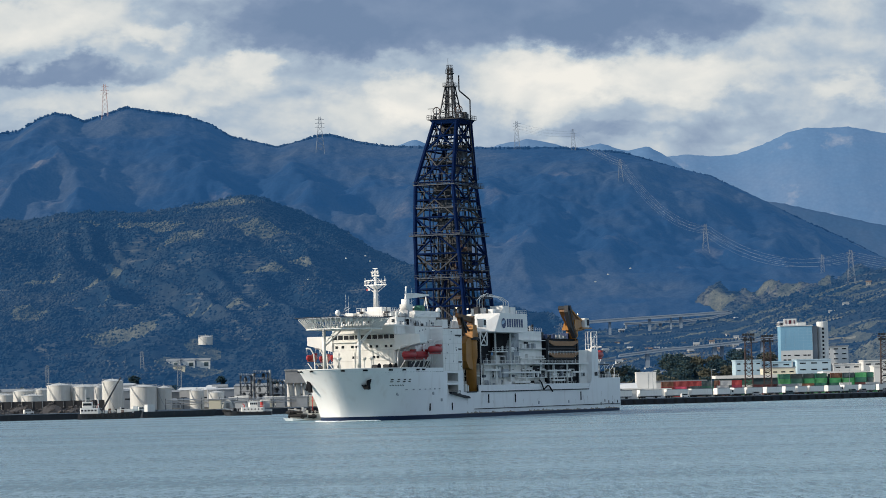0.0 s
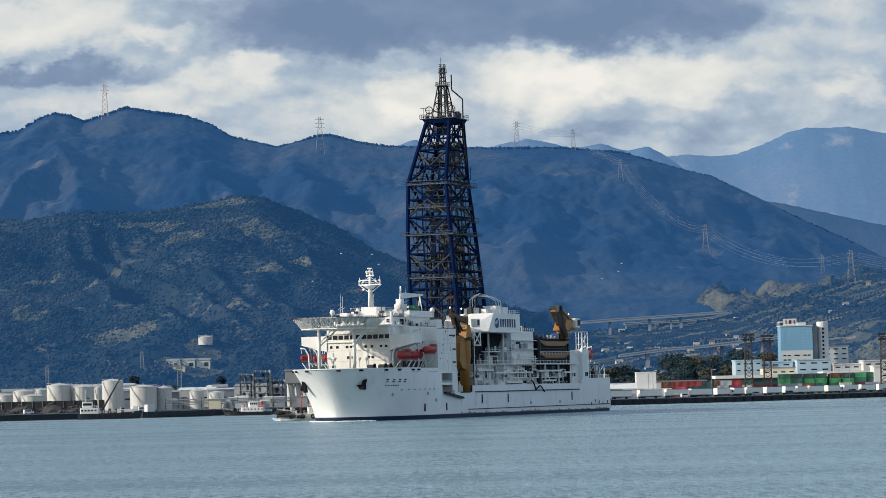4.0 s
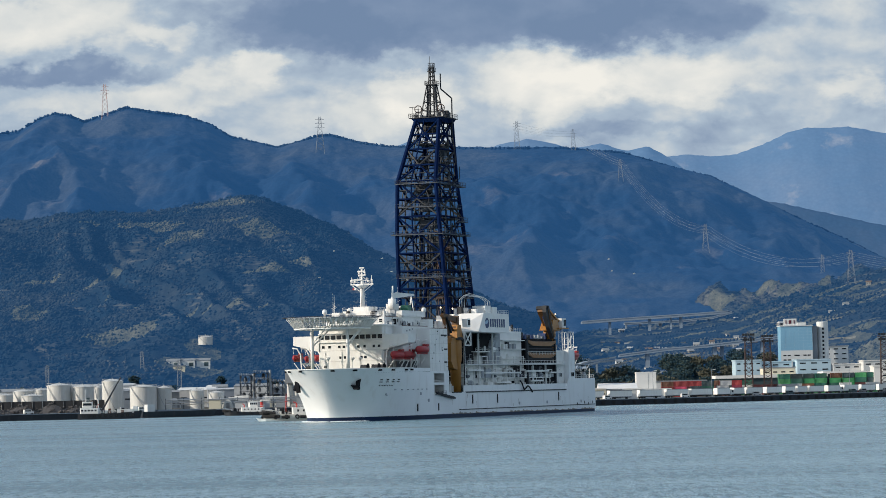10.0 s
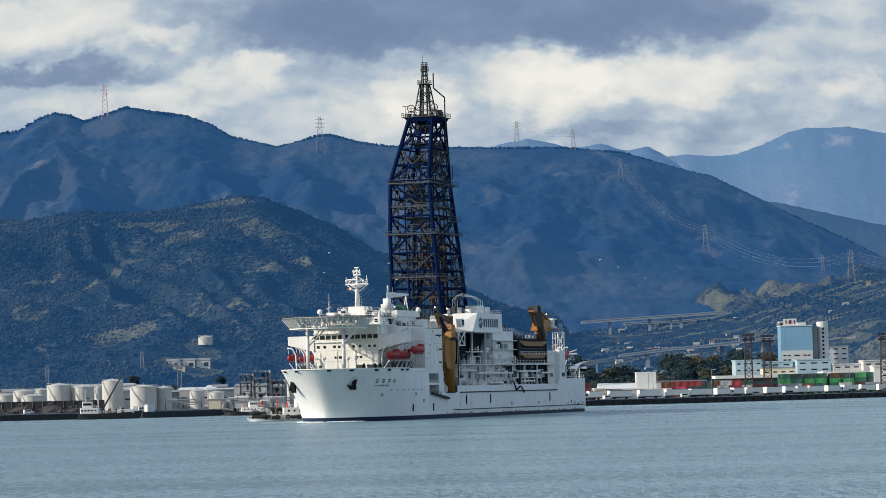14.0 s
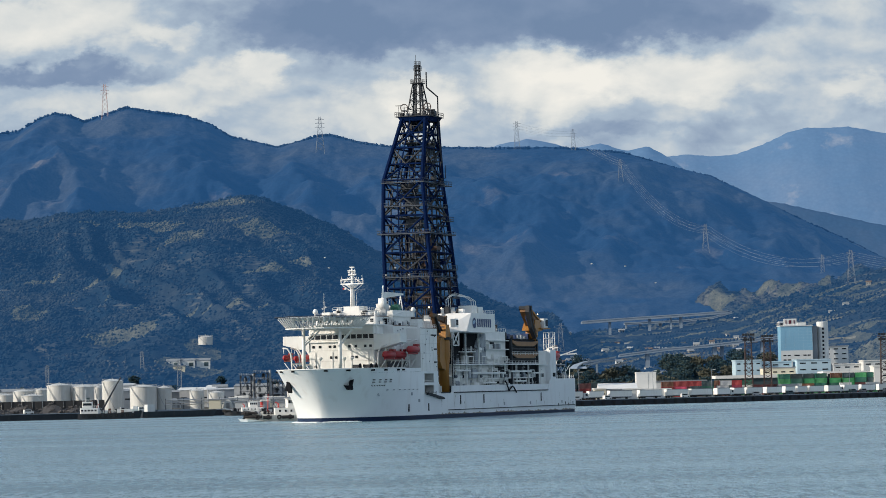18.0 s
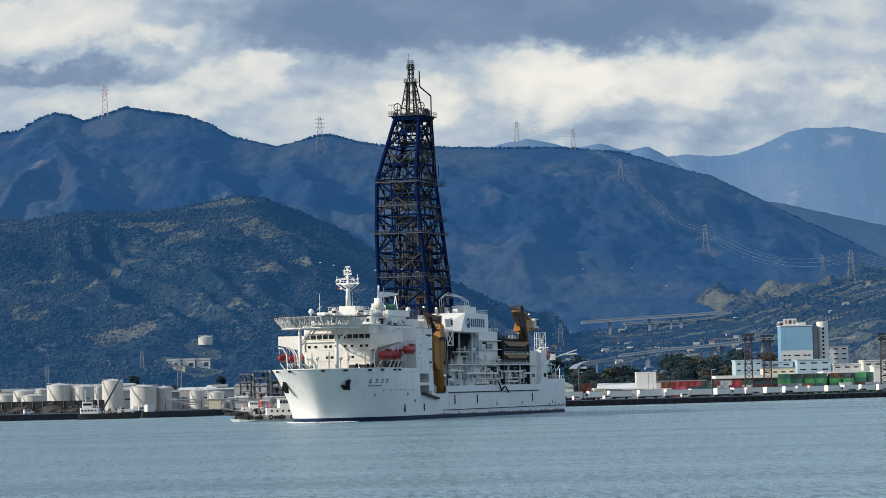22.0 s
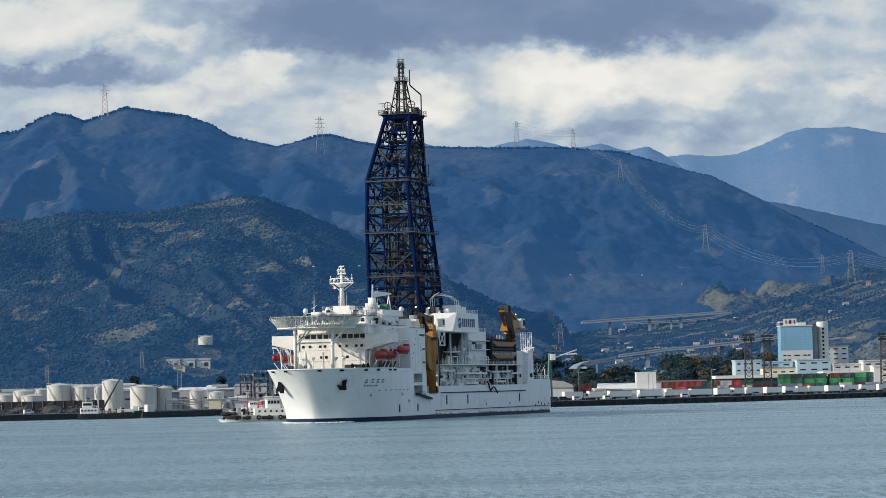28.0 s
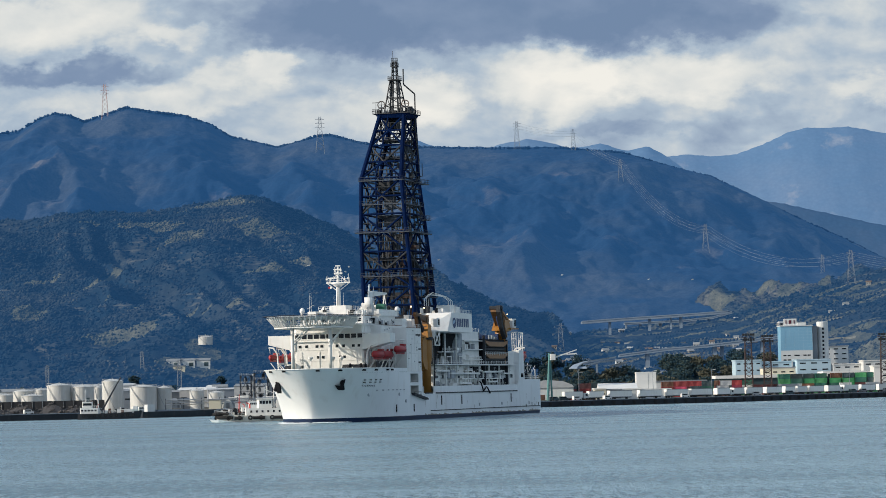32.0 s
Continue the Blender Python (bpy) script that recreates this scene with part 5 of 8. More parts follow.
for k in range(14):
    u, v, d = DC + rng.uniform(-4.4, 4.4), rng.uniform(-4.8, 5.2), rng.uniform(0.4, 1.1)
    part("crown_machinery", G().box(u - d, u + d, v - d, v + d, 101.9, 101.9 + rng.uniform(0.8, 2.6), 0.1), rng.choice((M_STEEL, M_GALV, M_STEEL)), crown)
part("vent_pipe", G().path([(DC - 4, 6.6, 86), (DC - 4, 5.4, 98), (DC - 4, 5.6, 102), (DC - 4, 5.6, 108.8), (DC - 3, 2.2, 112.0), (DC - 3, 2.0, 112.4), (DC - 3, 2.0, 117.4)], 0.24, 6), M_STEEL, crown)
part("wind_vane", G().tube((DC + 4, -5.6, 102), (DC + 4, -5.6, 105.8), 0.07, 4).box(DC + 3.9, DC + 4.1, -6.8, -4.2, 105.6, 105.8), M_STEEL, crown)

# ---- drill floor and midship structure ----
sub = part("drill_floor", G().box(-13, 22, -13, 11, 24.5, 28.2), M_GREY, ship, "grey drill floor on open legs")
for u in (-12, -1, 10, 21):
    for v in (-12, 10):
        part("floor_leg", G().box(u - 0.7, u + 0.7, v - 0.7, v + 0.7, 8.3, 24.5), M_WHITE, sub)
# inner walls are near black: shade of the voids is put in their colour
part("inner_house", G().box(-12, 20, -14, 6.5, 8.3, 24.5), M_STEEL, sub)
part("wind_wall", G().box(-13, -12.6, -13, 11, 28.2, 33).box(22, 22.4, -13, 4, 28.2, 32), M_WHITE, sub)
for k in range(16):
    u, v = rng.uniform(-11, 38), rng.uniform(2, 10)
    h = rng.uniform(2, 6)
    part("floor_machinery", G().box(u - rng.uniform(0.6, 1.8), u + rng.uniform(0.6, 1.8), v - 1, v + 1, 28.2, 28.2 + h, 0.2), rng.choice((M_STEEL, M_GREY, M_WHITE)), sub)
part("house_bridge", G().box(20, 41, -12, 12, 27.2, 29.0), M_WHITE, sub)
for k in range(7):
    u, v = rng.uniform(24, 40), rng.uniform(-4, 11)
    part("roof_unit", G().box(u - 1.5, u + 1.5, v - 1.2, v + 1.2, 29, 29 + rng.uniform(1.5, 4.5), 0.2), M_WHITE, sub)

cabin = part("sign_house", G().prism([(-10.7, 8), (17, 8), (22.5, 13), (18, 21), (-10.7, 21)], 28.4, 34.6, [(-10.7, 8), (12, 8), (13.4, 13), (12.8, 20.9), (-10.7, 20.9)]), M_WHITE, ship, "white control house with a blue sign on its side")
part("sign_house_ledge", G().prism([(-11, 8), (16, 8), (23, 14), (16.2, 21.3), (-11, 21.3)], 28.1, 28.4), M_WHITE, cabin)
part("sign_disc", G().add([(10.3 + 1.9 * math.cos(k * math.pi / 10), 21.06, 31.2 + 1.75 * math.sin(k * math.pi / 10)) for k in range(20)], [tuple(range(19, -1, -1))]), M_SIGN, cabin)
part("sign_disc_band", G().add([(10.3 + 1.5 * math.cos(k * math.pi / 10 + 0.5) + 0.5, 21.075, 31.5 + 0.7 * math.sin(k * math.pi / 10)) for k in range(20)], [tuple(range(19, -1, -1))]), mat("sign_band", (0.3, 0.42, 0.55), 0.5), cabin)
# the sign's word as plain bars of its letters' size
for k in range(7):
    u = 6.7 - k * 2.08
    part("sign_bar", G().box(u - 0.62, u + 0.62, 20.9, 21.04, 29.9, 32.7), M_SIGN, cabin)
part("roof_box", G().box(-4, 1, 12, 17, 34.6, 37.4, 0.2), M_WHITE, cabin)
part("roof_box", G().box(-10, -5.5, 12, 17, 34.6, 37.0, 0.2), M_WHITE, cabin)
part("roof_guard", rails(G(), [(12.6, 20.8, 34.6), (-10.7, 20.8, 34.6), (-10.7, 8, 34.6)], 1.1, 1.8), M_WHITE, cabin)
for k in range(7):
    u, v = rng.uniform(0, 15), rng.uniform(10, 18)
    part("roof_gear", G().box(u - 0.9, u + 0.9, v - 0.9, v + 0.9, 34.6, 34.6 + rng.uniform(0.8, 2.4), 0.1), rng.choice((M_STEEL, M_WHITE, M_STEEL)), cabin)
for k in range(3):
    part("exhaust_pipe", G().path([(6 - 2.2 * k, 9.5, 34), (6 - 2.2 * k, 9.5, 39.4 + k * 0.4), (4.5 - 2.2 * k, 10.5, 41 + k * 0.4), (-2 - 2.2 * k, 13.5, 40.4), (-5 - 2.2 * k, 14.5, 39), (-5.4 - 2.2 * k, 14.6, 35)], 0.13, 6), M_WHITE, ship, "white curved exhaust pipe")
part("cross_frame", G().tube((19, 18.5, 23.8), (24.5, 18.5, 28.2), 0.18).tube((24.5, 18.5, 23.8), (19, 18.5, 28.2), 0.18).tube((19, 18.5, 23.8), (24.5, 18.5, 23.8), 0.22).tube((19, 18.5, 23.8), (19, 18.5, 28.2), 0.22).tube((24.5, 18.5, 23.8), (24.5, 18.5, 28.2), 0.22), M_WHITE, ship, "white braced frame")

# open decks along the port and starboard sides
for s in (1, -1):
    for z, u0, u1, v0, v1 in ((17.3, -74, 22, 9, 18.4), (21.6, -14, 10, 10, 16.6), (12.6, -60, -10, 12, 17.2), (13.4, 2, 24, 12, 16.2)):
        lo, hi = min(v0 * s, v1 * s), max(v0 * s, v1 * s)
        dk = part("side_deck", G().box(u0, u1, lo, hi, z, z + 0.35), M_WHITE, ship, "white open side deck")
        part("deck_rail", rails(G(), [(u0, v1 * s, z + 0.3), (u1, v1 * s, z + 0.3)], 1.1, 3.2, 0.06), M_WHITE, dk)
    for k in range(8):
        u = 22 - k * 13.0
        part("stanchion", G().box(u - 0.25, u + 0.25, 17.2 * s - 0.25, 17.2 * s + 0.25, 8.3, 28.2 if k < 3 else 17.3), M_WHITE, ship)
for k in range(120):
    u = rng.uniform(-73, 38)
    v = rng.uniform(11, 16.5)
    z = rng.choice((8.3, 8.3, 12.9, 12.9, 17.6)) if u < 22 else 8.3
    if z > 17 and u < -33:
        continue
    a, b, h = rng.uniform(0.7, 3.2), rng.uniform(0.6, 1.6), rng.uniform(1.0, 3.6)
    part("deck_machinery", G().box(u - a, u + a, v - b, v + b, z, z + h, 0.15).tube((u, v, z + h), (u, v, z + h + 0.8), 0.2, 6), rng.choice((M_WHITE, M_WHITE, M_GREY, M_GREY, M_STEEL, M_WHITE, M_GREY, M_BLACK)), ship)
for k in range(26):
    u, v = rng.uniform(-72, 20), rng.uniform(16.0, 17.0)
    z = rng.choice((8.3, 12.9, 17.6))
    e = rng.uniform(2, 8)
    part("deck_pipe", G().path([(u, v, z), (u, v, z + 2.6), (u - e, v, z + 2.6), (u - e, v, z + 0.2)], 0.17, 6), rng.choice((M_WHITE, M_GREY, M_WHITE)), ship)
part("service_house", G().box(-36, -14.5, 6, 15.8, 8.3, 28.9, 0.3), M_WHITE, ship, "white service house with ledges")
for z in (15.4, 19.2, 22.6, 25.6):
    part("service_ledge", G().box(-36.4, -14.4, 15.7, 17.0, z, z + 0.25), M_WHITE, ship)
for k in range(12):
    u, z = rng.uniform(-35, -16), rng.choice((9, 12.9, 15.7, 19.5, 22.9))
    part("wall_box", G().box(u - 0.8, u + 0.8, 15.7, 16.8, z, z + rng.uniform(1.2, 2.4)), rng.choice((M_GREY, M_WHITE, M_STEEL)), ship)
part("service_roof_rail", rails(G(), [(-14.5, 15.8, 28.9), (-36, 15.8, 28.9)], 1.2, 1.8), M_WHITE, ship)
for k in range(9):
    u = -16 - k * 2.1
    part("roof_vent", G().tube((u, 13.6, 28.9), (u, 13.6, 30.4 + (k % 3) * 0.5), 0.45, 8), rng.choice((M_STEEL, M_WHITE, M_GREY)), ship)
part("big_duct", G().box(-13.6, -8, 11.5, 16.6, 17.6, 28.0, 0.6), M_GREY, ship, "grey cooling duct")
# black boxes stand in for the shade deep between the decks
part("shade_box", G().box(-8, 7.4, 9.5, 15.9, 22.0, 27.8), M_BLACK, ship, "black box standing in for deep shade in the open deck")
part("shade_box", G().box(8, 17.5, 8.5, 15.0, 17.7, 27.8), M_BLACK, ship)
part("shade_box", G().box(-30, -24, 15, 17.3, 12.9, 16.8), M_BLACK, ship)

M_CRADLE = mat("cradle_ochre", (0.26, 0.12, 0.04), 0.5, var=0.15)
# riser store, dark with yellow bands
store = part("riser_store", G().box(-66, -37.5, 5, 16.8, 8.3, 26.4), M_BLACK, ship, "dark stacked riser store with yellow cradles")
for z in (24.6, 20.4):
    part("cradle_yellow", G().side([(-66, z + 1.3), (-66, z + 0.5), (-61, z - 0.7), (-43, z - 0.7), (-38, z + 0.5), (-38, z + 1.3), (-43, z + 0.9), (-61, z + 0.9)], 17.25, 17.7), M_CRADLE, store)
for u in (-66, -37.6):
    part("store_post", G().box(u - 0.5, u + 0.5, 16.8, 17.6, 8.3, 26.4), M_STEEL, store)
for k in range(6):
    z = 19.5 + k * 1.15
    part("riser", G().tube((-65.5, 16.7, z), (-38, 16.7, z), 0.5, 8), M_STEEL, store)
for k in range(8):
    u = -64 + k * 3.6
    part("store_top_gear", G().box(u - 1.0, u + 1.0, 12, 15, 26.4, 26.4 + rng.uniform(0.6, 2.4), 0.1), rng.choice((M_STEEL, M_SIGN, M_GREY)), store)
part("store_rail", rails(G(), [(-37, 17.8, 20.8), (-72, 17.8, 20.8)], 1.1, 3.0, 0.07), M_WHITE, ship)
part("store_gallery", G().box(-72, -37, 17.0, 18.0, 17.5, 17.8), M_WHITE, ship)

# aft house and frames
part("aft_house", G().box(-79, -67, 4, 17.2, 8.3, 22.4, 0.3), M_WHITE, ship, "white aft house")
for s in (1, -1):
    part("side_pillar", G().box(-82.5, -76, 17.6 * s - 1.3, 17.6 * s + 1.3, 8.3, 22.4), M_HULL, ship, "white hull pillar")
    tower = part("lattice_tower", G().box(-82, -76.5, 17.6 * s - 1.2, 17.6 * s + 1.2, 22.4, 22.7), M_WHITE, ship, "white lattice tower")
    for du in (-82, -79.2, -76.5):
        for dv in (-1.2, 1.2):
            part("post", G().tube((du, 17.6 * s + dv, 22.4), (du, 17.6 * s + dv, 29.2), 0.14), M_WHITE, tower)
    for z in (24.6, 26.9, 29.1):
        part("tower_ring", G().tube((-82, 17.6 * s + 1.2, z), (-76.5, 17.6 * s + 1.2, z), 0.1).tube((-82, 17.6 * s - 1.2, z), (-76.5, 17.6 * s - 1.2, z), 0.1), M_WHITE, tower)
    part("tower_brace", G().tube((-82, 17.6 * s + 1.2, 22.6), (-76.5, 17.6 * s + 1.2, 26.9), 0.13).tube((-76.5, 17.6 * s + 1.2, 24.6), (-82, 17.6 * s + 1.2, 29), 0.13), M_WHITE, tower)
for u in (-86, -91, -96, -101):
    part("stern_post", G().tube((u, 18, 12.3), (u, 18, 18 if u > -95 else 16), 0.16).tube((u, 18, 17.2), (u + 4, 18, 15.0), 0.1, 5), M_WHITE, ship)
part("stern_rail", rails(G(), [(-82, 18.6, 12.3), (-104, 18.6, 12.3), (-104, -18.6, 12.3)], 1.2, 2.6, 0.07), M_WHITE, ship)
part("boat_deck", G().box(-95, -82, 11, 18.4, 17.2, 17.5), M_GREY, ship)
part("stern_mast", G().tube((-101, 12, 11.5), (-101, 12, 22.5), 0.13, 5), M_WHITE, ship)
for k in range(10):
    u, v = rng.uniform(-101, -84), rng.uniform(8, 16)
    part("stern_gear", G().box(u - 1.2, u + 1.2, v - 1, v + 1, 11.5, 11.5 + rng.uniform(1, 3.4), 0.2), rng.choice((M_WHITE, M_GREY, M_STEEL)), ship)
for u in (-79, -80.6):
    part("plating_port", G().box(u - 0.5, u + 0.5, 18.9, 19.06, 13.0, 14.4), M_BLACK, ship)
for u in (-101, -96, -92, -88, -84):
    part("scupper", G().box(u - 0.35, u + 0.35, 18.9, 19.05, 2.4 + (u % 3) * 0.5, 3.4 + (u % 3) * 0.5), M_BLACK, ship)
part("fallen_hose", G().path([(-25.5, 18.9, 11.8), (-26.4, 19.2, 11.0), (-28.4, 19.3, 8.5), (-32.0, 19.3, 9.9), (-33.5, 19.3, 9.6), (-36.5, 19.3, 7.7)], 0.24, 6), M_BLACK, ship, "black hose hanging over the side")

wall = part("deck_wall", G().box(-73, 19, 13.8, 16.0, 8.3, 17.2), M_WHITE, ship, "white deckhouse wall under the gallery")
for k in range(13):
    u = 15 - k * 6.9 + rng.uniform(-1, 1)
    w, h, z = rng.uniform(0.7, 2.2), rng.uniform(1.8, 3.4), rng.choice((8.8, 9.4, 13.0))
    # flat grey to black panel standing in for a shaded opening
    part("wall_opening", G().box(u - w, u + w, 15.9, 16.06, z, z + h), rng.choice((M_GREY, M_STEEL, M_BLACK, M_GREY)), wall)
for k in range(16):
    u = 17 - k * 5.6
    part("wall_rib", G().box(u - 0.1, u + 0.1, 16.0, 16.25, 8.3, 17.2), M_WHITE, wall)
for u0, u1, z in ((-30, 4, 14.3), (-58, -36, 14.8), (6, 20, 15.2), (-72, -60, 14.2), (-20, -6, 11.0), (-52, -40, 11.4)):
    part("wall_shelf", G().box(u0, u1, 16.0, 17.9, z, z + 0.55, 0.2), M_WHITE, wall)
    part("shelf_bracket", G().side([(u0 + 1, z), (u0 + 1.4, z), (u0 + 1.4, z - 1.6), (u0 + 1, z - 1.6)], 16.0, 17.2).side([(u1 - 1.4, z), (u1 - 1, z), (u1 - 1, z - 1.6), (u1 - 1.4, z - 1.6)], 16.0, 17.2), M_WHITE, wall)
for u0, u1, z in ((-34, -16, 16.0), (-8, 12, 10.0), (-66, -44, 9.6)):
    part("wall_duct", G().sweep([(u0, 16.5, z), (u1 - 2, 16.5, z), (u1, 16.5, z - 1.2), (u1, 16.5, z - 3 if z > 12 else 8.4)], 0.4, 8), M_CREASE, wall)
# pumps, racks and pipes crowding the open decks
for k in range(70):
    u, z = rng.uniform(-73, 21), rng.choice((8.3, 8.3, 12.95, 12.95, 17.65, 21.95))
    if z > 21 and u < -14 or z > 17 and u < -36:
        z = 12.95
    v = rng.uniform(16.3, 17.3) if z < 17 else rng.uniform(14.5, 16.9)
    h, r = rng.uniform(0.8, 2.6), rng.uniform(0.25, 0.8)
    g = G().tube((u, v, z), (u, v, z + h), r, 8) if k % 3 == 0 else G().tube((u - r * 2, v, z + r), (u + r * 2, v, z + r), r, 8) if k % 3 == 1 else G().box(u - r, u + r, v - 0.4, v + 0.4, z, z + h, 0.06)
    g.tube((u + r, v, z), (u + r, v, z + h + 1.2), 0.08, 5).tube((u + r, v, z + h + 1.2), (u - 1.5, v, z + h + 1.2), 0.08, 5)
    part("deck_pump", g, rng.choice((M_WHITE, M_GREY, M_GREY, M_STEEL, M_GALV, M_CREASE)), ship)
for k in range(14):
    u = -70 + k * 6.8
    part("frame_brace", G().tube((u, 17.3, 8.4), (u + 3.4, 17.3, 12.6), 0.09, 5).tube((u + 3.4, 17.3, 8.4), (u + 3.4, 17.3, 12.6), 0.12, 5), M_WHITE, ship)
part("curved_duct", G().path([(-4, 15.8, 17.6), (-4, 15.8, 22.5), (-6, 15.8, 25.0), (-9.5, 15.8, 26.2)], 1.3, 10), M_GREY, ship, "grey curved intake duct")
for k in range(6):
    u, v = rng.uniform(-100, -84), rng.uniform(15.5, 17.8)
    part("stern_winch", G().box(u - 1.0, u + 1.0, v - 0.8, v + 0.8, 11.5, 13.4, 0.1).tube((u - 1.2, v, 13.8), (u + 1.2, v, 13.8), 0.7, 10), rng.choice((M_STEEL, M_BLACK, M_GREY)), ship)
part("stern_gallery", G().box(-95, -83, 17.8, 18.3, 14.6, 14.8).box(-95, -83, 17.8, 18.3, 16.9, 17.2), M_STEEL, ship)

# ---- the two yellow cranes ----
M_OCHRE = mat("worn_ochre", (0.15, 0.064, 0.012), 0.55, var=0.3, scale=0.4, dirt=(0.05, 0.03, 0.015), dirt_amt=0.5)
fc = part("deck_crane", G().lathe((27, 16.0, 8.3), [(1.75, 0), (1.75, 9.0), (2.2, 11.5), (2.2, 16.6), (1.9, 17.8)], 16), M_YELLOW, ship, "orange-yellow knuckle-boom deck crane", True)
part("crane_shroud", G().side([(28, 15.6), (31.5, 16.2), (33.6, 18.5), (33.6, 24.6), (32, 26.2), (28, 26.2)], 14.4, 17.2), M_YELLOW, fc)
part("crane_house", G().prism([(24.4, 14.2), (29.6, 14.2), (29.6, 17.8), (24.4, 17.8)], 26.1, 30.6, [(25, 14.6), (28, 14.6), (28, 17.4), (25, 17.4)]), M_YELLOW, fc)
part("crane_turntable", G().lathe((27, 16, 25.6), [(2.6, 0), (2.6, 0.8), (2.0, 0.9)], 16), M_STEEL, fc)
part("boom", G().side([(25.4, 33.0), (36.8, 34.2), (38.4, 33.8), (38.0, 33.0), (30, 31.8), (26, 31.2)], 15.5, 16.7), M_BOOM, fc)
part("boom_strut", G().side([(25.4, 33.6), (26.6, 33.6), (28.4, 29.6), (25.6, 29.6)], 15.2, 17.0), M_BOOM, fc)
part("jib", G().side([(38.2, 34.4), (36.8, 34.2), (32.6, 28.2), (32.4, 26.9), (33.6, 27.0)], 15.6, 16.6), M_BOOM, fc)
part("boom_cylinder", G().tube((28.2, 16.1, 28.4), (34.6, 16.1, 32.8), 0.4, 8).tube((36.2, 17.0, 33), (32.6, 17.0, 28), 0.36, 8), M_STEEL, fc)
part("crane_pipe", G().tube((24.6, 18.2, 10), (24.6, 18.2, 26), 0.22, 6), M_STEEL, fc)
part("crane_cab", G().box(21.2, 23.8, 17, 19.4, 29.8, 32.6, 0.2), M_WHITE, fc, "white crane cab with dark windows")
part("cab_window", G().box(21.6, 23.5, 19.36, 19.48, 30.4, 32.2), M_GLASS, fc)
part("work_lamp", G().ball((33, 17.8, 35.8), 0.28, 8), M_LAMP, fc, "lit work lamp")

ac = part("deck_crane", G().lathe((-66, 15.4, 17.3), [(1.7, 0), (1.7, 9.4), (2.2, 10.2), (2.2, 12.2), (1.8, 12.4)], 16), M_YELLOW, ship, "orange-yellow deck crane with its boom raised", True)
part("crane_house", G().prism([(-70.5, 13), (-62, 13), (-62, 17.8), (-70.5, 17.8)], 29.6, 33.4, [(-69.5, 13.4), (-64.5, 13.4), (-64.5, 17.4), (-69.5, 17.4)]), M_YELLOW, ac)
part("boom", G().side([(-76, 29.8), (-76, 32.4), (-69, 34.8), (-61, 38.0), (-57.6, 37.9), (-57, 36.2), (-61.6, 32.4), (-66, 28.8)], 14.2, 16.4), M_OCHRE, ac)
part("boom_web", G().side([(-74, 30.6), (-66, 33.6), (-62, 36.0), (-62.4, 33.8), (-66.5, 30.6)], 16.4, 16.55), M_BOOM, ac)
part("boom_rib", G().side([(-76, 32.4), (-69, 34.8), (-61, 38.0), (-61.2, 37.4), (-69, 34.1), (-76, 31.8)], 16.38, 16.75), M_YELLOW, ac)
part("jib", G().side([(-56.2, 38.4), (-59.2, 38.4), (-61.6, 32), (-64.6, 27.4), (-63.0, 26.6), (-58.8, 30.6), (-55.8, 36.0)], 16.6, 18.0), M_STEEL, ac)
part("jib_rib", G().tube((-57.6, 18.05, 38.0), (-60.4, 18.05, 31.4), 0.22, 6).tube((-60.4, 18.05, 31.4), (-63.6, 18.05, 27.2), 0.2, 6), M_OCHRE, ac)
part("boom_hose", G().sweep([(-63, 16.9, 30), (-60, 17.0, 33.5), (-58.6, 17.0, 35.6), (-57.8, 17.4, 37.8)], 0.12, 5), M_BLACK, ac)
part("boom_cylinder", G().tube((-64, 16.4, 28), (-57.6, 16.4, 34.4), 0.5, 8), M_SIGN, ac)
part("boom_head", G().tube((-57.8, 13.8, 37.5), (-57.8, 18.3, 37.5), 0.8, 10), M_STEEL, ac)
part("crane_cab", G().box(-77, -73, 14.4, 18, 30.6, 34.0, 0.3), M_WHITE, ac, "white crane cab with dark windows")
part("cab_window", G().box(-76.6, -74.2, 17.95, 18.1, 31.3, 33.5), M_GLASS, ac)
part("cab_floor", G().box(-78.5, -68, 13.6, 18.4, 30.2, 30.6), M_YELLOW, ac)
part("work_lamp", G().ball((-66, 17.8, 35.4), 0.26, 8), M_LAMP, ac, "lit work lamp")
part("floor_lamp", G().ball((30, 12.4, 36.4), 0.28, 8), M_LAMP, ship, "lit deck lamp")

# ================= the harbour shore =================
M_TANK = mat("tank_white", (0.52, 0.52, 0.50), 0.5, var=0.1, scale=0.15, fine=1.5, bump=0.08, dirt=(0.35, 0.30, 0.25), dirt_amt=0.45, dirt_scale=(0.3, 0.3, 0.03))
M_ROADC = mat("pale_concrete", (0.24, 0.30, 0.37), 0.85, var=0.12, scale=0.1)
M_CONC = mat("concrete", (0.24, 0.27, 0.31), 0.85, var=0.2, scale=0.1, dirt=(0.1, 0.09, 0.08), dirt_amt=0.5)
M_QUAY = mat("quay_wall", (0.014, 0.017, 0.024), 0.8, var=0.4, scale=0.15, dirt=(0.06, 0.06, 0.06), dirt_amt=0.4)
M_STONE = mat("terrace_stone", (0.20, 0.22, 0.23), 0.9, var=0.35, scale=0.12, dirt=(0.08, 0.10, 0.11), dirt_amt=0.7)
M_BUND = mat("rusty_sheet_wall", (0.020, 0.022, 0.026), 0.85, var=0.35, scale=0.2, dirt=(0.055, 0.045, 0.040), dirt_amt=0.6)
M_PALE = mat("pale_cladding", (0.60, 0.61, 0.60), 0.6, var=0.08, scale=0.1, dirt=(0.35, 0.33, 0.3), dirt_amt=0.3)
M_CREAM = mat("cream_cladding", (0.58, 0.54, 0.42), 0.6, var=0.08, scale=0.1)
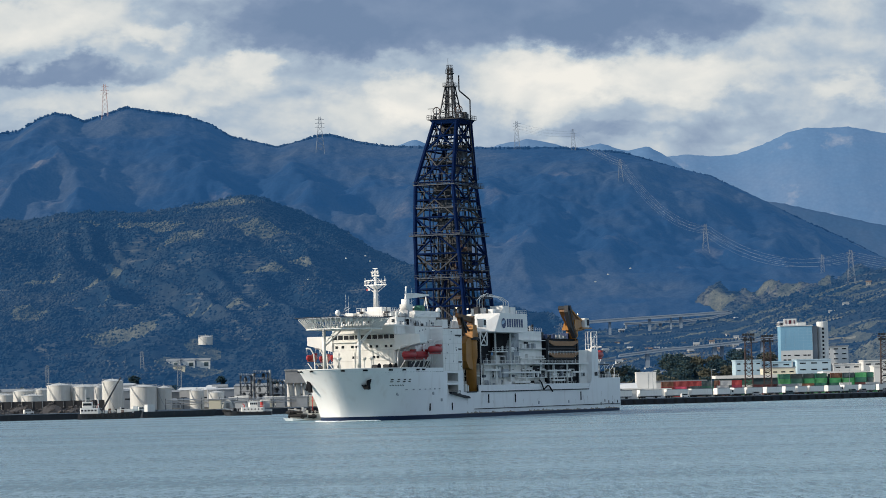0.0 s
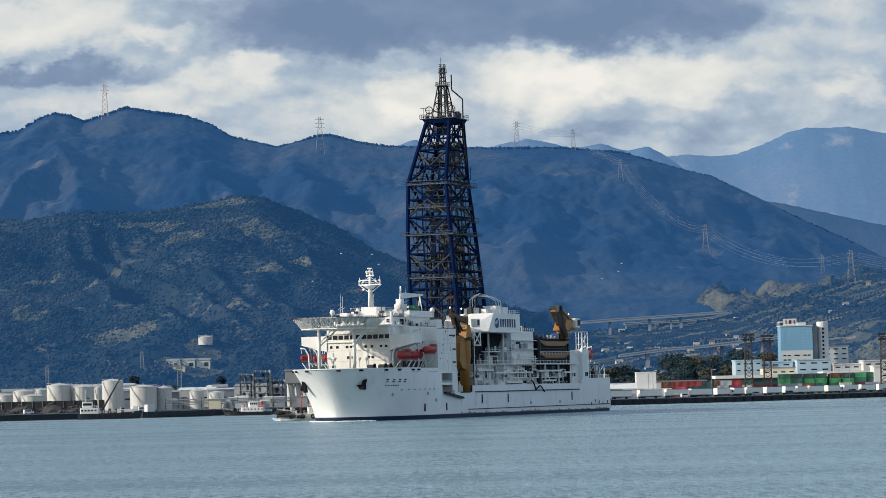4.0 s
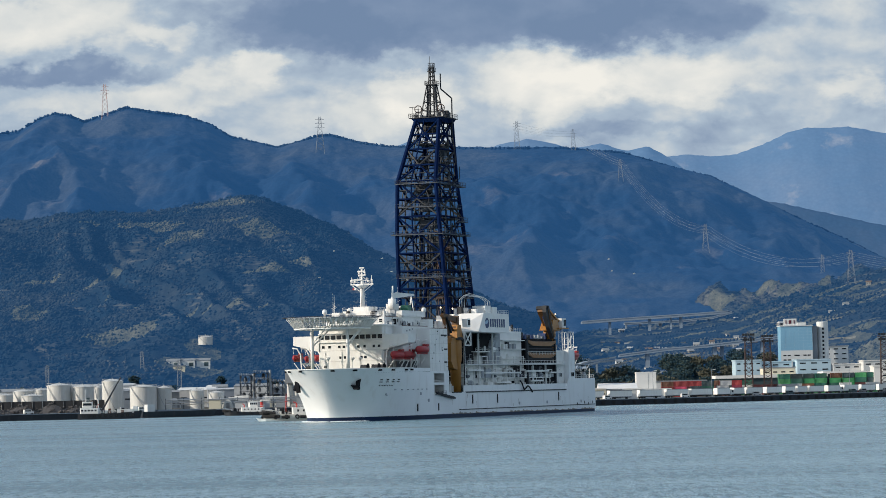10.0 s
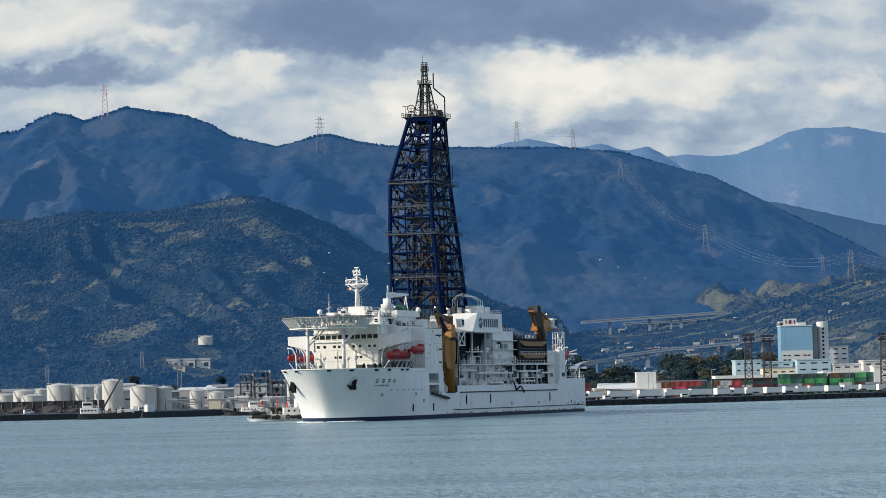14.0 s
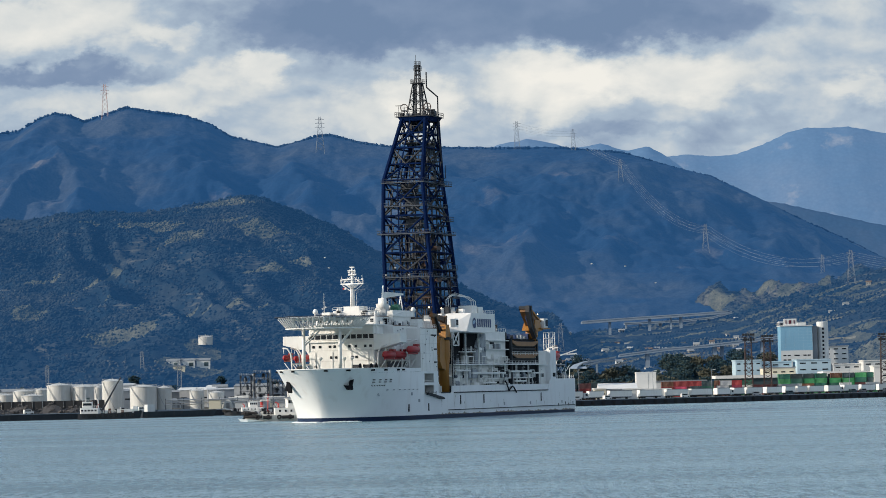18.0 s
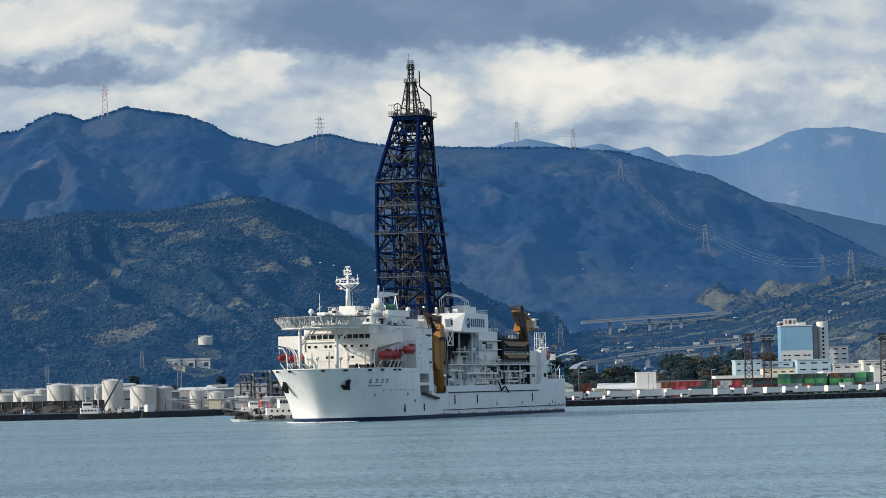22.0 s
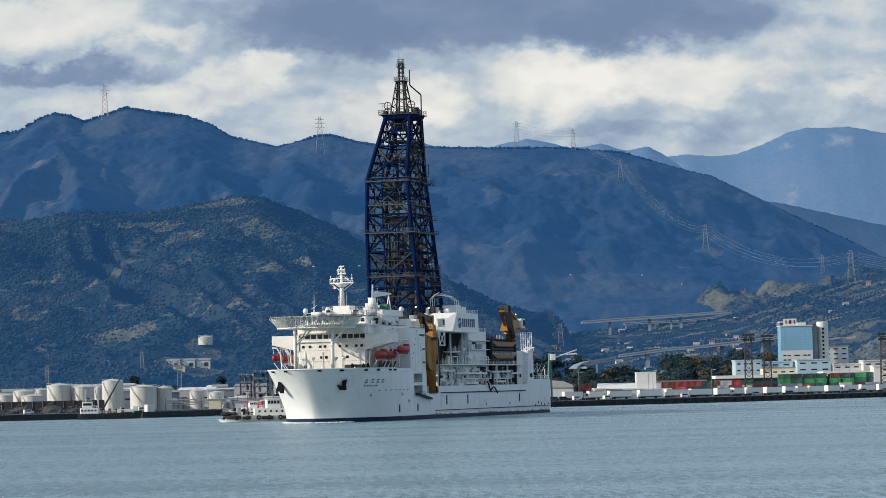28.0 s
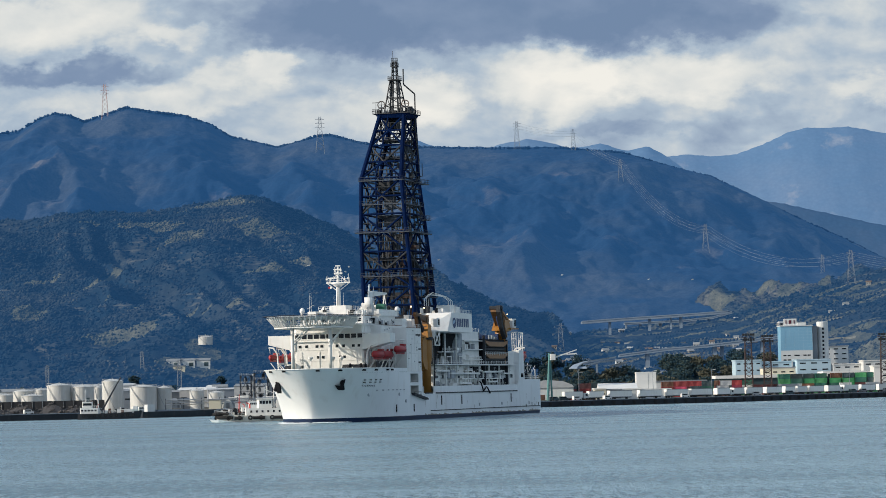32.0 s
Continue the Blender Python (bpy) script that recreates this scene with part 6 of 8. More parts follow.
M_ROOFW = mat("white_roof", (0.70, 0.69, 0.66), 0.5, var=0.08, scale=0.1)
M_ROOFG = mat("grey_roof", (0.22, 0.24, 0.26), 0.7, var=0.2, scale=0.1)
M_ROOFB = mat("brown_roof", (0.13, 0.10, 0.09), 0.8, var=0.2, scale=0.1)
M_SKYB = mat("sky_blue_panel", (0.20, 0.40, 0.55), 0.35, var=0.06, scale=0.05)
M_PBLUE = mat("pale_blue_cladding", (0.42, 0.56, 0.64), 0.5, var=0.06, scale=0.1)
M_CMAROON = mat("container_maroon", (0.13, 0.03, 0.035), 0.6, var=0.2, scale=0.3, each=0.5)
M_CRED = mat("container_red", (0.30, 0.032, 0.034), 0.55, var=0.15, scale=0.3, each=0.55)
M_CPINK = mat("container_magenta", (0.45, 0.05, 0.10), 0.55, var=0.12, scale=0.3, each=0.55)
M_CGREEN = mat("container_green", (0.035, 0.26, 0.09), 0.55, var=0.15, scale=0.3, each=0.55)
M_CLIME = mat("container_bright_green", (0.06, 0.34, 0.12), 0.55, var=0.15, scale=0.3, each=0.4)
M_CTEAL = mat("container_teal", (0.015, 0.12, 0.085), 0.55, var=0.15, scale=0.3, each=0.4)
M_CBAR = mat("sign_maroon", (0.11, 0.012, 0.03), 0.5)
M_CDARK = mat("container_dark", (0.03, 0.06, 0.07), 0.55, var=0.2, scale=0.3, each=0.55)
M_CBROWN = mat("container_brown", (0.20, 0.08, 0.045), 0.6, var=0.2, scale=0.3, each=0.55)
M_CGREY = mat("container_grey", (0.36, 0.37, 0.38), 0.55, var=0.15, scale=0.3, each=0.55)
M_LATT = mat("red_oxide_lattice", (0.05, 0.028, 0.024), 0.6, var=0.2)
M_PYLON = mat("galvanised_pylon", (0.17, 0.205, 0.25), 0.5, 0.0, var=0.1)
M_TEAL = mat("teal_crane", (0.08, 0.22, 0.22), 0.5)
M_SHIPB = mat("dark_hull", (0.015, 0.02, 0.028), 0.5, var=0.3, dirt=(0.12, 0.07, 0.05), dirt_amt=0.4)
M_SCRAP = mat("scrap_metal", (0.075, 0.070, 0.070), 0.7, 0.3, var=0.5, scale=1.5, fine=8, bump=0.4)
M_TRUNK = mat("bark", (0.09, 0.07, 0.055), 0.9, var=0.3, scale=1.5)
M_TYRE = mat("rubber", (0.015, 0.015, 0.016), 0.9, var=0.2)
M_REDM = mat("red_mast", (0.55, 0.05, 0.04), 0.5)
M_TUGH = mat("tug_hull", (0.56, 0.55, 0.51), 0.5, var=0.15, dirt=(0.25, 0.22, 0.18), dirt_amt=0.3)


def leaf_material(name, cols):
    """Foliage whose clumps differ one by one."""
    m = bpy.data.materials.new(name)
    m.use_nodes = True
    n, l = m.node_tree.nodes, m.node_tree.links
    p = n["Principled BSDF"]
    geo, oi, ramp = n.new("ShaderNodeNewGeometry"), n.new("ShaderNodeObjectInfo"), n.new("ShaderNodeValToRGB")
    add = n.new("ShaderNodeMath")
    add.operation = "MULTIPLY_ADD"
    add.inputs[1].default_value = 0.6
    mul = n.new("ShaderNodeMath")
    mul.operation = "MULTIPLY"
    mul.inputs[1].default_value = 0.4
    l.new(oi.outputs["Random"], mul.inputs[0])
    l.new(geo.outputs["Random Per Island"], add.inputs[0])
    l.new(mul.outputs[0], add.inputs[2])
    el = ramp.color_ramp.elements
    el[0].color, el[1].color = (*cols[0], 1), (*cols[-1], 1)
    for k, c in enumerate(cols[1:-1]):
        e = el.new((k + 1) / (len(cols) - 1))
        e.color = (*c, 1)
    tc, no = n.new("ShaderNodeTexCoord"), n.new("ShaderNodeTexNoise")
    no.inputs["Scale"].default_value = 0.9
    l.new(tc.outputs["Object"], no.inputs["Vector"])
    bp = n.new("ShaderNodeBump")
    bp.inputs["Strength"].default_value, bp.inputs["Distance"].default_value = 1.0, 1.5
    l.new(no.outputs[0], bp.inputs["Height"])
    l.new(bp.outputs[0], p.inputs["Normal"])
    l.new(add.outputs[0], ramp.inputs[0])
    l.new(ramp.outputs[0], p.inputs["Base Color"])
    p.inputs["Roughness"].default_value = 0.95
    p.inputs["Specular IOR Level"].default_value = 0.1
    return m


M_LEAF = leaf_material("dark_leaves", [(0.012, 0.036, 0.060), (0.024, 0.054, 0.070), (0.058, 0.078, 0.066)])
M_LEAFB = leaf_material("autumn_leaves", [(0.048, 0.060, 0.058), (0.080, 0.084, 0.064), (0.120, 0.112, 0.078)])
M_WOODS = woods_material("woods_mixed", *HILL_COLOURS, 0.5, 0.016, HAZE_GLOW, 0.42, tuft_shade=0.12, clear=0.56, clumps=(0.7, 1.35))
# ridge treetops carry the haze as bluer base colours and a blue glow
M_CREST = woods_material("hazed_crest_woods", (0.006, 0.026, 0.064), (0.024, 0.040, 0.066), (0.05, 0.055, 0.06), 0.1, 0.006, (0.025, 0.10, 0.25), 0.42, 0.1)


def ground_z(x, y):
    return float(ground_height(np.array([x], float), np.array([y], float))[0])


def put(ob, x, y, z=2.6, turn=0):
    ob.matrix_basis = pose(x, y, z, 0, 0, turn)
    return ob


# ---- quay ----
QX = [-460, -330, -250, -190, -140, -60, 40, 125, 225, 330, 460]
for k, (xa, xb) in enumerate(zip(QX, QX[1:])):
    ya, yb = float(quay_y(xa)), float(quay_y(xb))
    d = Vector((xb - xa, yb - ya, 0)).normalized()
    nrm = Vector((-d.y, d.x, 0)) * 12
    lo = [(xa, ya), (xb, yb), (xb + nrm.x, yb + nrm.y), (xa + nrm.x, ya + nrm.y)]
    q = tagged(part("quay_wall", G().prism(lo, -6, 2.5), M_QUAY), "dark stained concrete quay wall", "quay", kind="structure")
    part("coping", G().prism([(x - 0 * d.x, y - 0.3) for x, y in lo[:2]] + [(lo[1][0] + nrm.x * 0.1, lo[1][1] + nrm.y * 0.1), (lo[0][0] + nrm.x * 0.1, lo[0][1] + nrm.y * 0.1)], 2.5, 2.75), M_CONC, q)
    if xa >= 30:
        n = int((xb - xa) / 5.0)
        for i in range(n):
            f = (i + 0.5) / n
            part("fender", G().box(xa + (xb - xa) * f - 0.7, xa + (xb - xa) * f + 0.7, ya + (yb - ya) * f - 0.9, ya + (yb - ya) * f + 0.3, 0.2, 2.0, 0.2), M_TYRE, q)


# ---- storage tanks ----
def tank(x, y, r, top, base=2.6, name="storage_tank", label="white cylindrical steel storage tank with faint rust streaks"):
    h = top - base
    t = thing(name, label, "tank", "harbour tanks", at=(x, y, base))
    part("shell", G().lathe((0, 0, 0), [(r, 0), (r, h * 0.33), (r * 1.004, h * 0.335), (r, h * 0.34), (r, h * 0.66), (r * 1.004, h * 0.665), (r, h * 0.67), (r, h * 0.97), (r * 1.02, h * 0.972), (r * 1.02, h)], 44), M_TANK, t)
    for k in range(22):
        a = math.pi + math.pi * k / 21
        part("plate_seam", G().box(r * math.cos(a) - 0.03, r * math.cos(a) + 0.03, r * math.sin(a) - 0.04, r * math.sin(a) + 0.04, 0.2, h * 0.96), M_CREASE, t) if k % 3 == 0 else None
    part("roof", G().lathe((0, 0, h), [(r * 1.02, 0), (r * 0.6, h * 0.03 + 0.25), (0.3, h * 0.04 + 0.55)], 28), M_TANK, t)
    g = G().ring((0, 0, h + 1.0), (0, 0, 1), r, 0.07, 20)
    for k in range(20):
        a = 2 * math.pi * k / 20
        g.tube((r * math.cos(a), r * math.sin(a), h), (r * math.cos(a), r * math.sin(a), h + 1.0), 0.05, 4)
    part("rail", g, M_GREY, t)
    st = G()
    for k in range(12):
        a0, a1 = -1.2 - k * 0.11, -1.2 - (k + 1) * 0.11
        st.tube((r * 1.07 * math.cos(a0), r * 1.07 * math.sin(a0), h * k / 12), (r * 1.07 * math.cos(a1), r * 1.07 * math.sin(a1), h * (k + 1) / 12), 0.16, 4)
    part("stair", st, M_GREY, t)
    part("vent", G().tube((0, 0, h), (0, 0, h + 1.6), 0.25, 6), M_GREY, t)
    return t


for row in ((-189.4, 1440, 6.0, 15.4), (-177.8, 1440, 5.2, 14.4), (-172.5, 1460, 2.1, 13.9), (-157.6, 1390, 5.0, 16.6), (-141.1, 1370, 6.2, 13.6), (-131.9, 1375, 3.5, 12.8), (-118.7, 1400, 3.4, 11.1), (-108.6, 1390, 3.7, 10.1),
            (-208.3, 1450, 5.2, 12.9), (-216.0, 1440, 3.9, 11.1), (-197.1, 1400, 5.1, 10.5), (-206.5, 1500, 3.2, 13.4), (-226.0, 1470, 5.0, 12.0), (-164.8, 1440, 3.4, 12.6)):
    tank(*row)
for x, r in ((-75.3, 1.5), (-71.8, 1.6), (-67.9, 1.6)):
    tank(x, 1420, r, 17.6, 2.6, "silo", "tall white cement silo under a conveyor house")
tank(-143.6, 1762, 4.3, 43.6, 38.9, "hillside_tank", "white water tank on the wooded hillside")


# ---- buildings ----
def building(name, label, x0, x1, y, depth, top, wall, roof, base=2.6, rows=0, cols=0, pitch=0.0, win=None, category="building", turn=0, over=0.4, fascia=0.6):
    w, h = x1 - x0, top - base
    b = thing(name, label, category, at=((x0 + x1) / 2, y, base), turn=turn)
    part("wall", G().box(-w / 2, w / 2, 0, depth, -4, h), wall, b)
    if pitch > 0:
        part("roof", G().front([(-over, h - 0.05), (depth + over, h - 0.05), (depth / 2, h + pitch)], -w / 2 - over, w / 2 + over), roof, b)
    else:
        part("roof", G().box(-w / 2 - over, w / 2 + over, -over, depth + over, h - fascia + 0.6, h + 0.6), roof, b)
    for i in range(rows):
        for j in range(cols):
            cw = w / cols
            cx, cz = -w / 2 + cw * (j + 0.5), h * (i + 0.55) / rows
            part("window", G().box(cx - cw * 0.26, cx + cw * 0.26, -0.08, 0.05, cz - 0.35, cz + 0.35), win or M_GLASS, b)
    return b


office = building("office_tower", "office tower with a sky-blue glazed face and cream base", 194.1, 212.3, 1700, 16, 40.8, M_SKYB, M_PALE, rows=0)
part("cream_base", G().box(-9.15, 9.15, -0.12, 0.1, 0, 24.2), M_PALE, office)
for z in (18.4, 21.0):
    for x in (-7, -4.6, -0.7, 0.7, 4.6, 7):
        part("window", G().box(x - 0.9, x + 0.9, -0.2, 0, z, z + 0.7), M_GLASS, office)
for k in range(8):
    part("panel_joint", G().box(-9.1, 9.1, -0.05, 0.05, 24.4 + k * 1.75, 24.44 + k * 1.75), M_PBLUE, office)
for k in range(8):
    part("panel_joint", G().box(-9.1 + k * 2.6, -9.06 + k * 2.6, -0.05, 0.05, 24.3, 38.2), M_PBLUE, office)
part("side_core", G().box(9.1, 12.2, 1.5, 14, -2, 38.2), M_ROOFG, office)
core = part("lift_tower", G().lathe((15.8, 6, -2), [(3.4, 0), (3.4, 42.2), (3.0, 42.6)], 16), M_PALE, office, "pale round lift tower")
for k in range(9):
    part("tower_window", G().box(15.2, 16.3, 2.5, 2.75, 17 + k * 2.35, 18.3 + k * 2.35), M_GLASS, core)
sign = part("roof_sign", G().box(-7.2, 0.3, 0.4, 1.0, 38.8, 42.6), M_ROOFW, office, "white roof sign with dark bars")
for x, w in ((-5.8, 0.3), (-3.5, 0.75), (-1.1, 0.3)):
    part("sign_bar", G().box(x - w, x + w, 0.25, 0.4, 39.7, 41.7), M_CBAR, sign)
part("plant_room", G().box(1.4, 6.2, 5, 9, 38.7, 40.4), M_PALE, office)
building("office_block", "pale office block with ribbon windows", 221.8, 236.3, 1725, 14, 28.7, M_PALE, M_ROOFG, rows=9, cols=3)
building("factory", "pale blue flat-roofed factory", 161.6, 176, 1640, 20, 21.0, M_PBLUE, M_PBLUE, rows=5, cols=4)
building("factory", "pale blue flat-roofed factory", 176, 194, 1650, 20, 20.0, M_PBLUE, M_PBLUE, rows=5, cols=3)
building("factory", "pale blue flat-roofed factory with dark windows", 196, 214.7, 1640, 20, 20.6, M_PBLUE, M_PBLUE, rows=5, cols=3)
building("cream_hall", "cream low hall with dark doors", 174, 192, 1615, 14, 16.4, M_CREAM, M_ROOFG, rows=3, cols=4)
# dark solid walls stand in for the shaded inside of open sheds
building("long_shed", "long white shed roof over containers", 147.7, 206.2, 1600, 22, 12.4, M_CDARK, M_ROOFW, over=1.2, fascia=1.7)
building("long_shed", "long white shed with a stepped roof", 206, 234, 1600, 22, 13.4, M_CDARK, M_ROOFW, over=1.0, fascia=1.3)
building("white_factory", "white factory on the rise", 224, 240, 1700, 20, 18.0, M_PALE, M_ROOFW, rows=3, cols=3, base=8)
building("white_factory", "white factory on the rise", 240, 262, 1690, 24, 19.6, M_PALE, M_ROOFW, rows=3, cols=4, base=8)
building("port_office", "white port office with dark ribbon windows", 227.1, 246, 1560, 14, 15.8, M_ROOFW, M_ROOFW, rows=4, cols=1)
hall = building("curved_hall", "grey hall with a low curved roof", 38, 64, 1480, 24, 8.6, M_PALE, M_ROOFG)
part("vault", G().side([(-13.2, 6.0), (13.2, 6.0), (12.4, 7.4), (8, 9.2), (0, 10.0), (-8, 9.2), (-12.4, 7.4)], -0.5, 24.5), M_CGREY, hall)
building("ferry_warehouse", "white warehouse with a folded roof", 70.4, 75.8, 1396, 16, 7.4, M_CREAM, M_ROOFW, rows=1, cols=2)
building("ferry_warehouse", "grey shed beside the white warehouse", 75.9, 83.2, 1400, 16, 6.9, M_CGREY, M_ROOFG)
building("ferry_warehouse", "white shed with a low pitched roof", 83.3, 92.9, 1402, 16, 7.0, M_PALE, M_ROOFW)
building("folded_roof_hall", "hall under a broad white pitched roof", 74, 92, 1420, 18, 7.6, M_ROOFW, M_ROOFW, pitch=2.6)
tall = building("white_block", "tall blank white block", 93.2, 102.9, 1440, 10, 14.8, M_ROOFW, M_ROOFW, over=0.1)
part("annex", G().box(-3, 12, -4, 0, 0, 4.6), M_PALE, tall)
part("block_joint", G().box(0.9, 1.05, -0.05, 0, 0, 12), M_CGREY, tall)
building("transit_shed", "low pale transit shed", 110, 138, 1560, 20, 10.4, M_PALE, M_ROOFG)
building("transit_shed", "long low pale roof behind the tanks", -205, -165, 1550, 20, 15.0, M_CGREY, M_CGREY, pitch=1.2)
building("transit_shed", "long grey roof behind the tanks", -240, -206, 1530, 20, 13.4, M_PALE, M_ROOFG, pitch=1.0)
for k in range(3):
    px0 = -164.6 + 8.7 * k
    plant = building("hill_plant", "small white shed with a grey roof on the hillside", px0, px0 + 8.0, 1733 + 2 * k, 6, 29.4, M_PALE, M_ROOFG, base=26.0, pitch=1.3, over=0.3)
    part("shed_door", G().box(0.6, 3.0, -0.1, 0.05, 0, 2.2), M_CDARK, plant)
    part("white_gable", G().box(-3.7, -1.4, -0.08, 0.05, 0, 2.5), M_ROOFW, plant)
hill_shed = building("hill_plant", "low cream shed below the hillside sheds", -159.8, -153.0, 1725, 5, 26.0, M_CREAM, M_ROOFG, base=23.4, over=0.2)
part("shed_window", G().box(-2, 2, -0.08, 0.05, 1.4, 2.0), M_CDARK, hill_shed)
building("silo_house", "conveyor house on top of the silos", -77.5, -64.5, 1416, 8, 19.8, M_CGREY, M_CGREY, base=17.7)
hut = thing("arched_hut", "white half-round hut beside the tanks", "hut", at=(-101.5, 1366, 2.6))
part("vault", G().side([(2.2 * math.cos(math.pi * k / 10), 4.2 * math.sin(math.pi * k / 10)) for k in range(11)], 0, 9), M_TANK, hut)
part("door", G().box(-0.8, 0.8, -0.08, 0.05, 0, 2.6), M_CGREY, hut)

rng = random.Random(11)
# town houses on the plain and the lower slopes
house_kinds = []
for wall, roof in ((M_CGREY, M_ROOFG), (M_PALE, M_ROOFG), (M_CGREY, M_ROOFB), (M_CGREY, M_CGREY)):
    wm = G().box(-3, 3, -2.6, 2.6, -3, 3.4).mesh("wall", wall)
    rm = G().front([(-3.1, 3.3), (3.1, 3.3), (0, 4.9)], -3.4, 3.4).mesh("roof", roof)
    dm = G().box(-0.5, 0.5, -2.68, -2.5, 1.4, 2.4).mesh("window", M_GLASS)
    house_kinds.append((wm, rm, dm))
for k in range(78):
    if k < 28:
        x, y = rng.uniform(-240, -62), rng.uniform(1470, 1640)
    elif k < 66:
        y = rng.uniform(1800, 2200)
        x = rng.uniform(0.036, 0.105) * y
    else:
        x, y = rng.uniform(130, 330), rng.uniform(2050, 2260)
    wm, rm, dm = rng.choice(house_kinds)
    hs = thing("house", "small pale house with a pitched roof", "house", "town houses")
    hs.matrix_basis = pose(x, y, ground_z(x, y) + 0.2, 0, 0, rng.uniform(-30, 30)) @ Matrix.Scale(1.0 if k < 28 else rng.uniform(0.45, 0.75), 4)
    part("wall", None, None, hs, data=wm)
    part("roof", None, None, hs, data=rm)
    for dx in (-1.5, 1.4):
        part("window", None, None, hs, data=dm).location = (dx, 0, 0)


# low warehouses in a strip behind the tanks
for k in range(34):
    x, y, w = -262 + k * 6.1 + rng.uniform(-3, 3), rng.uniform(1490, 1640), rng.uniform(7, 20)
    building("warehouse", "low warehouse with a pale pitched roof behind the tanks", x - w / 2, x + w / 2, y, 14, rng.uniform(9.5, 13.5), rng.choice((M_CGREY, M_GREY, M_CONC, M_GREY)), rng.choice((M_CGREY, M_ROOFG, M_CGREY, M_PALE)), rows=1, cols=max(2, int(w / 5)), pitch=rng.uniform(0.8, 1.6), turn=rng.uniform(-12, 12))

# farm terraces: low retaining walls along the slope
for k in range(26):
    y = rng.uniform(1880, 2210)
    x0 = rng.uniform(0.045, 0.125) * y
    run = [(x, y + 5 * math.sin(x / 17 + k)) for x in np.arange(x0, x0 + rng.uniform(14, 46), 4.0)]
    g = G()
    for (xa, ya), (xb, yb) in zip(run, run[1:]):
        za, zb = ground_z(xa, ya), ground_z(xb, yb)
        g.add([(xa, ya, za - 1), (xb, yb, zb - 1), (xb, yb, zb + 1.5), (xa, ya, za + 1.5), (xa, ya + 0.8, za - 1), (xb, yb + 0.8, zb - 1), (xb, yb + 0.8, zb + 1.5), (xa, ya + 0.8, za + 1.5)],
              [(0, 1, 2, 3), (7, 6, 5, 4), (3, 2, 6, 7), (0, 3, 7, 4), (1, 5, 6, 2)])
    tagged(part("terrace_wall", g, M_STONE), "grey stone retaining wall of a farm terrace", "retaining wall", "farm terraces")


# ---- refinery frames ----
def frame_tower(x, y, w, d, top, seed, levels=4):
    r = random.Random(seed)
    t = thing("process_tower", "dark steel process frame with columns and pipes", "refinery tower", at=(x, y, 2.6))
    h = top - 2.6
    for sx in (-1, 1):
        for sy in (-1, 1):
            part("post", G().box(sx * w / 2 - 0.2, sx * w / 2 + 0.2, sy * d / 2 - 0.2, sy * d / 2 + 0.2, 0, h), M_GALV, t)
    for k in range(levels):
        z = h * (k + 1) / levels - 0.4
        fl = part("floor", G().box(-w / 2 - 0.5, w / 2 + 0.5, -d / 2 - 0.5, d / 2 + 0.5, z, z + 0.3), M_GALV, t)
        part("rail", rails(G(), [(-w / 2 - 0.5, -d / 2 - 0.5, z + 0.3), (w / 2 + 0.5, -d / 2 - 0.5, z + 0.3)], 1.1, 1.2, 0.06), M_GREY, fl)
        part("vessel", G().lathe((r.uniform(-w / 4, w / 4), 0, z - h / levels + 0.8), [(0.3, 0), (r.uniform(0.6, 1.2), 0.5), (r.uniform(0.6, 1.2), h / levels * 0.6), (0.3, h / levels * 0.75)], 10), r.choice((M_GREY, M_GALV, M_TANK)), t)
    for sx in (-1, 1):
        part("cross_brace", G().tube((-w / 2 * sx, -d / 2, 0), (w / 2 * sx, -d / 2, h * 0.5), 0.12).tube((-w / 2 * sx, -d / 2, h * 0.5), (w / 2 * sx, -d / 2, h), 0.12), M_GALV, t)
    part("column", G().tube((w / 2 + 1.2, 0, 0), (w / 2 + 1.2, 0, h + r.uniform(0, 2.5)), 0.6, 10), M_GREY, t)
    return t


frame_tower(-98, 1440, 5.2, 5, 18.2, 1)
frame_tower(-90.5, 1440, 6.4, 6, 19.4, 2, 5)
frame_tower(-83, 1450, 5.0, 5, 15.0, 3)
frame_tower(-60, 1430, 6.0, 5, 16.0, 4)
for k in range(16):
    x, y = rng.uniform(-128, -62), rng.uniform(1345, 1420)
    building("harbour_shed", "small grey harbour shed", x - rng.uniform(1.5, 4), x + rng.uniform(1.5, 4), y, 6, rng.uniform(4.4, 8.0), rng.choice((M_PALE, M_CGREY, M_GREY, M_CREAM)), rng.choice((M_ROOFG, M_ROOFW)), over=0.2)
pipes = thing("pipe_rack", "grey pipe rack along the tank farm", "pipe rack", at=(0, 0, 2.6))
for k in range(4):
    part("pipe", G().tube((-130, 1362, 2.4 + k * 0.7), (-64, 1375, 2.4 + k * 0.7), 0.22, 6), M_GREY, pipes)
for k in range(9):
    part("rack_post", G().box(-130 + k * 8.2 - 0.2, -130 + k * 8.2 + 0.2, 1362 + k * 1.62, 1362.4 + k * 1.62, 0, 5.2), M_GALV, pipes)

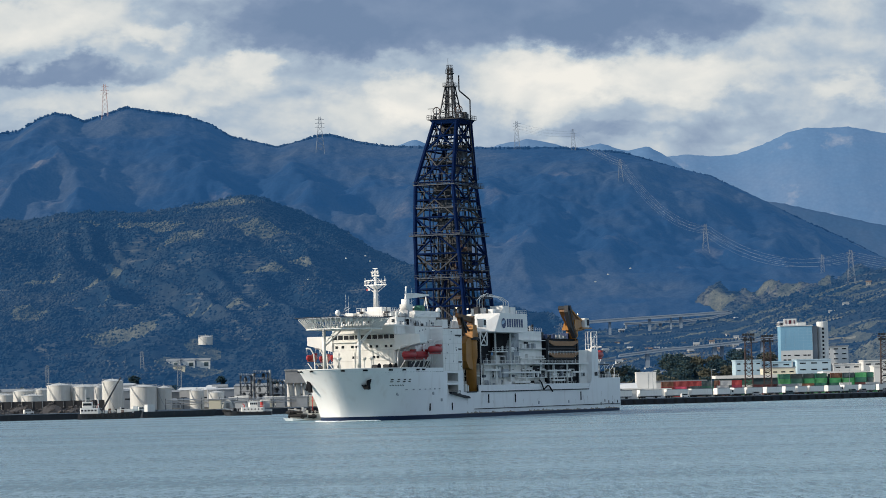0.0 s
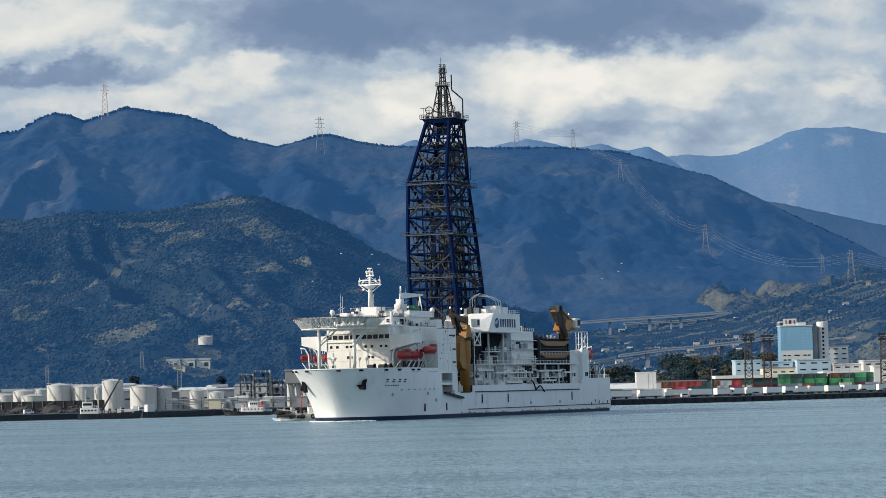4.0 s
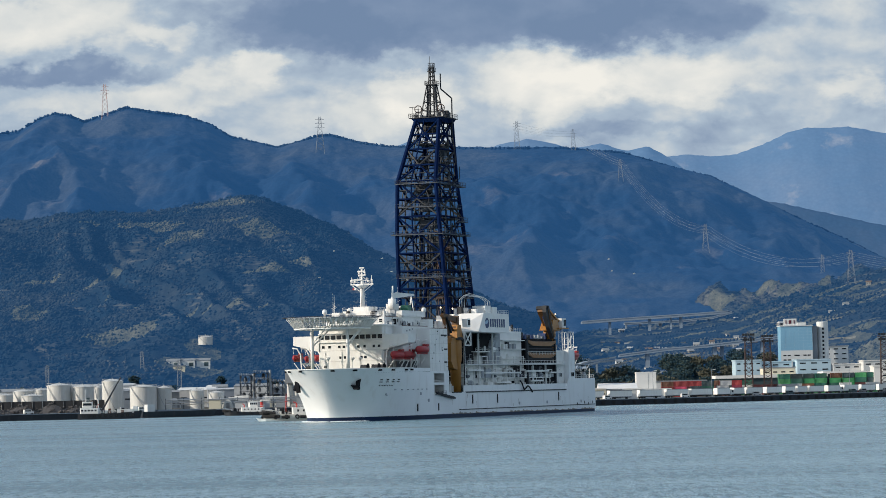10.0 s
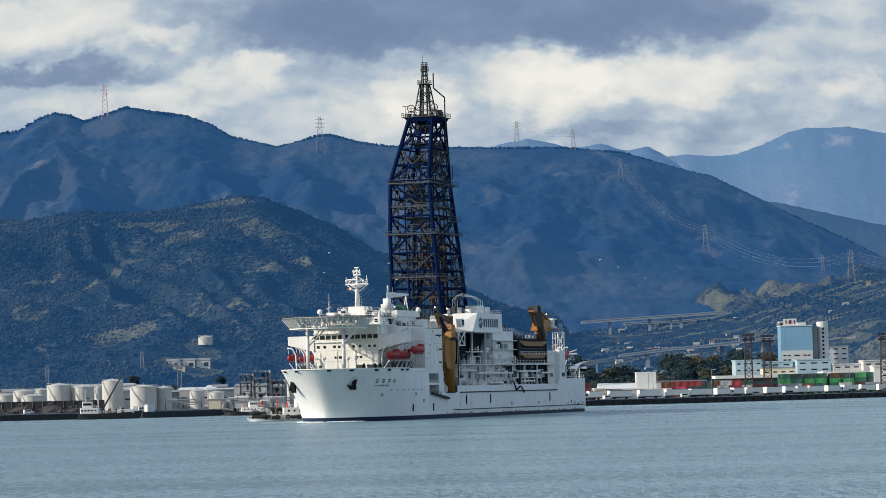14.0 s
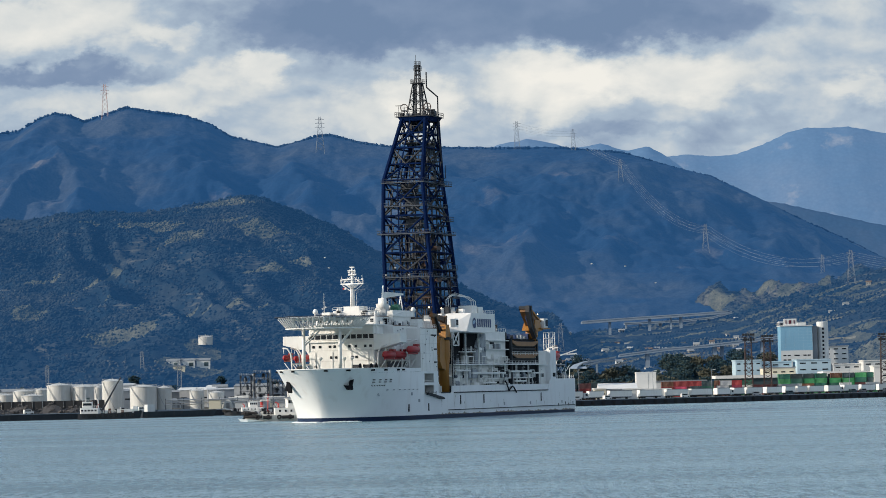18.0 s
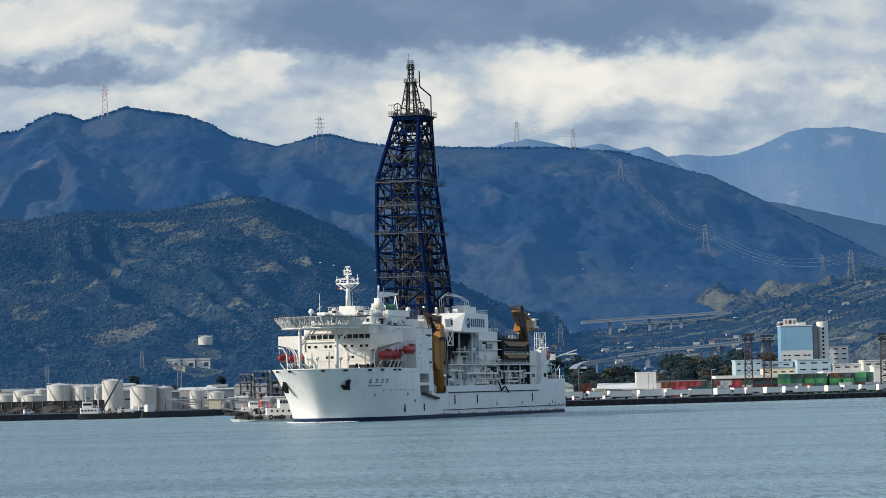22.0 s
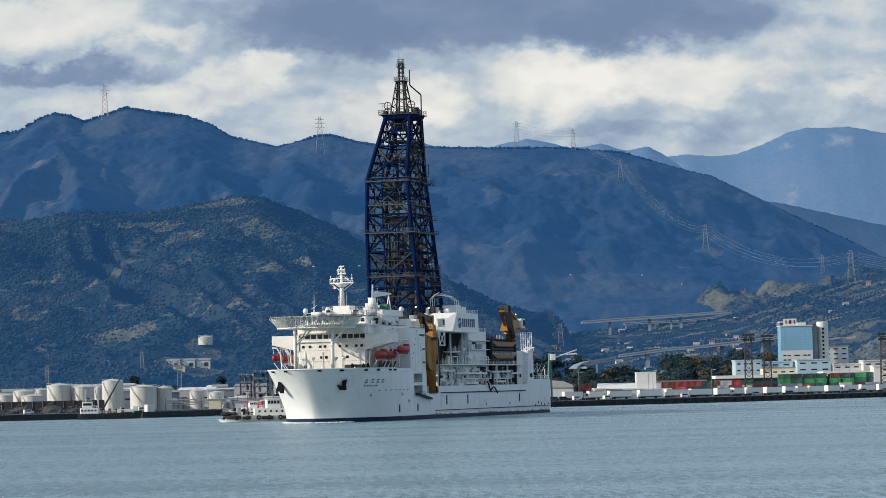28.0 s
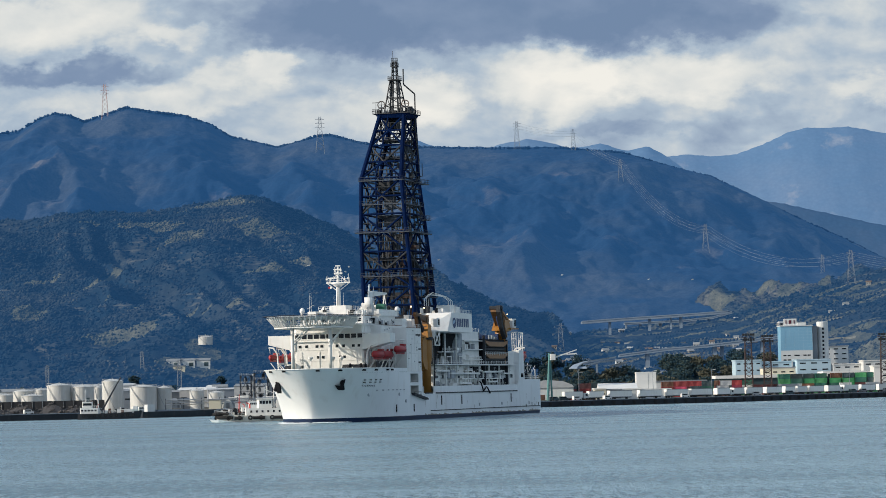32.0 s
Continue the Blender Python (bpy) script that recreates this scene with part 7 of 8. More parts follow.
# ---- scrap yard ----
bund = thing("yard_wall", "dark rusty sheet-pile wall of the scrap yard", "wall", at=(0, 1306, 2.6))
for k in range(24):
    x = -262 + k * 4.6
    part("sheet_panel", G().front([(0, 0), (0.3, 0), (0.3, 5.4), (0, 5.4)], x, x + 4.4), M_BUND, bund)
    part("sheet_rib", G().box(x, x + 0.35, -0.2, 0, 0, 5.5), M_BUND, bund)
for cx, cy, w, h in ((-200, 1284, 13, 4.2), (-186, 1288, 9, 4.8), (-173, 1290, 10, 5.2), (-220, 1284, 12, 3.6), (-163, 1288, 6, 3.6)):
    g = G()
    for k in range(170):
        a, f = rng.uniform(0, 6.28), rng.random() ** 0.6
        x, y = w * f * math.cos(a), 5 * f * math.sin(a)
        z = h * (1 - f) * rng.uniform(0.6, 1.0)
        s = rng.uniform(0.25, 0.9)
        p = Vector((x, y, z))
        q = p + Vector((rng.uniform(-1, 1), rng.uniform(-1, 1), rng.uniform(-0.4, 0.8))) * s * 1.6
        g.tube(p, q, s * 0.5, 5, s * 0.35)
    g.prism([(w * math.cos(k * 0.524), 5 * math.sin(k * 0.524)) for k in range(12)], 0, h * 0.7, [(w * 0.2 * math.cos(k * 0.524), math.sin(k * 0.524)) for k in range(12)])
    put(tagged(part("scrap_heap", g, M_SCRAP), "jagged heap of brown and grey scrap metal", "scrap heap", kind="stuff"), cx, cy, 2.5)


# ---- containers, trucks ----
def container_meshes(m, length=12.2):
    """Corrugated body, base and roof frames and the frame of one end, shared by all of a kind."""
    h, n = length / 2, int(length / 0.6)
    w = (length - 0.3) / n
    wavy = []
    for k in range(n):
        x = -h + 0.15 + k * w
        wavy += [(x + w * 0.05, 0.09), (x + w * 0.25, 0.0), (x + w * 0.6, 0.0), (x + w * 0.8, 0.09)]
    body = G().prism([*wavy, (h - 0.05, 2.38), (-h + 0.05, 2.38)], 0.1, 2.5)
    return (body.mesh("body", m), G().box(-h, h, -0.01, 2.45, 0, 0.17).mesh("base_frame", m),
            G().box(-h, h, -0.01, 2.45, 2.43, 2.6).mesh("roof_frame", m), G().box(-0.1, 0.1, -0.03, 2.47, 0.16, 2.44).mesh("end_frame", m))


BOX_PAINTS = {"red": M_CRED, "magenta": M_CPINK, "green": M_CGREEN, "dark": M_CDARK, "brown": M_CBROWN, "grey": M_CGREY, "white": M_PALE, "lime": M_CLIME, "teal": M_CTEAL, "maroon": M_CMAROON}
BOX = {(k, small): container_meshes(m, 6.1 if small else 12.2) for k, m in BOX_PAINTS.items() for small in (False, True)}


def container(col, x, y, z, small=False):
    c = thing("shipping_container", f"{'short' if small else 'long'} {col} ribbed steel shipping container in the yard", "container", "stacked containers", at=(x, y, z))
    body, base, roof, end = BOX[col, small]
    for name, data in (("body", body), ("base_frame", base), ("roof_frame", roof)):
        part(name, None, None, c, data=data)
    for s in (-1, 1):
        part("end_frame", None, None, c, data=end).location.x = s * (2.95 if small else 6.0)
    return c


def stack(x0, x1, y, high, cols, seed, base=2.6):
    """A row of stacks; long and short boxes in mixed heights."""
    r = random.Random(seed)
    x, below = x0, []
    while x < x1:
        small = r.random() < 0.86
        w = 6.1 if small else 12.2
        tall = max(1, high - r.choice((0, 0, 0, 1)))
        beside, below = below, []
        for k in range(tall):
            near = [c for c in (*beside[k:k + 1], *below[-1:])]
            below.append(r.choice([c for c in cols if c not in near] or cols))
            container(below[-1], x + w / 2 + r.uniform(-0.08, 0.08), y + r.uniform(-0.15, 0.15), base + 2.6 * k, small)
        x += w + r.choice((0.35, 0.5, 0.9, 1.4))


greens = ("green", "lime", "green", "teal", "teal", "dark", "lime", "teal", "maroon")
stack(176.8, 228, 1562, 4, greens, 1)
stack(176.8, 215, 1566, 4, ("green", "teal", "dark", "brown", "lime"), 7)
stack(141.7, 154, 1530, 3, ("red", "magenta"), 2)
stack(155, 177, 1545, 3, ("red", "grey", "maroon", "brown", "white", "dark", "maroon", "teal"), 3)
stack(182, 226, 1556, 2, ("teal", "brown", "lime", "red", "white", "dark", "green"), 12)
stack(128, 142, 1522, 3, ("red", "maroon", "grey", "brown", "dark", "maroon"), 13)
stack(109, 115, 1490, 3, ("red", "maroon", "brown"), 4)
stack(115.5, 123, 1486, 2, ("magenta", "red"), 14)
stack(123.5, 130, 1490, 3, ("red", "maroon", "dark"), 16)
stack(116, 130, 1502, 3, ("red", "maroon", "magenta", "dark"), 15)
stack(130.5, 141, 1500, 3, ("maroon", "teal", "red", "dark", "grey"), 6)
stack(60, 92, 1490, 3, ("brown", "dark", "maroon", "brown", "grey", "red", "maroon", "dark"), 6)
stack(58, 71, 1392, 1, ("red", "red", "brown"), 8)
for k in range(14):
    container(rng.choice(("red", "brown", "maroon", "white", "green")), 46 + k * 13.2 + rng.uniform(-2, 2), 1472 + k * 6.5, 2.6, True)


def trailer_truck(cols, length=12.0, tractor=True):
    t = thing("trailer_truck" if tractor else "box_trailer", "white box trailer truck parked along the quay" if tractor else "white box trailer standing without its tractor", "truck" if tractor else "trailer", "trailers on the quay")
    part("box_body", G().box(-length / 2, length / 2, -1.25, 1.25, 1.05, 4.1, 0.06), cols, t)
    part("chassis", G().box(-length / 2, length / 2 + (3.4 if tractor else 0), -0.5, 0.5, 0.75, 1.1), M_STEEL, t)
    if tractor:
        cab = part("cab", G().side([(length / 2 + 0.6, 0.8), (length / 2 + 3.0, 0.8), (length / 2 + 3.0, 2.0), (length / 2 + 2.7, 3.3), (length / 2 + 0.6, 3.3)], -1.2, 1.2), M_PALE, t)
        part("cab_window", G().box(length / 2 + 1.5, length / 2 + 2.6, -1.24, -1.19, 2.0, 2.9), M_GLASS, cab)
    else:
        part("landing_leg", G().box(length / 2 - 2.6, length / 2 - 2.3, -0.9, 0.9, 0, 0.9), M_STEEL, t)
    part("door_rail", G().box(-length / 2 - 0.03, length / 2 + 0.03, -1.29, -1.24, 3.9, 4.12).box(-length / 2 - 0.03, length / 2 + 0.03, -1.29, -1.24, 1.1, 1.3), M_CGREY, t)
    for x in (-length / 2 + 1.4, -length / 2 + 2.7, *((length / 2 - 0.5, length / 2 + 2.1) if tractor else ())):
        for s in (-1, 1):
            part("wheel", G().tube((x, s * 1.2 - 0.18, 0.52), (x, s * 1.2 + 0.18, 0.52), 0.52, 12), M_TYRE, t)
    return t


M_TRAILER = mat("trailer_white", (0.84, 0.82, 0.77), 0.5, var=0.06, scale=0.2, dirt=(0.5, 0.46, 0.4), dirt_amt=0.3, each=0.12)
first = trailer_truck(M_TRAILER, 10.0)
second = trailer_truck(M_TRAILER, 8.2, False)
third = trailer_truck(M_TRAILER, 12.4, False)
kinds = (first, second, third)
long_of = (14.0, 9.2, 13.0)
placed = 0
x = 52.0
while x < 246:
    k = placed if placed < 3 else rng.choice((0, 1, 2, 2, 2, 2, 2, 2))
    slant = math.atan2(float(quay_y(x + 11)) - float(quay_y(x + 1)), 10)
    turn, step = math.degrees(slant), (long_of[k] + rng.choice((0.8, 1.2, 2.0, 3.6))) * math.cos(slant) / 2
    x += step
    y = float(quay_y(x)) + 14 + rng.uniform(-0.2, 0.2)
    if placed < 3:
        put(kinds[k], x, y, 2.62, turn)
    elif not 66 < x < 95:
        copy_thing(kinds[k], pose(x, y, 2.62, 0, 0, turn))
    placed += 1
    x += step


def small_car(m):
    c = thing("parked_van", "small parked van by the quay", "van", "parked vans")
    part("body", G().side([(-2.1, 0.35), (2.1, 0.35), (2.1, 1.1), (1.5, 1.3), (0.9, 2.0), (-2.0, 2.0), (-2.1, 1.6)], -0.85, 0.85), m, c)
    part("side_window", G().box(-1.7, 0.9, -0.89, -0.84, 1.25, 1.75), M_GLASS, c)
    for x in (-1.3, 1.3):
        for s in (-1, 1):
            part("wheel", G().tube((x, s * 0.8 - 0.12, 0.33), (x, s * 0.8 + 0.12, 0.33), 0.33, 10), M_TYRE, c)
    return c


for i, m in enumerate((M_ROOFW, M_CGREY, M_CDARK)):
    van = small_car(m)
    for k in range(5):
        x = rng.uniform(-185, -130) if k < 2 and i < 2 else rng.uniform(45, 240)
        ps = pose(x, float(quay_y(x)) + rng.uniform(6, 11), 2.62, 0, 0, rng.uniform(0, 40))
        if k == 0:
            van.matrix_basis = ps
        else:
            copy_thing(van, ps)


# ---- floodlight masts ----
def light_mast(x, y, h):
    t = thing("floodlight_mast", "tall reddish lattice floodlight mast in the container yard", "light mast", "floodlight masts", at=(x, y, 2.6))
    w = 2.1
    for sx in (-1, 1):
        for sy in (-1, 1):
            part("leg", G().tube((sx * w, sy * 0.8, 0), (sx * w * 0.75, sy * 0.6, h), 0.30, 5), M_LATT, t)
    n = 14
    for k in range(n):
        z0, z1 = h * k / n, h * (k + 1) / n
        f0, f1 = w * (1 - 0.25 * k / n), w * (1 - 0.25 * (k + 1) / n)
        part("lattice_bar", G().tube((-f0, -0.8, z0), (f1, -0.8, z1), 0.15, 4).tube((f0, -0.8, z0), (-f1, -0.8, z1), 0.15, 4), M_LATT, t)
        if k % 3 == 0:
            part("cross_bar", G().tube((-f0, -0.8, z0), (f0, -0.8, z0), 0.12, 4), M_LATT, t)
    head = part("lamp_platform", G().box(-3.2, 3.2, -1.4, 1.4, h, h + 0.3), M_LATT, t)
    part("platform_rail", rails(G(), [(-3.2, -1.4, h + 0.3), (3.2, -1.4, h + 0.3)], 1.2, 1.1, 0.07), M_LATT, head)
    for i in range(5):
        for j in range(2):
            part("floodlight", G().box(-3.0 + i * 1.3, -1.9 + i * 1.3, -1.9, -1.2, h - 1.8 + j * 2.6, h - 0.6 + j * 2.6), M_STEEL, head)
    part("lightning_rod", G().tube((0, 0, h), (0, 0, h + 3.4), 0.08, 4), M_LATT, t)


light_mast(158.6, 1540, 30.0)
light_mast(168.5, 1540, 29.0)
light_mast(228.2, 1530, 28.5)
for x in (127.5, 62, 205, 98):
    lp = thing("yard_lamp", "slim grey yard lamp post", "lamp post", "yard lamps", at=(x, float(quay_y(x)) + 20, 2.6))
    part("post", G().tube((0, 0, 0), (0, 0, 13), 0.16, 6, 0.1), M_PYLON, lp)
    part("lamp_arm", G().tube((0, 0, 13), (1.2, -0.4, 13.2), 0.09, 5), M_PYLON, lp)
    part("lamp_head", G().box(0.8, 1.9, -0.7, -0.1, 13.0, 13.25), M_PALE, lp)

crane = thing("harbour_crane", "tall teal harbour crane with a pale luffing jib", "crane", at=(49.8, 1420, 2.6))
part("mast", G().tube((-0.9, -0.6, 0), (0.4, 0, 22.8), 0.7, 8, 0.5).tube((1.2, 0.6, 0), (0.7, 0, 22.8), 0.5, 8, 0.4), M_TEAL, crane)
for k in range(8):
    part("ladder_rung", G().tube((-0.8 + k * 0.15, -0.6, 2.4 * k + 2), (1.2 - k * 0.06, 0.5, 2.4 * k + 3), 0.12, 5), M_TEAL, crane)
part("cab", G().box(0.6, 3.4, -1.2, 1.4, 19.4, 22.4, 0.3), M_PALE, crane)
part("jib", G().side([(2.6, 21.0), (13.6, 24.4), (13.7, 24.0), (3, 20.3)], -0.4, 0.4), M_PALE, crane)
part("jib_stay", G().tube((0.5, 0, 23.4), (10, 0, 23.6), 0.07, 4), M_PYLON, crane)


# ---- viaducts ----
def viaduct(name, label, pts, width, thick, piers, rail=None):
    v = thing(name, label, "bridge")
    for (x0, y0, z0), (x1, y1, z1) in zip(pts, pts[1:]):
        d = Vector((x1 - x0, y1 - y0, 0)).normalized()
        n = Vector((-d.y, d.x, 0)) * width / 2
        vs = []
        for x, y, z in ((x0, y0, z0), (x1, y1, z1)):
            vs += [(x - n.x, y - n.y, z - thick), (x + n.x, y + n.y, z - thick), (x + n.x, y + n.y, z), (x - n.x, y - n.y, z)]
        part("deck_span", G().add(vs, [(0, 1, 2, 3), (7, 6, 5, 4), (0, 4, 5, 1), (1, 5, 6, 2), (2, 6, 7, 3), (3, 7, 4, 0)]), M_ROADC, v)
        part("parapet", G().add([(a - n.x * 1.02, b - n.y * 1.02 - 0.2, c) for a, b, c in ((x0, y0, z0), (x1, y1, z1), (x1, y1, z1 + 0.7), (x0, y0, z0 + 0.7))] + [(a - n.x * 1.02, b - n.y * 1.02, c) for a, b, c in ((x0, y0, z0), (x1, y1, z1), (x1, y1, z1 + 0.7), (x0, y0, z0 + 0.7))],
                               [(0, 1, 2, 3), (7, 6, 5, 4), (3, 2, 6, 7), (0, 4, 5, 1)]), rail or M_ROADC, v)
    for x, y, z, w in piers:
        zb = ground_z(x, y) - 4
        part("pier", G().box(x - w / 2, x + w / 2, y - 2, y + 2, zb, z), M_ROADC, v)
    return v


viaduct("expressway_bridge", "long pale concrete expressway bridge on tall piers", [(104, 2240, 57.6), (126, 2240, 58.8), (157, 2240, 60.2), (180, 2240, 61.2), (216, 2240, 63.0)], 9, 1.7,
        [(125.8, 2240, 58.4, 1.9), (156, 2240, 59.4, 2.0), (172.4, 2240, 59.8, 1.4), (180, 2240, 60.2, 2.2)])
viaduct("expressway_bridge", "second pale expressway bridge behind the first", [(138, 2262, 56.2), (180, 2262, 57.0), (206, 2262, 59.2), (221, 2262, 63.0)], 8, 1.2,
        [(139.5, 2262, 55.4, 1.4), (150.5, 2262, 55.4, 1.6), (166, 2262, 55.6, 1.7), (203, 2262, 58, 1.7)])
viaduct("road_viaduct", "low grey road viaduct on white piers", [(112, 1900, 28.2), (121.5, 1900, 29.2), (143, 1900, 31.6), (168.7, 1900, 33.2), (193, 1900, 35.6), (230, 1900, 39)], 8, 1.3, [(130.5, 1900, 29.4, 2.6), (174, 1900, 32.8, 2.5), (179, 1904, 33.0, 2.2), (205, 1900, 36, 2.5)])
viaduct("ramp", "straight pale ramp over the plain", [(44, 1880, 27.0), (66, 1876, 28.4), (84, 1870, 29.4)], 3, 0.4, [(52, 1878, 26, 0.9), (70, 1874, 27, 0.9)], M_CGREY)

viaduct("ramp", "curved pale expressway ramp on the plain", [(73.6, 1700, 19.6), (76.8, 1710, 21.6), (83.0, 1730, 23.4), (96, 1770, 25.2), (102, 1800, 26)], 5, 0.6, [(77, 1711, 20.6, 1.0), (90, 1752, 24.0, 1.0)], M_CGREY)
viaduct("ramp", "curved pale expressway ramp on the plain", [(79, 1700, 19.6), (82, 1712, 21.3), (88.7, 1735, 22.9), (99, 1770, 23.8)], 5, 0.6, [(83, 1715, 21.0, 1.0)], M_CGREY)


# ---- transmission pylons and their wires ----
def pylon(x, y, zb, zt, w=0.16, m=M_PYLON, arms=3, label="grey steel lattice transmission pylon on the hillside"):
    h = zt - zb
    t = thing("pylon", label, "pylon", "transmission pylons", at=(x, y, zb))
    b, c = h * w, h * 0.025 + 0.25
    foot = min(-4, ground_z(x, y) - zb - 1) if y < 2400 else -4
    r = 0.05 + h * 0.0036

    def hw(z):
        return float(np.interp(z, [0, h * 0.62, h], [b, h * 0.05 + 0.3, c]))
    for sx in (-1, 1):
        for sy in (-1, 1):
            part("leg", G().sweep([(sx * hw(z), sy * hw(z), z) for z in (foot, h * 0.62, h)], r, 5), m, t)
    n = 8
    zs = [h * (1 - (1 - k / n) ** 1.3) for k in range(n + 1)]
    for z0, z1 in zip(zs, zs[1:]):
        for s in (-1, 1):
            part("brace", G().tube((-hw(z0), s * hw(z0), z0), (hw(z1), s * hw(z1), z1), r * 0.6, 4).tube((hw(z0), s * hw(z0), z0), (-hw(z1), s * hw(z1), z1), r * 0.6, 4), m, t)
    for k in range(arms):
        z = h * (0.70 + 0.11 * k)
        a = h * 0.085
        part("crossarm", G().tube((-a - hw(z), 0, z), (a + hw(z), 0, z), r * 0.9, 4).tube((-a - hw(z), 0, z), (0, 0, z + h * 0.04), r * 0.6, 4).tube((a + hw(z), 0, z), (0, 0, z + h * 0.04), r * 0.6, 4), m, t)
    return [(x + s * (h * 0.085 + hw(h * 0.7)), y, zb + h * (0.70 + 0.11 * k)) for s in (-1, 1) for k in range(arms)]


M_PRW = mat("red_white_pylon", (0.42, 0.27, 0.25), 0.5, var=0.4, scale=0.12)
p1 = pylon(-375.2, 3282.4, 322.0, 358.5, 0.10, M_PRW, label="red and white lattice pylon on the ridge")
p2 = pylon(-132.3, 3219, 271.4, 310.6, 0.13)
p3 = pylon(85.6, 3287.8, 274.3, 306.8, 0.12)
p4 = pylon(148.7, 3283.1, 269.9, 296.0, 0.12)
p5 = pylon(188.0, 3077, 225.3, 245.5, 0.14)
p6 = pylon(263.2, 2941, 138.9, 167.8, 0.13)
p7 = pylon(371.0, 2874, 112.2, 131.8, 0.10)
p8 = pylon(314.9, 2269.4, 80.5, 109.2, 0.13)
pylon(78.7, 2001.2, 31.7, 52.0, 0.13)
pylon(-229.3, 1692, 16.6, 28.2, 0.06)
pylon(-177.7, 1722, 25.3, 35.5, 0.12)
pylon(-152.4, 1682, 12.9, 29.2, 0.07)
ends = [(430 + s * 3, 2150, 92 + 4 * k) for s in (-1, 1) for k in range(3)]
for a, b, sag in ((p3, p4, 3), (p4, p5, 4), (p5, p6, 16), (p6, p8, 16), (p8, ends, 8)):
    for s, (q0, q1) in enumerate(zip(a, b)):
        pts = []
        for k in range(13):
            f = k / 12
            pts.append((q0[0] + (q1[0] - q0[0]) * f, q0[1] + (q1[1] - q0[1]) * f, q0[2] + (q1[2] - q0[2]) * f - sag * 4 * f * (1 - f)))
        tagged(part("power_line", G().sweep(pts, 0.06, 4), M_PYLON), "pale power line sagging between pylons", "power line", "power lines")


# ---- trees and woods ----
PHI = (1 + 5 ** 0.5) / 2
ICO_V = np.array([(-1, PHI, 0), (1, PHI, 0), (-1, -PHI, 0), (1, -PHI, 0), (0, -1, PHI), (0, 1, PHI), (0, -1, -PHI), (0, 1, -PHI), (PHI, 0, -1), (PHI, 0, 1), (-PHI, 0, -1), (-PHI, 0, 1)]) / 1.902
ICO_F = [(0, 11, 5), (0, 5, 1), (0, 1, 7), (0, 7, 10), (0, 10, 11), (1, 5, 9), (5, 11, 4), (11, 10, 2), (10, 7, 6), (7, 1, 8), (3, 9, 4), (3, 4, 2), (3, 2, 6), (3, 6, 8), (3, 8, 9), (4, 9, 5), (2, 4, 11), (6, 2, 10), (8, 6, 7), (9, 8, 1)]


def lumps(spots, seed):
    """Many small uneven clumps: (x, y, z, radius, stretch)."""
    r = np.random.RandomState(seed)
    n = len(spots)
    sp = np.array(spots, float)
    v = ICO_V[None] * (1 + r.uniform(-0.32, 0.32, (n, 12, 1)))
    a = r.uniform(0, 6.28, n)
    ca, sa = np.cos(a)[:, None], np.sin(a)[:, None]
    x = v[..., 0] * ca - v[..., 1] * sa
    y = v[..., 0] * sa + v[..., 1] * ca
    co = np.stack([x * sp[:, 3:4] + sp[:, 0:1], y * sp[:, 3:4] + sp[:, 1:2], v[..., 2] * sp[:, 3:4] * sp[:, 4:5] + sp[:, 2:3]], -1).reshape(-1, 3)
    f = (np.array(ICO_F)[None] + 12 * np.arange(n)[:, None, None]).reshape(-1, 3)
    return co, f


def crowns(spots, seed):
    """Small pointed treetops, too many to count: (x, y, z, radius, height)."""
    r = np.random.RandomState(seed)
    sp = np.asarray(spots, float)
    n = len(sp)
    v = np.array([(1, 0, 0.3), (0, 1, 0.3), (-1, 0, 0.3), (0, -1, 0.3), (0.1, 0, 1.0), (-0.1, 0.1, -0.5)])[None] * (1 + r.uniform(-0.4, 0.4, (n, 6, 1)))
    a = r.uniform(0, 6.28, n)
    ca, sa = np.cos(a)[:, None], np.sin(a)[:, None]
    co = np.stack([(v[..., 0] * ca - v[..., 1] * sa) * sp[:, 3:4] + sp[:, 0:1], (v[..., 0] * sa + v[..., 1] * ca) * sp[:, 3:4] + sp[:, 1:2], v[..., 2] * sp[:, 4:5] + sp[:, 2:3]], -1).reshape(-1, 3)
    f = (np.array([(0, 1, 4), (1, 2, 4), (2, 3, 4), (3, 0, 4), (1, 0, 5), (2, 1, 5), (3, 2, 5), (0, 3, 5)])[None] + 6 * np.arange(n)[:, None, None]).reshape(-1, 3)
    return co, f


def raw_mesh(name, co, f, m):
    me = bpy.data.meshes.new(name)
    me.vertices.add(len(co))
    me.vertices.foreach_set("co", co.astype(np.float32).ravel())
    me.loops.add(f.size)
    me.loops.foreach_set("vertex_index", f.astype(np.int32).ravel())
    me.polygons.add(len(f))
    me.polygons.foreach_set("loop_start", np.arange(0, f.size, 3, dtype=np.int32))
    me.update(calc_edges=True)
    me.materials.append(m)
    return me


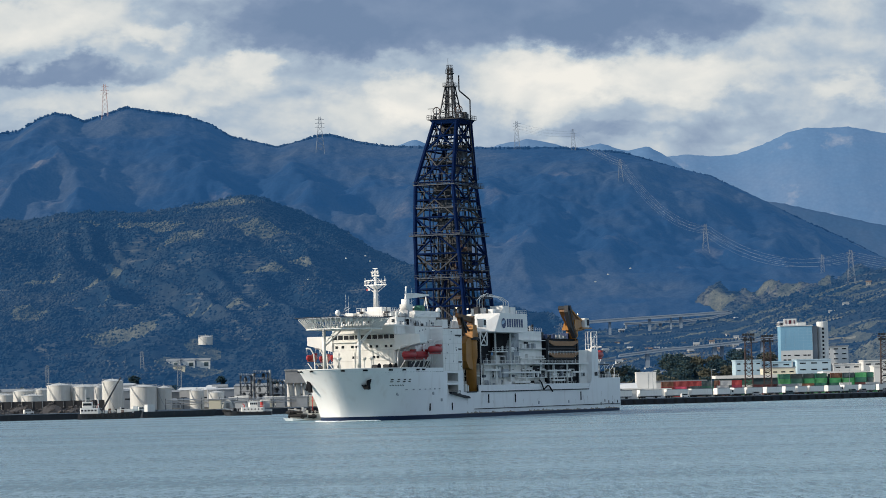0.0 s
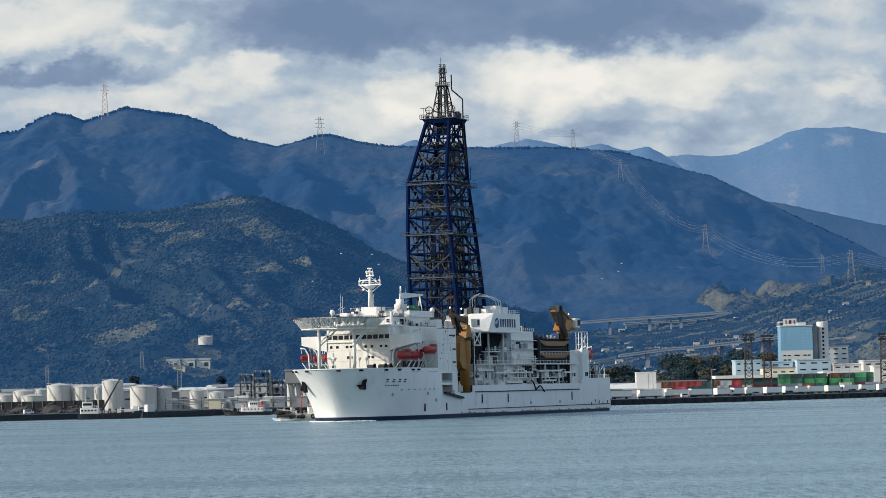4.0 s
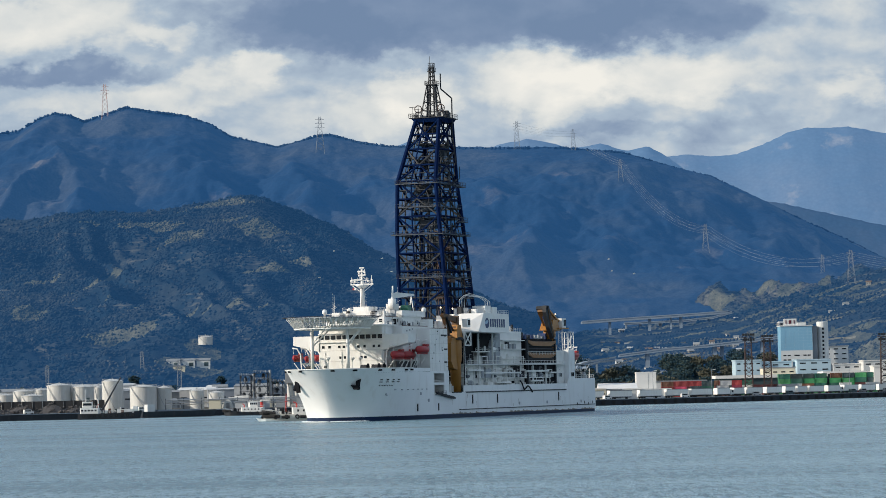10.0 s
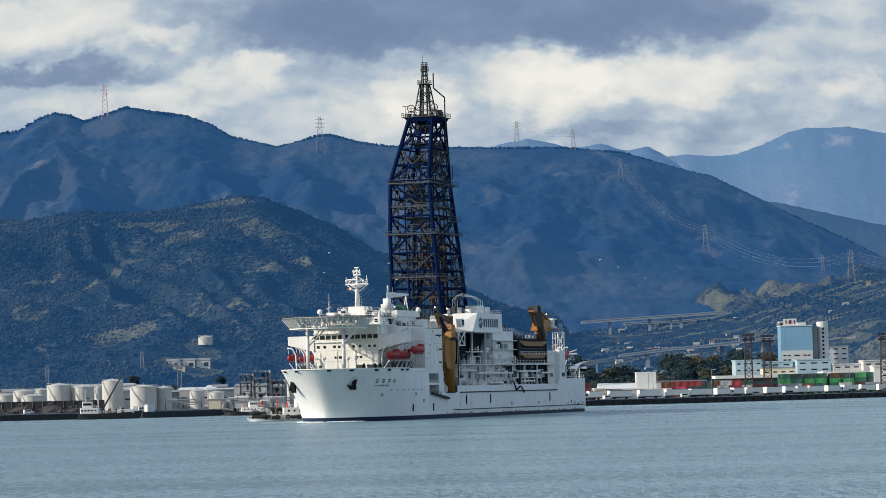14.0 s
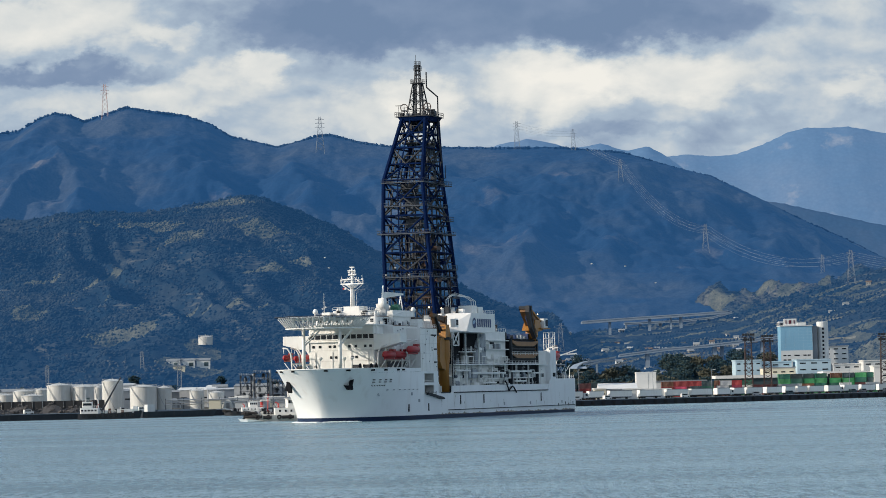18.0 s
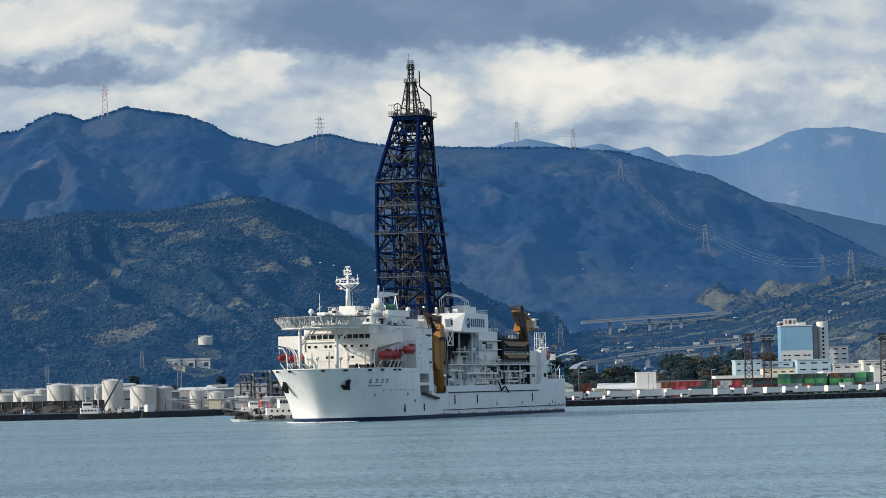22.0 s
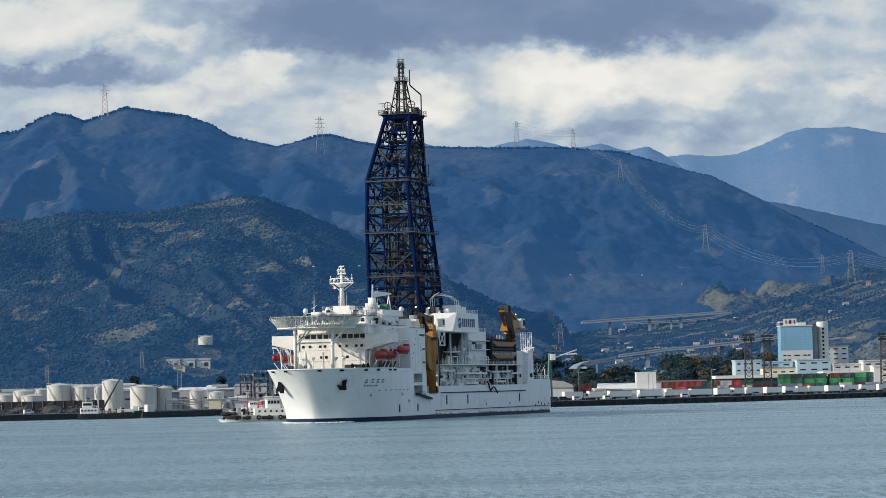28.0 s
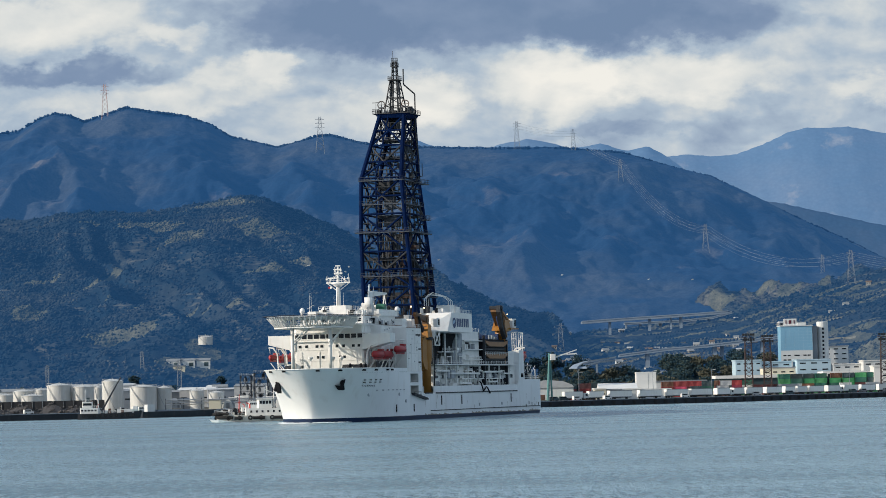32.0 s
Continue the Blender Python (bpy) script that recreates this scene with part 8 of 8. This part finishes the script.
def tree_kind(seed, leaf, tall):
    r = random.Random(seed)
    trunk = G().tube((0, 0, -1.5), (0.2, 0.1, tall * 0.6), 0.32, 7, 0.16)
    spots = []
    for k in range(6):
        a = k * 1.05 + r.uniform(-0.3, 0.3)
        z = tall * r.uniform(0.32, 0.62)
        e = (math.cos(a) * tall * 0.28, math.sin(a) * tall * 0.28, z + tall * 0.16)
        trunk.tube((0.1, 0, z), e, 0.12, 5, 0.05)
        for j in range(34):
            d = tall * 0.085
            spots.append((r.gauss(e[0], d), r.gauss(e[1], d), r.gauss(e[2], d * 0.8), r.uniform(0.25, 0.75), r.uniform(0.3, 0.7)))
    for j in range(110):
        d = tall * 0.125
        spots.append((r.gauss(0, d), r.gauss(0, d), tall * (0.5 + 0.48 * r.random() ** 1.3), r.uniform(0.25, 0.75), r.uniform(0.3, 0.8)))
    co, f = crowns(spots, seed)
    return trunk.mesh("trunk", M_TRUNK), raw_mesh("crown", co, f, leaf)


TREES = [tree_kind(s, lf, t) for s, lf, t in ((1, M_LEAF, 9), (2, M_LEAF, 7.5), (3, M_LEAF, 11), (4, M_LEAFB, 8), (5, M_LEAFB, 9.5), (6, M_LEAF, 8))]


def plant_tree(x, y, kind, label, scale_up=1.0):
    t = thing("tree", label, "tree", "harbour trees")
    z = ground_z(x, y)
    t.matrix_basis = pose(x, y, z, 0, 0, rng.uniform(0, 360)) @ Matrix.Scale(scale_up, 4)
    part("trunk", None, None, t, data=TREES[kind][0])
    part("crown", None, None, t, data=TREES[kind][1])


for k in range(290):
    big = 1.0
    if k >= 230:
        x, y, big = rng.uniform(40, 135), rng.uniform(1640, 1760), 1.25
    elif k < 90:
        x, y = rng.uniform(44, 138), rng.uniform(1580, 1700)
    elif k < 150:
        x, y, big = rng.uniform(126, 205), rng.uniform(1680, 1860), 1.35
    elif k < 190:
        x, y = rng.uniform(205, 265), rng.uniform(1618, 1686)
    else:
        x, y = rng.uniform(-245, -60), rng.uniform(1560, 1710)
    kd = rng.choice((0, 1, 2, 5, 0, 2, 3, 4))
    plant_tree(x, y, kd, "brown winter broadleaf tree" if kd in (3, 4) else "dark evergreen tree behind the harbour", big * rng.uniform(0.7, 1.15))

wr = np.random.RandomState(4)
xs_, ys_ = wr.uniform(-400, 400, 190000), wr.uniform(1700, 2330, 190000)
zs_ = wooded_ground(xs_, ys_)
open_land = np.clip(fractal(xs_ / 46, ys_ / 60, 33, 3) + 0.55, 0, 1)
keep = (zs_ > 9) & (np.abs(xs_) < 0.17 * ys_) & (wr.uniform(0, 1, 190000) < 0.15 + 0.75 * open_land) & ((xs_ < 40) | (wr.uniform(0, 1, 190000) < 0.4)) & ~((xs_ > 90) & (xs_ < 228) & (ys_ > 2130) & (ys_ < 2250))
bamboo = meadow_weight(xs_, ys_) > 0.5
q = wr.uniform(0.6, 1.6, 190000)
crown_rows = np.stack([xs_, ys_, zs_ - 0.1 * q, q, q * wr.uniform(0.7, 1.3, 190000)], -1)
co, f = crowns(crown_rows[keep & bamboo & (wr.uniform(0, 1, 190000) < 0.75)], 8)
tagged(new("bamboo", raw_mesh("bamboo", co, f, M_DRY)), "pale olive bamboo and dry grass in clearings", "bamboo", kind="stuff")
co, f = crowns(crown_rows[keep & ~bamboo], 9)
tagged(new("woods", raw_mesh("woods", co, f, M_WOODS)), "mixed dark evergreen and brown winter woods on the hills", "woods", kind="stuff")
# terraced orchards on the lower slopes to the east
spots = []
for k in range(16):
    y = 1990 + k * 15
    xs_ = np.arange(150 + 4 * (k % 3), 250 + 5 * k, 2.6)
    for x, z in zip(xs_, ground_height(xs_, xs_ * 0 + y)):
        spots.append((x, y + 2 * math.sin(x / 14), z + 0.6, wr.uniform(0.8, 1.3), 1.3))
co, f = crowns(spots, 19)
tagged(new("orchard", raw_mesh("orchard", co, f, M_WOODS)), "rows of dark orchard trees on terraces", "orchard", kind="stuff")
# woods on the foothills and on the face of the mountain ridge
xs_, ys_ = wr.uniform(60, 450, 26000), wr.uniform(2400, 2745, 26000)
fz, rz, gz = foothill_height(xs_, ys_), np.where(ys_ > 2440, range_height(xs_, ys_), 0), ground_height(xs_, ys_)
keep = fz > np.maximum(rz, gz) - 1
q = wr.uniform(0.8, 2.0, 26000)
foot_rows = np.stack([xs_, ys_, fz - 0.2, q, q * wr.uniform(0.4, 0.8, 26000)], -1)
bare = meadow_weight(xs_, ys_, SPURS) > 0.5
co, f = crowns(foot_rows[keep & bare] * (1, 1, 1, 0.6, 0.5), 28)
tagged(new("spur_scrub", raw_mesh("spur_scrub", co, f, M_DRY)), "pale dry scrub on the foothill spurs", "scrub", kind="stuff")
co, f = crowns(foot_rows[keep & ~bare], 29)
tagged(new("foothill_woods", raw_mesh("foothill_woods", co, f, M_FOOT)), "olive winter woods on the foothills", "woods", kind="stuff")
spots = []
for k in range(2600):
    x = wr.uniform(-540, 540)
    y = 3300 + wr.uniform(-14, 10)
    spots.append((x, y, float(np.interp(x, [c[0] for c in MAIN], [c[1] for c in MAIN])) - 0.3, wr.uniform(0.9, 1.9), wr.uniform(0.8, 1.4)))
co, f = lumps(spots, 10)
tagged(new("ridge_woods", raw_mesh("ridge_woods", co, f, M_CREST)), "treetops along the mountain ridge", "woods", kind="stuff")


# ---- moored craft ----
def hull_mesh(length, beam, height, sheer=0.8, draft=0.8):
    g = G()
    rows = []
    n = 12
    for k in range(n + 1):
        t = k / n
        x = -length / 2 + length * t
        w = beam / 2 * (1 - max(0, (t - 0.62) / 0.38) ** 2.2) * (0.86 + 0.14 * min(1, t / 0.15))
        z = height + sheer * max(0, (t - 0.4) / 0.6) ** 2
        rake = 0.05 * length * max(0, (t - 0.8) / 0.2)
        rows.append([(x - rake, -w * 0.82, -draft), (x, -w, z), (x, w, z), (x - rake, w * 0.82, -draft)])
    vs = [p for r in rows for p in r]
    fs = [(4 * k + j, 4 * k + (j + 1) % 4, 4 * k + 4 + (j + 1) % 4, 4 * k + 4 + j) for k in range(n) for j in range(4)]
    return g.add(vs, fs + [(3, 2, 1, 0), (4 * n, 4 * n + 1, 4 * n + 2, 4 * n + 3)])


barge = thing("crane_barge", "dark workboat with white house and raised crane jib at quay", "work vessel", at=(-141.5, 1238, 0), turn=3)
part("hull", hull_mesh(27, 8, 2.4, 1.0), M_SHIPB, barge)
bh = part("deck_house", G().box(-12.5, -4.6, -3, 3, 2.4, 4.8, 0.3), M_ROOFW, barge)
part("wheelhouse", G().box(-11.5, -7.4, -2.4, 2.4, 4.8, 7.4, 0.3), M_ROOFW, bh)
part("wheelhouse_window", G().box(-11.2, -7.7, -2.46, -2.38, 5.8, 6.8), M_GLASS, bh)
part("funnel", G().box(-9.8, -8.6, -0.8, 0.8, 7.4, 9.2), M_CDARK, bh)
part("boom", G().tube((-3.6, 0, 3.5), (4.6, 0, 17.4), 0.42, 6, 0.25), M_SHIPB, barge)
part("boom_stay", G().tube((-5, 0, 8.5), (4.4, 0, 17), 0.08, 4).tube((-5, 0, 2.4), (-5, 0, 8.6), 0.25, 6), M_ROOFW, barge)
part("cargo", G().box(3, 10, -2.4, 2.4, 2.4, 4.0, 0.2), M_PALE, barge)
part("bow_house", G().box(9.4, 11.6, -1.4, 1.4, 3.0, 5.2, 0.2), M_ROOFW, barge)
for z, y0 in ((3.2, -3.05), (5.6, -2.47)):
    for k in range(5):
        part("house_window", G().box(-12 + k * 1.4 if z < 4 else -11.3 + k * 0.8, -11.2 + k * 1.4 if z < 4 else -10.8 + k * 0.8, y0, y0 + 0.1, z + 0.2, z + 0.9), M_GLASS, bh)
part("house_rail", rails(G(), [(-12.5, -3, 4.8), (-4.6, -3, 4.8)], 1.0, 1.0, 0.05), M_ROOFW, bh)
part("bridge_rail", rails(G(), [(-11.5, -2.4, 7.4), (-7.4, -2.4, 7.4)], 0.9, 0.9, 0.05), M_ROOFW, bh)
part("mast", G().tube((-10.4, 0, 7.4), (-10.4, 0, 12.6), 0.13, 5).tube((-10.4, -1, 10.6), (-10.4, 1, 10.6), 0.07, 4), M_ROOFW, bh)
part("davit", G().path([(-5.4, -2.6, 2.4), (-5.4, -2.6, 5.6), (-4.4, -2.6, 6.4)], 0.14, 5), M_REDM, barge)
part("deck_rail", rails(G(), [(-4, -3.9, 2.4), (9, -3.7, 2.9)], 1.0, 1.3, 0.05), M_ROOFW, barge)
for k in range(10):
    x = -11 + k * 2.3
    part("tyre_fender", G().ring((x, -4.05, 1.5), (0, 1, 0), 0.55, 0.22, 8), M_TYRE, barge)
    part("deck_gear", G().box(x * 0.6 + 3, x * 0.6 + 4.1, -2.6 + (k % 3), -1.6 + (k % 3), 2.4, 3.2 + (k * 7 % 5) * 0.3), (M_CDARK, M_PALE, M_CBROWN, M_CGREY)[k % 4], barge)
flat = thing("barge", "long dark flat barge moored along the quay", "barge", at=(-115, 1262, 0), turn=22)
part("hull", hull_mesh(34, 9, 2.6, 0.3), M_SHIPB, flat)
part("hatch", G().box(-10, 9, -3, 3, 2.6, 3.3), M_CONC, flat)
part("deck_house", G().box(-14.6, -11, -2.4, 2.4, 2.6, 5.6, 0.2), M_PALE, flat)


def tug(name, label, length, hull, at, turn):
    k = length / 34
    t = thing(name, label, "tugboat", at=at, turn=turn)
    part("hull", hull_mesh(length, 9.5 * k, 2.5 * k, 1.6 * k, 1.0), hull, t)
    part("bulwark", G().add([(p[0], p[1], p[2]) for p in hull_mesh(length, 9.3 * k, 2.5 * k, 1.6 * k).v[1::4]] + [(p[0], p[1], p[2] + 0.9) for p in hull_mesh(length, 9.3 * k, 2.5 * k, 1.6 * k).v[1::4]], [(i, i + 1, i + 14, i + 13) for i in range(12)]), M_ROOFW, t)
    part("bow_fender", G().ring((length / 2 - 1.6, 0, 3.4 * k), (0, 0, 1), 2.4 * k, 0.75 * k, 14), M_TYRE, t)
    h1 = part("deck_house", G().box(-12 * k, 4 * k, -3.2 * k, 3.2 * k, 2.5 * k, 5.6 * k, 0.4), M_ROOFW, t)
    h2 = part("wheelhouse", G().prism([(-7.5 * k, -2.4 * k), (-2.0 * k, -2.4 * k), (-1.0 * k, -1.2 * k), (-1.0 * k, 1.2 * k), (-2.0 * k, 2.4 * k), (-7.5 * k, 2.4 * k)], 5.6 * k, 9.4 * k), M_ROOFW, t)
    part("upper_deck_rail", rails(G(), [(4 * k, -3.2 * k, 5.6 * k), (-12 * k, -3.2 * k, 5.6 * k)], 1.0, 1.4, 0.05).path([(4 * k, 3.2 * k, 6.6 * k), (-12 * k, 3.2 * k, 6.6 * k)], 0.05, 4), M_ROOFW, h1)
    part("fire_monitor", G().tube((2 * k, 0, 5.6 * k), (2 * k, 0, 7.4 * k), 0.3, 6).tube((2 * k, 0, 7.4 * k), (3.4 * k, 0, 8.0 * k), 0.16, 6), M_REDM, h1)
    for i in range(4):
        part("wheelhouse_window", G().box((-7.1 + i * 1.3) * k, (-6.1 + i * 1.3) * k, -2.47 * k, -2.38 * k, 7.4 * k, 8.7 * k).box((-7.1 + i * 1.3) * k, (-6.1 + i * 1.3) * k, 2.38 * k, 2.47 * k, 7.4 * k, 8.7 * k), M_GLASS, h2)
    part("roof", G().box(-8 * k, -0.6 * k, -2.7 * k, 2.7 * k, 9.4 * k, 9.7 * k), M_ROOFW, h2)
    m = part("mast", G().tube((-4.5 * k, 0, 9.5 * k), (-4.8 * k, 0, 16.0 * k), 0.3 * k, 6, 0.12), M_PYLON, t)
    part("mast_arm", G().tube((-4.7 * k, -1.6 * k, 12.8 * k), (-4.7 * k, 1.6 * k, 12.8 * k), 0.12, 5).box(-5.2 * k, -3.8 * k, -1.0 * k, 1.0 * k, 11.2 * k, 11.5 * k), M_PYLON, m)
    for s in (-1, 1):
        part("funnel", G().box(-11 * k, -9.4 * k, s * 2 * k - 0.6, s * 2 * k + 0.6, 5.6 * k, 9.0 * k, 0.2), M_REDM if name != "tugboat" else M_ROOFW, t)
    part("winch", G().tube((8.5 * k, -1.4 * k, 4.4 * k), (8.5 * k, 1.4 * k, 4.4 * k), 1.0 * k, 10).box(7.5 * k, 9.6 * k, -1.8 * k, 1.8 * k, 2.8 * k, 4.0 * k), M_STEEL, t)
    for i in range(6):
        for s in (-1, 1):
            x = (-12 + i * 4.6) * k
            part("tyre_fender", G().ring((x, s * 4.7 * k, 1.7 * k), (0, 1, 0), 0.75 * k, 0.32 * k, 10), M_TYRE, t)
    part("rubbing_band", G().add([(p[0], p[1] * 1.03, p[2] * 0.42 + 0.4) for p in hull_mesh(length, 9.5 * k, 2.5 * k, 1.6 * k).v[1::4]] + [(p[0], p[1] * 1.03, p[2] * 0.42 - 0.5) for p in hull_mesh(length, 9.5 * k, 2.5 * k, 1.6 * k).v[1::4]], [(i, i + 1, i + 14, i + 13) for i in range(12)]), M_TYRE, t)
    part("bow_roll", G().path([(length / 2 - 6 * k, 4.2 * k, 3.4 * k), (length / 2 - 2.4 * k, 3.0 * k, 3.9 * k), (length / 2 - 0.4, 0, 4.2 * k), (length / 2 - 2.4 * k, -3.0 * k, 3.9 * k), (length / 2 - 6 * k, -4.2 * k, 3.4 * k)], 0.5 * k, 8), M_TYRE, t)
    for i in range(6):
        part("deck_fitting", G().box((5 + i * 0.9) * k, (5.6 + i * 0.9) * k, (-2.6 + i * 0.9) * k, (-1.8 + i * 0.9) * k, 2.6 * k, (4.2 + i % 3 * 0.5) * k), (M_ROOFW, M_STEEL, M_CGREY)[i % 3], t)
        part("house_window", G().box((-11 + i * 2.4) * k, (-10.2 + i * 2.4) * k, 3.18 * k, 3.28 * k, 3.8 * k, 4.7 * k).box((-11 + i * 2.4) * k, (-10.2 + i * 2.4) * k, -3.28 * k, -3.18 * k, 3.8 * k, 4.7 * k), M_GLASS, h1)
    part("deck_rail", rails(G(), [(-12 * k, -3.2 * k, 5.6 * k), (-12 * k, 3.2 * k, 5.6 * k)], 1.0, 1.6, 0.05), M_ROOFW, h1)
    return t


tug("moored_tug", "moored tug with a dark hull, white house and red mast", 21, M_SHIPB, (-85.5, 1262, 0), 178)
towing_tug = tug("tugboat", "white harbour tug with black fenders pushing a bow wave", 27, M_TUGH, (-40, 992, 0), 184)
part("bow_wave", G().add([(14.1, -0.48, -0.2), (12, -2.88, -0.2), (6.5, -4.32, -0.2), (4.5, -5.28, -0.2), (7.5, -5.44, 0.25), (12, -4, 0.8), (14.9, -1.28, 1), (15.3, 0, 1.1), (14.9, 1.28, 1), (12, 4, 0.8), (7.5, 5.44, 0.25), (4.5, 5.28, -0.2), (6.5, 4.32, -0.2), (12, 2.88, -0.2), (14.1, 0.48, -0.2)],
                             [(0, 1, 5, 6), (1, 2, 4, 5), (2, 3, 4), (0, 6, 7), (0, 7, 14), (14, 7, 8), (14, 8, 9, 13), (13, 9, 10, 12), (12, 10, 11)]), M_FOAM, towing_tug, "white bow wave")


part("foremast", G().tube((5.2, 0, 3.4), (5.0, 0, 9.2), 0.2, 6, 0.1).box(4.6, 5.6, -0.7, 0.7, 6.4, 6.6).box(4.8, 5.4, -0.5, 0.5, 7.6, 7.75), M_REDM, towing_tug, "red foremast")
part("crane_post", G().tube((-6.6, 1.2, 4.4), (-6.6, 1.2, 10.4), 0.24, 6, 0.16).tube((-6.6, 1.2, 9.4), (-3.6, 1.2, 10.8), 0.12, 5), M_ROOFW, towing_tug)
for k in range(9):
    x, v = 6.0 + (k * 0.83) % 5.6, -2.4 + (k * 1.7) % 4.6
    part("deck_gear", G().box(x - 0.35, x + 0.35, v - 0.4, v + 0.4, 2.4, 3.4 + (k % 4) * 0.35, 0.08), (M_ROOFW, M_STEEL, M_TUGH)[k % 3], towing_tug)
for x0, x1 in ((-3.5, 0.5), (-9.5, -6.5), (4.0, 6.8)):
    for v in (-3.9, 3.9):
        part("side_fender", G().tube((x0, v, 1.3), (x1, v, 1.3), 0.55, 8), M_TYRE, towing_tug)
part("towing_gantry", G().path([(-10.6, -2.2, 2.2), (-10.2, -2.0, 6.4), (-10.2, 2.0, 6.4), (-10.6, 2.2, 2.2)], 0.2, 6), M_ROOFW, towing_tug)
part("mast_yard", G().box(-4.4, -4.1, -1.8, 1.8, 11.0, 11.15).box(-4.5, -4.0, -0.3, 0.3, 9.0, 11.8), M_ROOFW, towing_tug)
for k in range(8):
    part("rope_stack", G().ring((3.6 + (k % 4) * 1.3, -1.6 + 3.2 * (k // 4), 2.5 + 0.12 * k), (0, 0, 1), 0.5, 0.16, 9), (M_TYRE, M_STEEL, M_CBROWN)[k % 3], towing_tug)
part("bow_roll_lower", G().sweep([(7.4, 3.6, 1.5), (10.6, 2.5, 1.7), (12.9, 0.9, 1.8), (12.9, -0.9, 1.8), (10.6, -2.5, 1.7), (7.4, -3.6, 1.5)], 0.55, 8), M_TYRE, towing_tug, "black rubber bow fender")


# ---- gulls ----
gull_body = G().lathe((0, 0, 0), [(0.02, -0.42), (0.10, -0.25), (0.14, 0.0), (0.11, 0.22), (0.03, 0.42)], 8)
gull_body = G().add([(z, x, y) for x, y, z in gull_body.v], gull_body.f)
gull_mesh = gull_body.mesh("body", M_ROOFW, True)
gull_wing = G().add([(0.16, 0.08, 0.05), (-0.14, 0.08, 0.05), (-0.10, 0.45, 0.22), (0.18, 0.45, 0.22), (-0.12, 0.95, 0.12), (0.02, 0.98, 0.12), (0.16, 0.08, 0.09), (-0.14, 0.08, 0.09), (-0.10, 0.45, 0.26), (0.18, 0.45, 0.26)],
                    [(0, 1, 2, 3), (3, 2, 4, 5), (6, 9, 8, 7), (9, 5, 4, 8)]).mesh("wing", M_CGREY)
gulls = []
for x, z in ((-33.5, 52.0), (-21.5, 50.5), (-19.0, 48.6), (-8.6, 47.0), (-41.0, 47.4), (52.0, 45.0), (55.5, 47.4), (58.0, 43.2)):
    gl = thing("gull", "white gull gliding over the harbour", "bird", "gulls", at=(x, 940, z))
    part("body", None, None, gl, data=gull_mesh)
    part("wing", None, None, gl, data=gull_wing)
    part("wing", None, None, gl, data=gull_wing).scale = (1, -1, 1)
    gulls.append(gl)


# ================= what moves =================
def motions():
    rows = []
    for k in range(17):
        t = 2.0 * k
        a = 24.159451 - 0.202258 * t - 0.000589 * t * t - 0.000005 * t ** 3
        x = 4.945416 - 0.651556 * t + 0.001314 * t * t + 0.000018 * t ** 3
        y = 1010.74332 - 0.67045 * t - 0.00343 * t * t
        rows.append((t, pose(x, y, 0, 0, 0, -(90 + a))))
    walk(ship, rows)
    walk(towing_tug, [(t, pose(x + 13.5, 992, 0, 0, 0, 184)) for t, x in ((0, -53.5), (5, -58.2), (10, -62.5), (15, -66.4), (20, -70.0), (26, -74.1), (32.0, -78.3))])
    for k, gl in enumerate(gulls):
        x, y, z = gl.location
        d, w = (1 if k % 3 else -1), 12 + 5 * (k % 4)
        turn = 12 if d > 0 else 168
        walk(gl, [(t, pose(x + d * w * (t / 32 - 0.2), y, z + 2.5 * math.sin(t / 6 + k), 10 * math.sin(t / 3 + k), 0, turn)) for t in (0, 4, 8, 12, 16, 20, 24, 28, 32.0)])
    walk(sky_sheet, [(0, pose(-14, 4940, 0)), (32.0, pose(14, 4940, 0))])
    walk(water, [(0, pose(0, 0, 0)), (32.0, pose(6, -16, 0))])


motions()
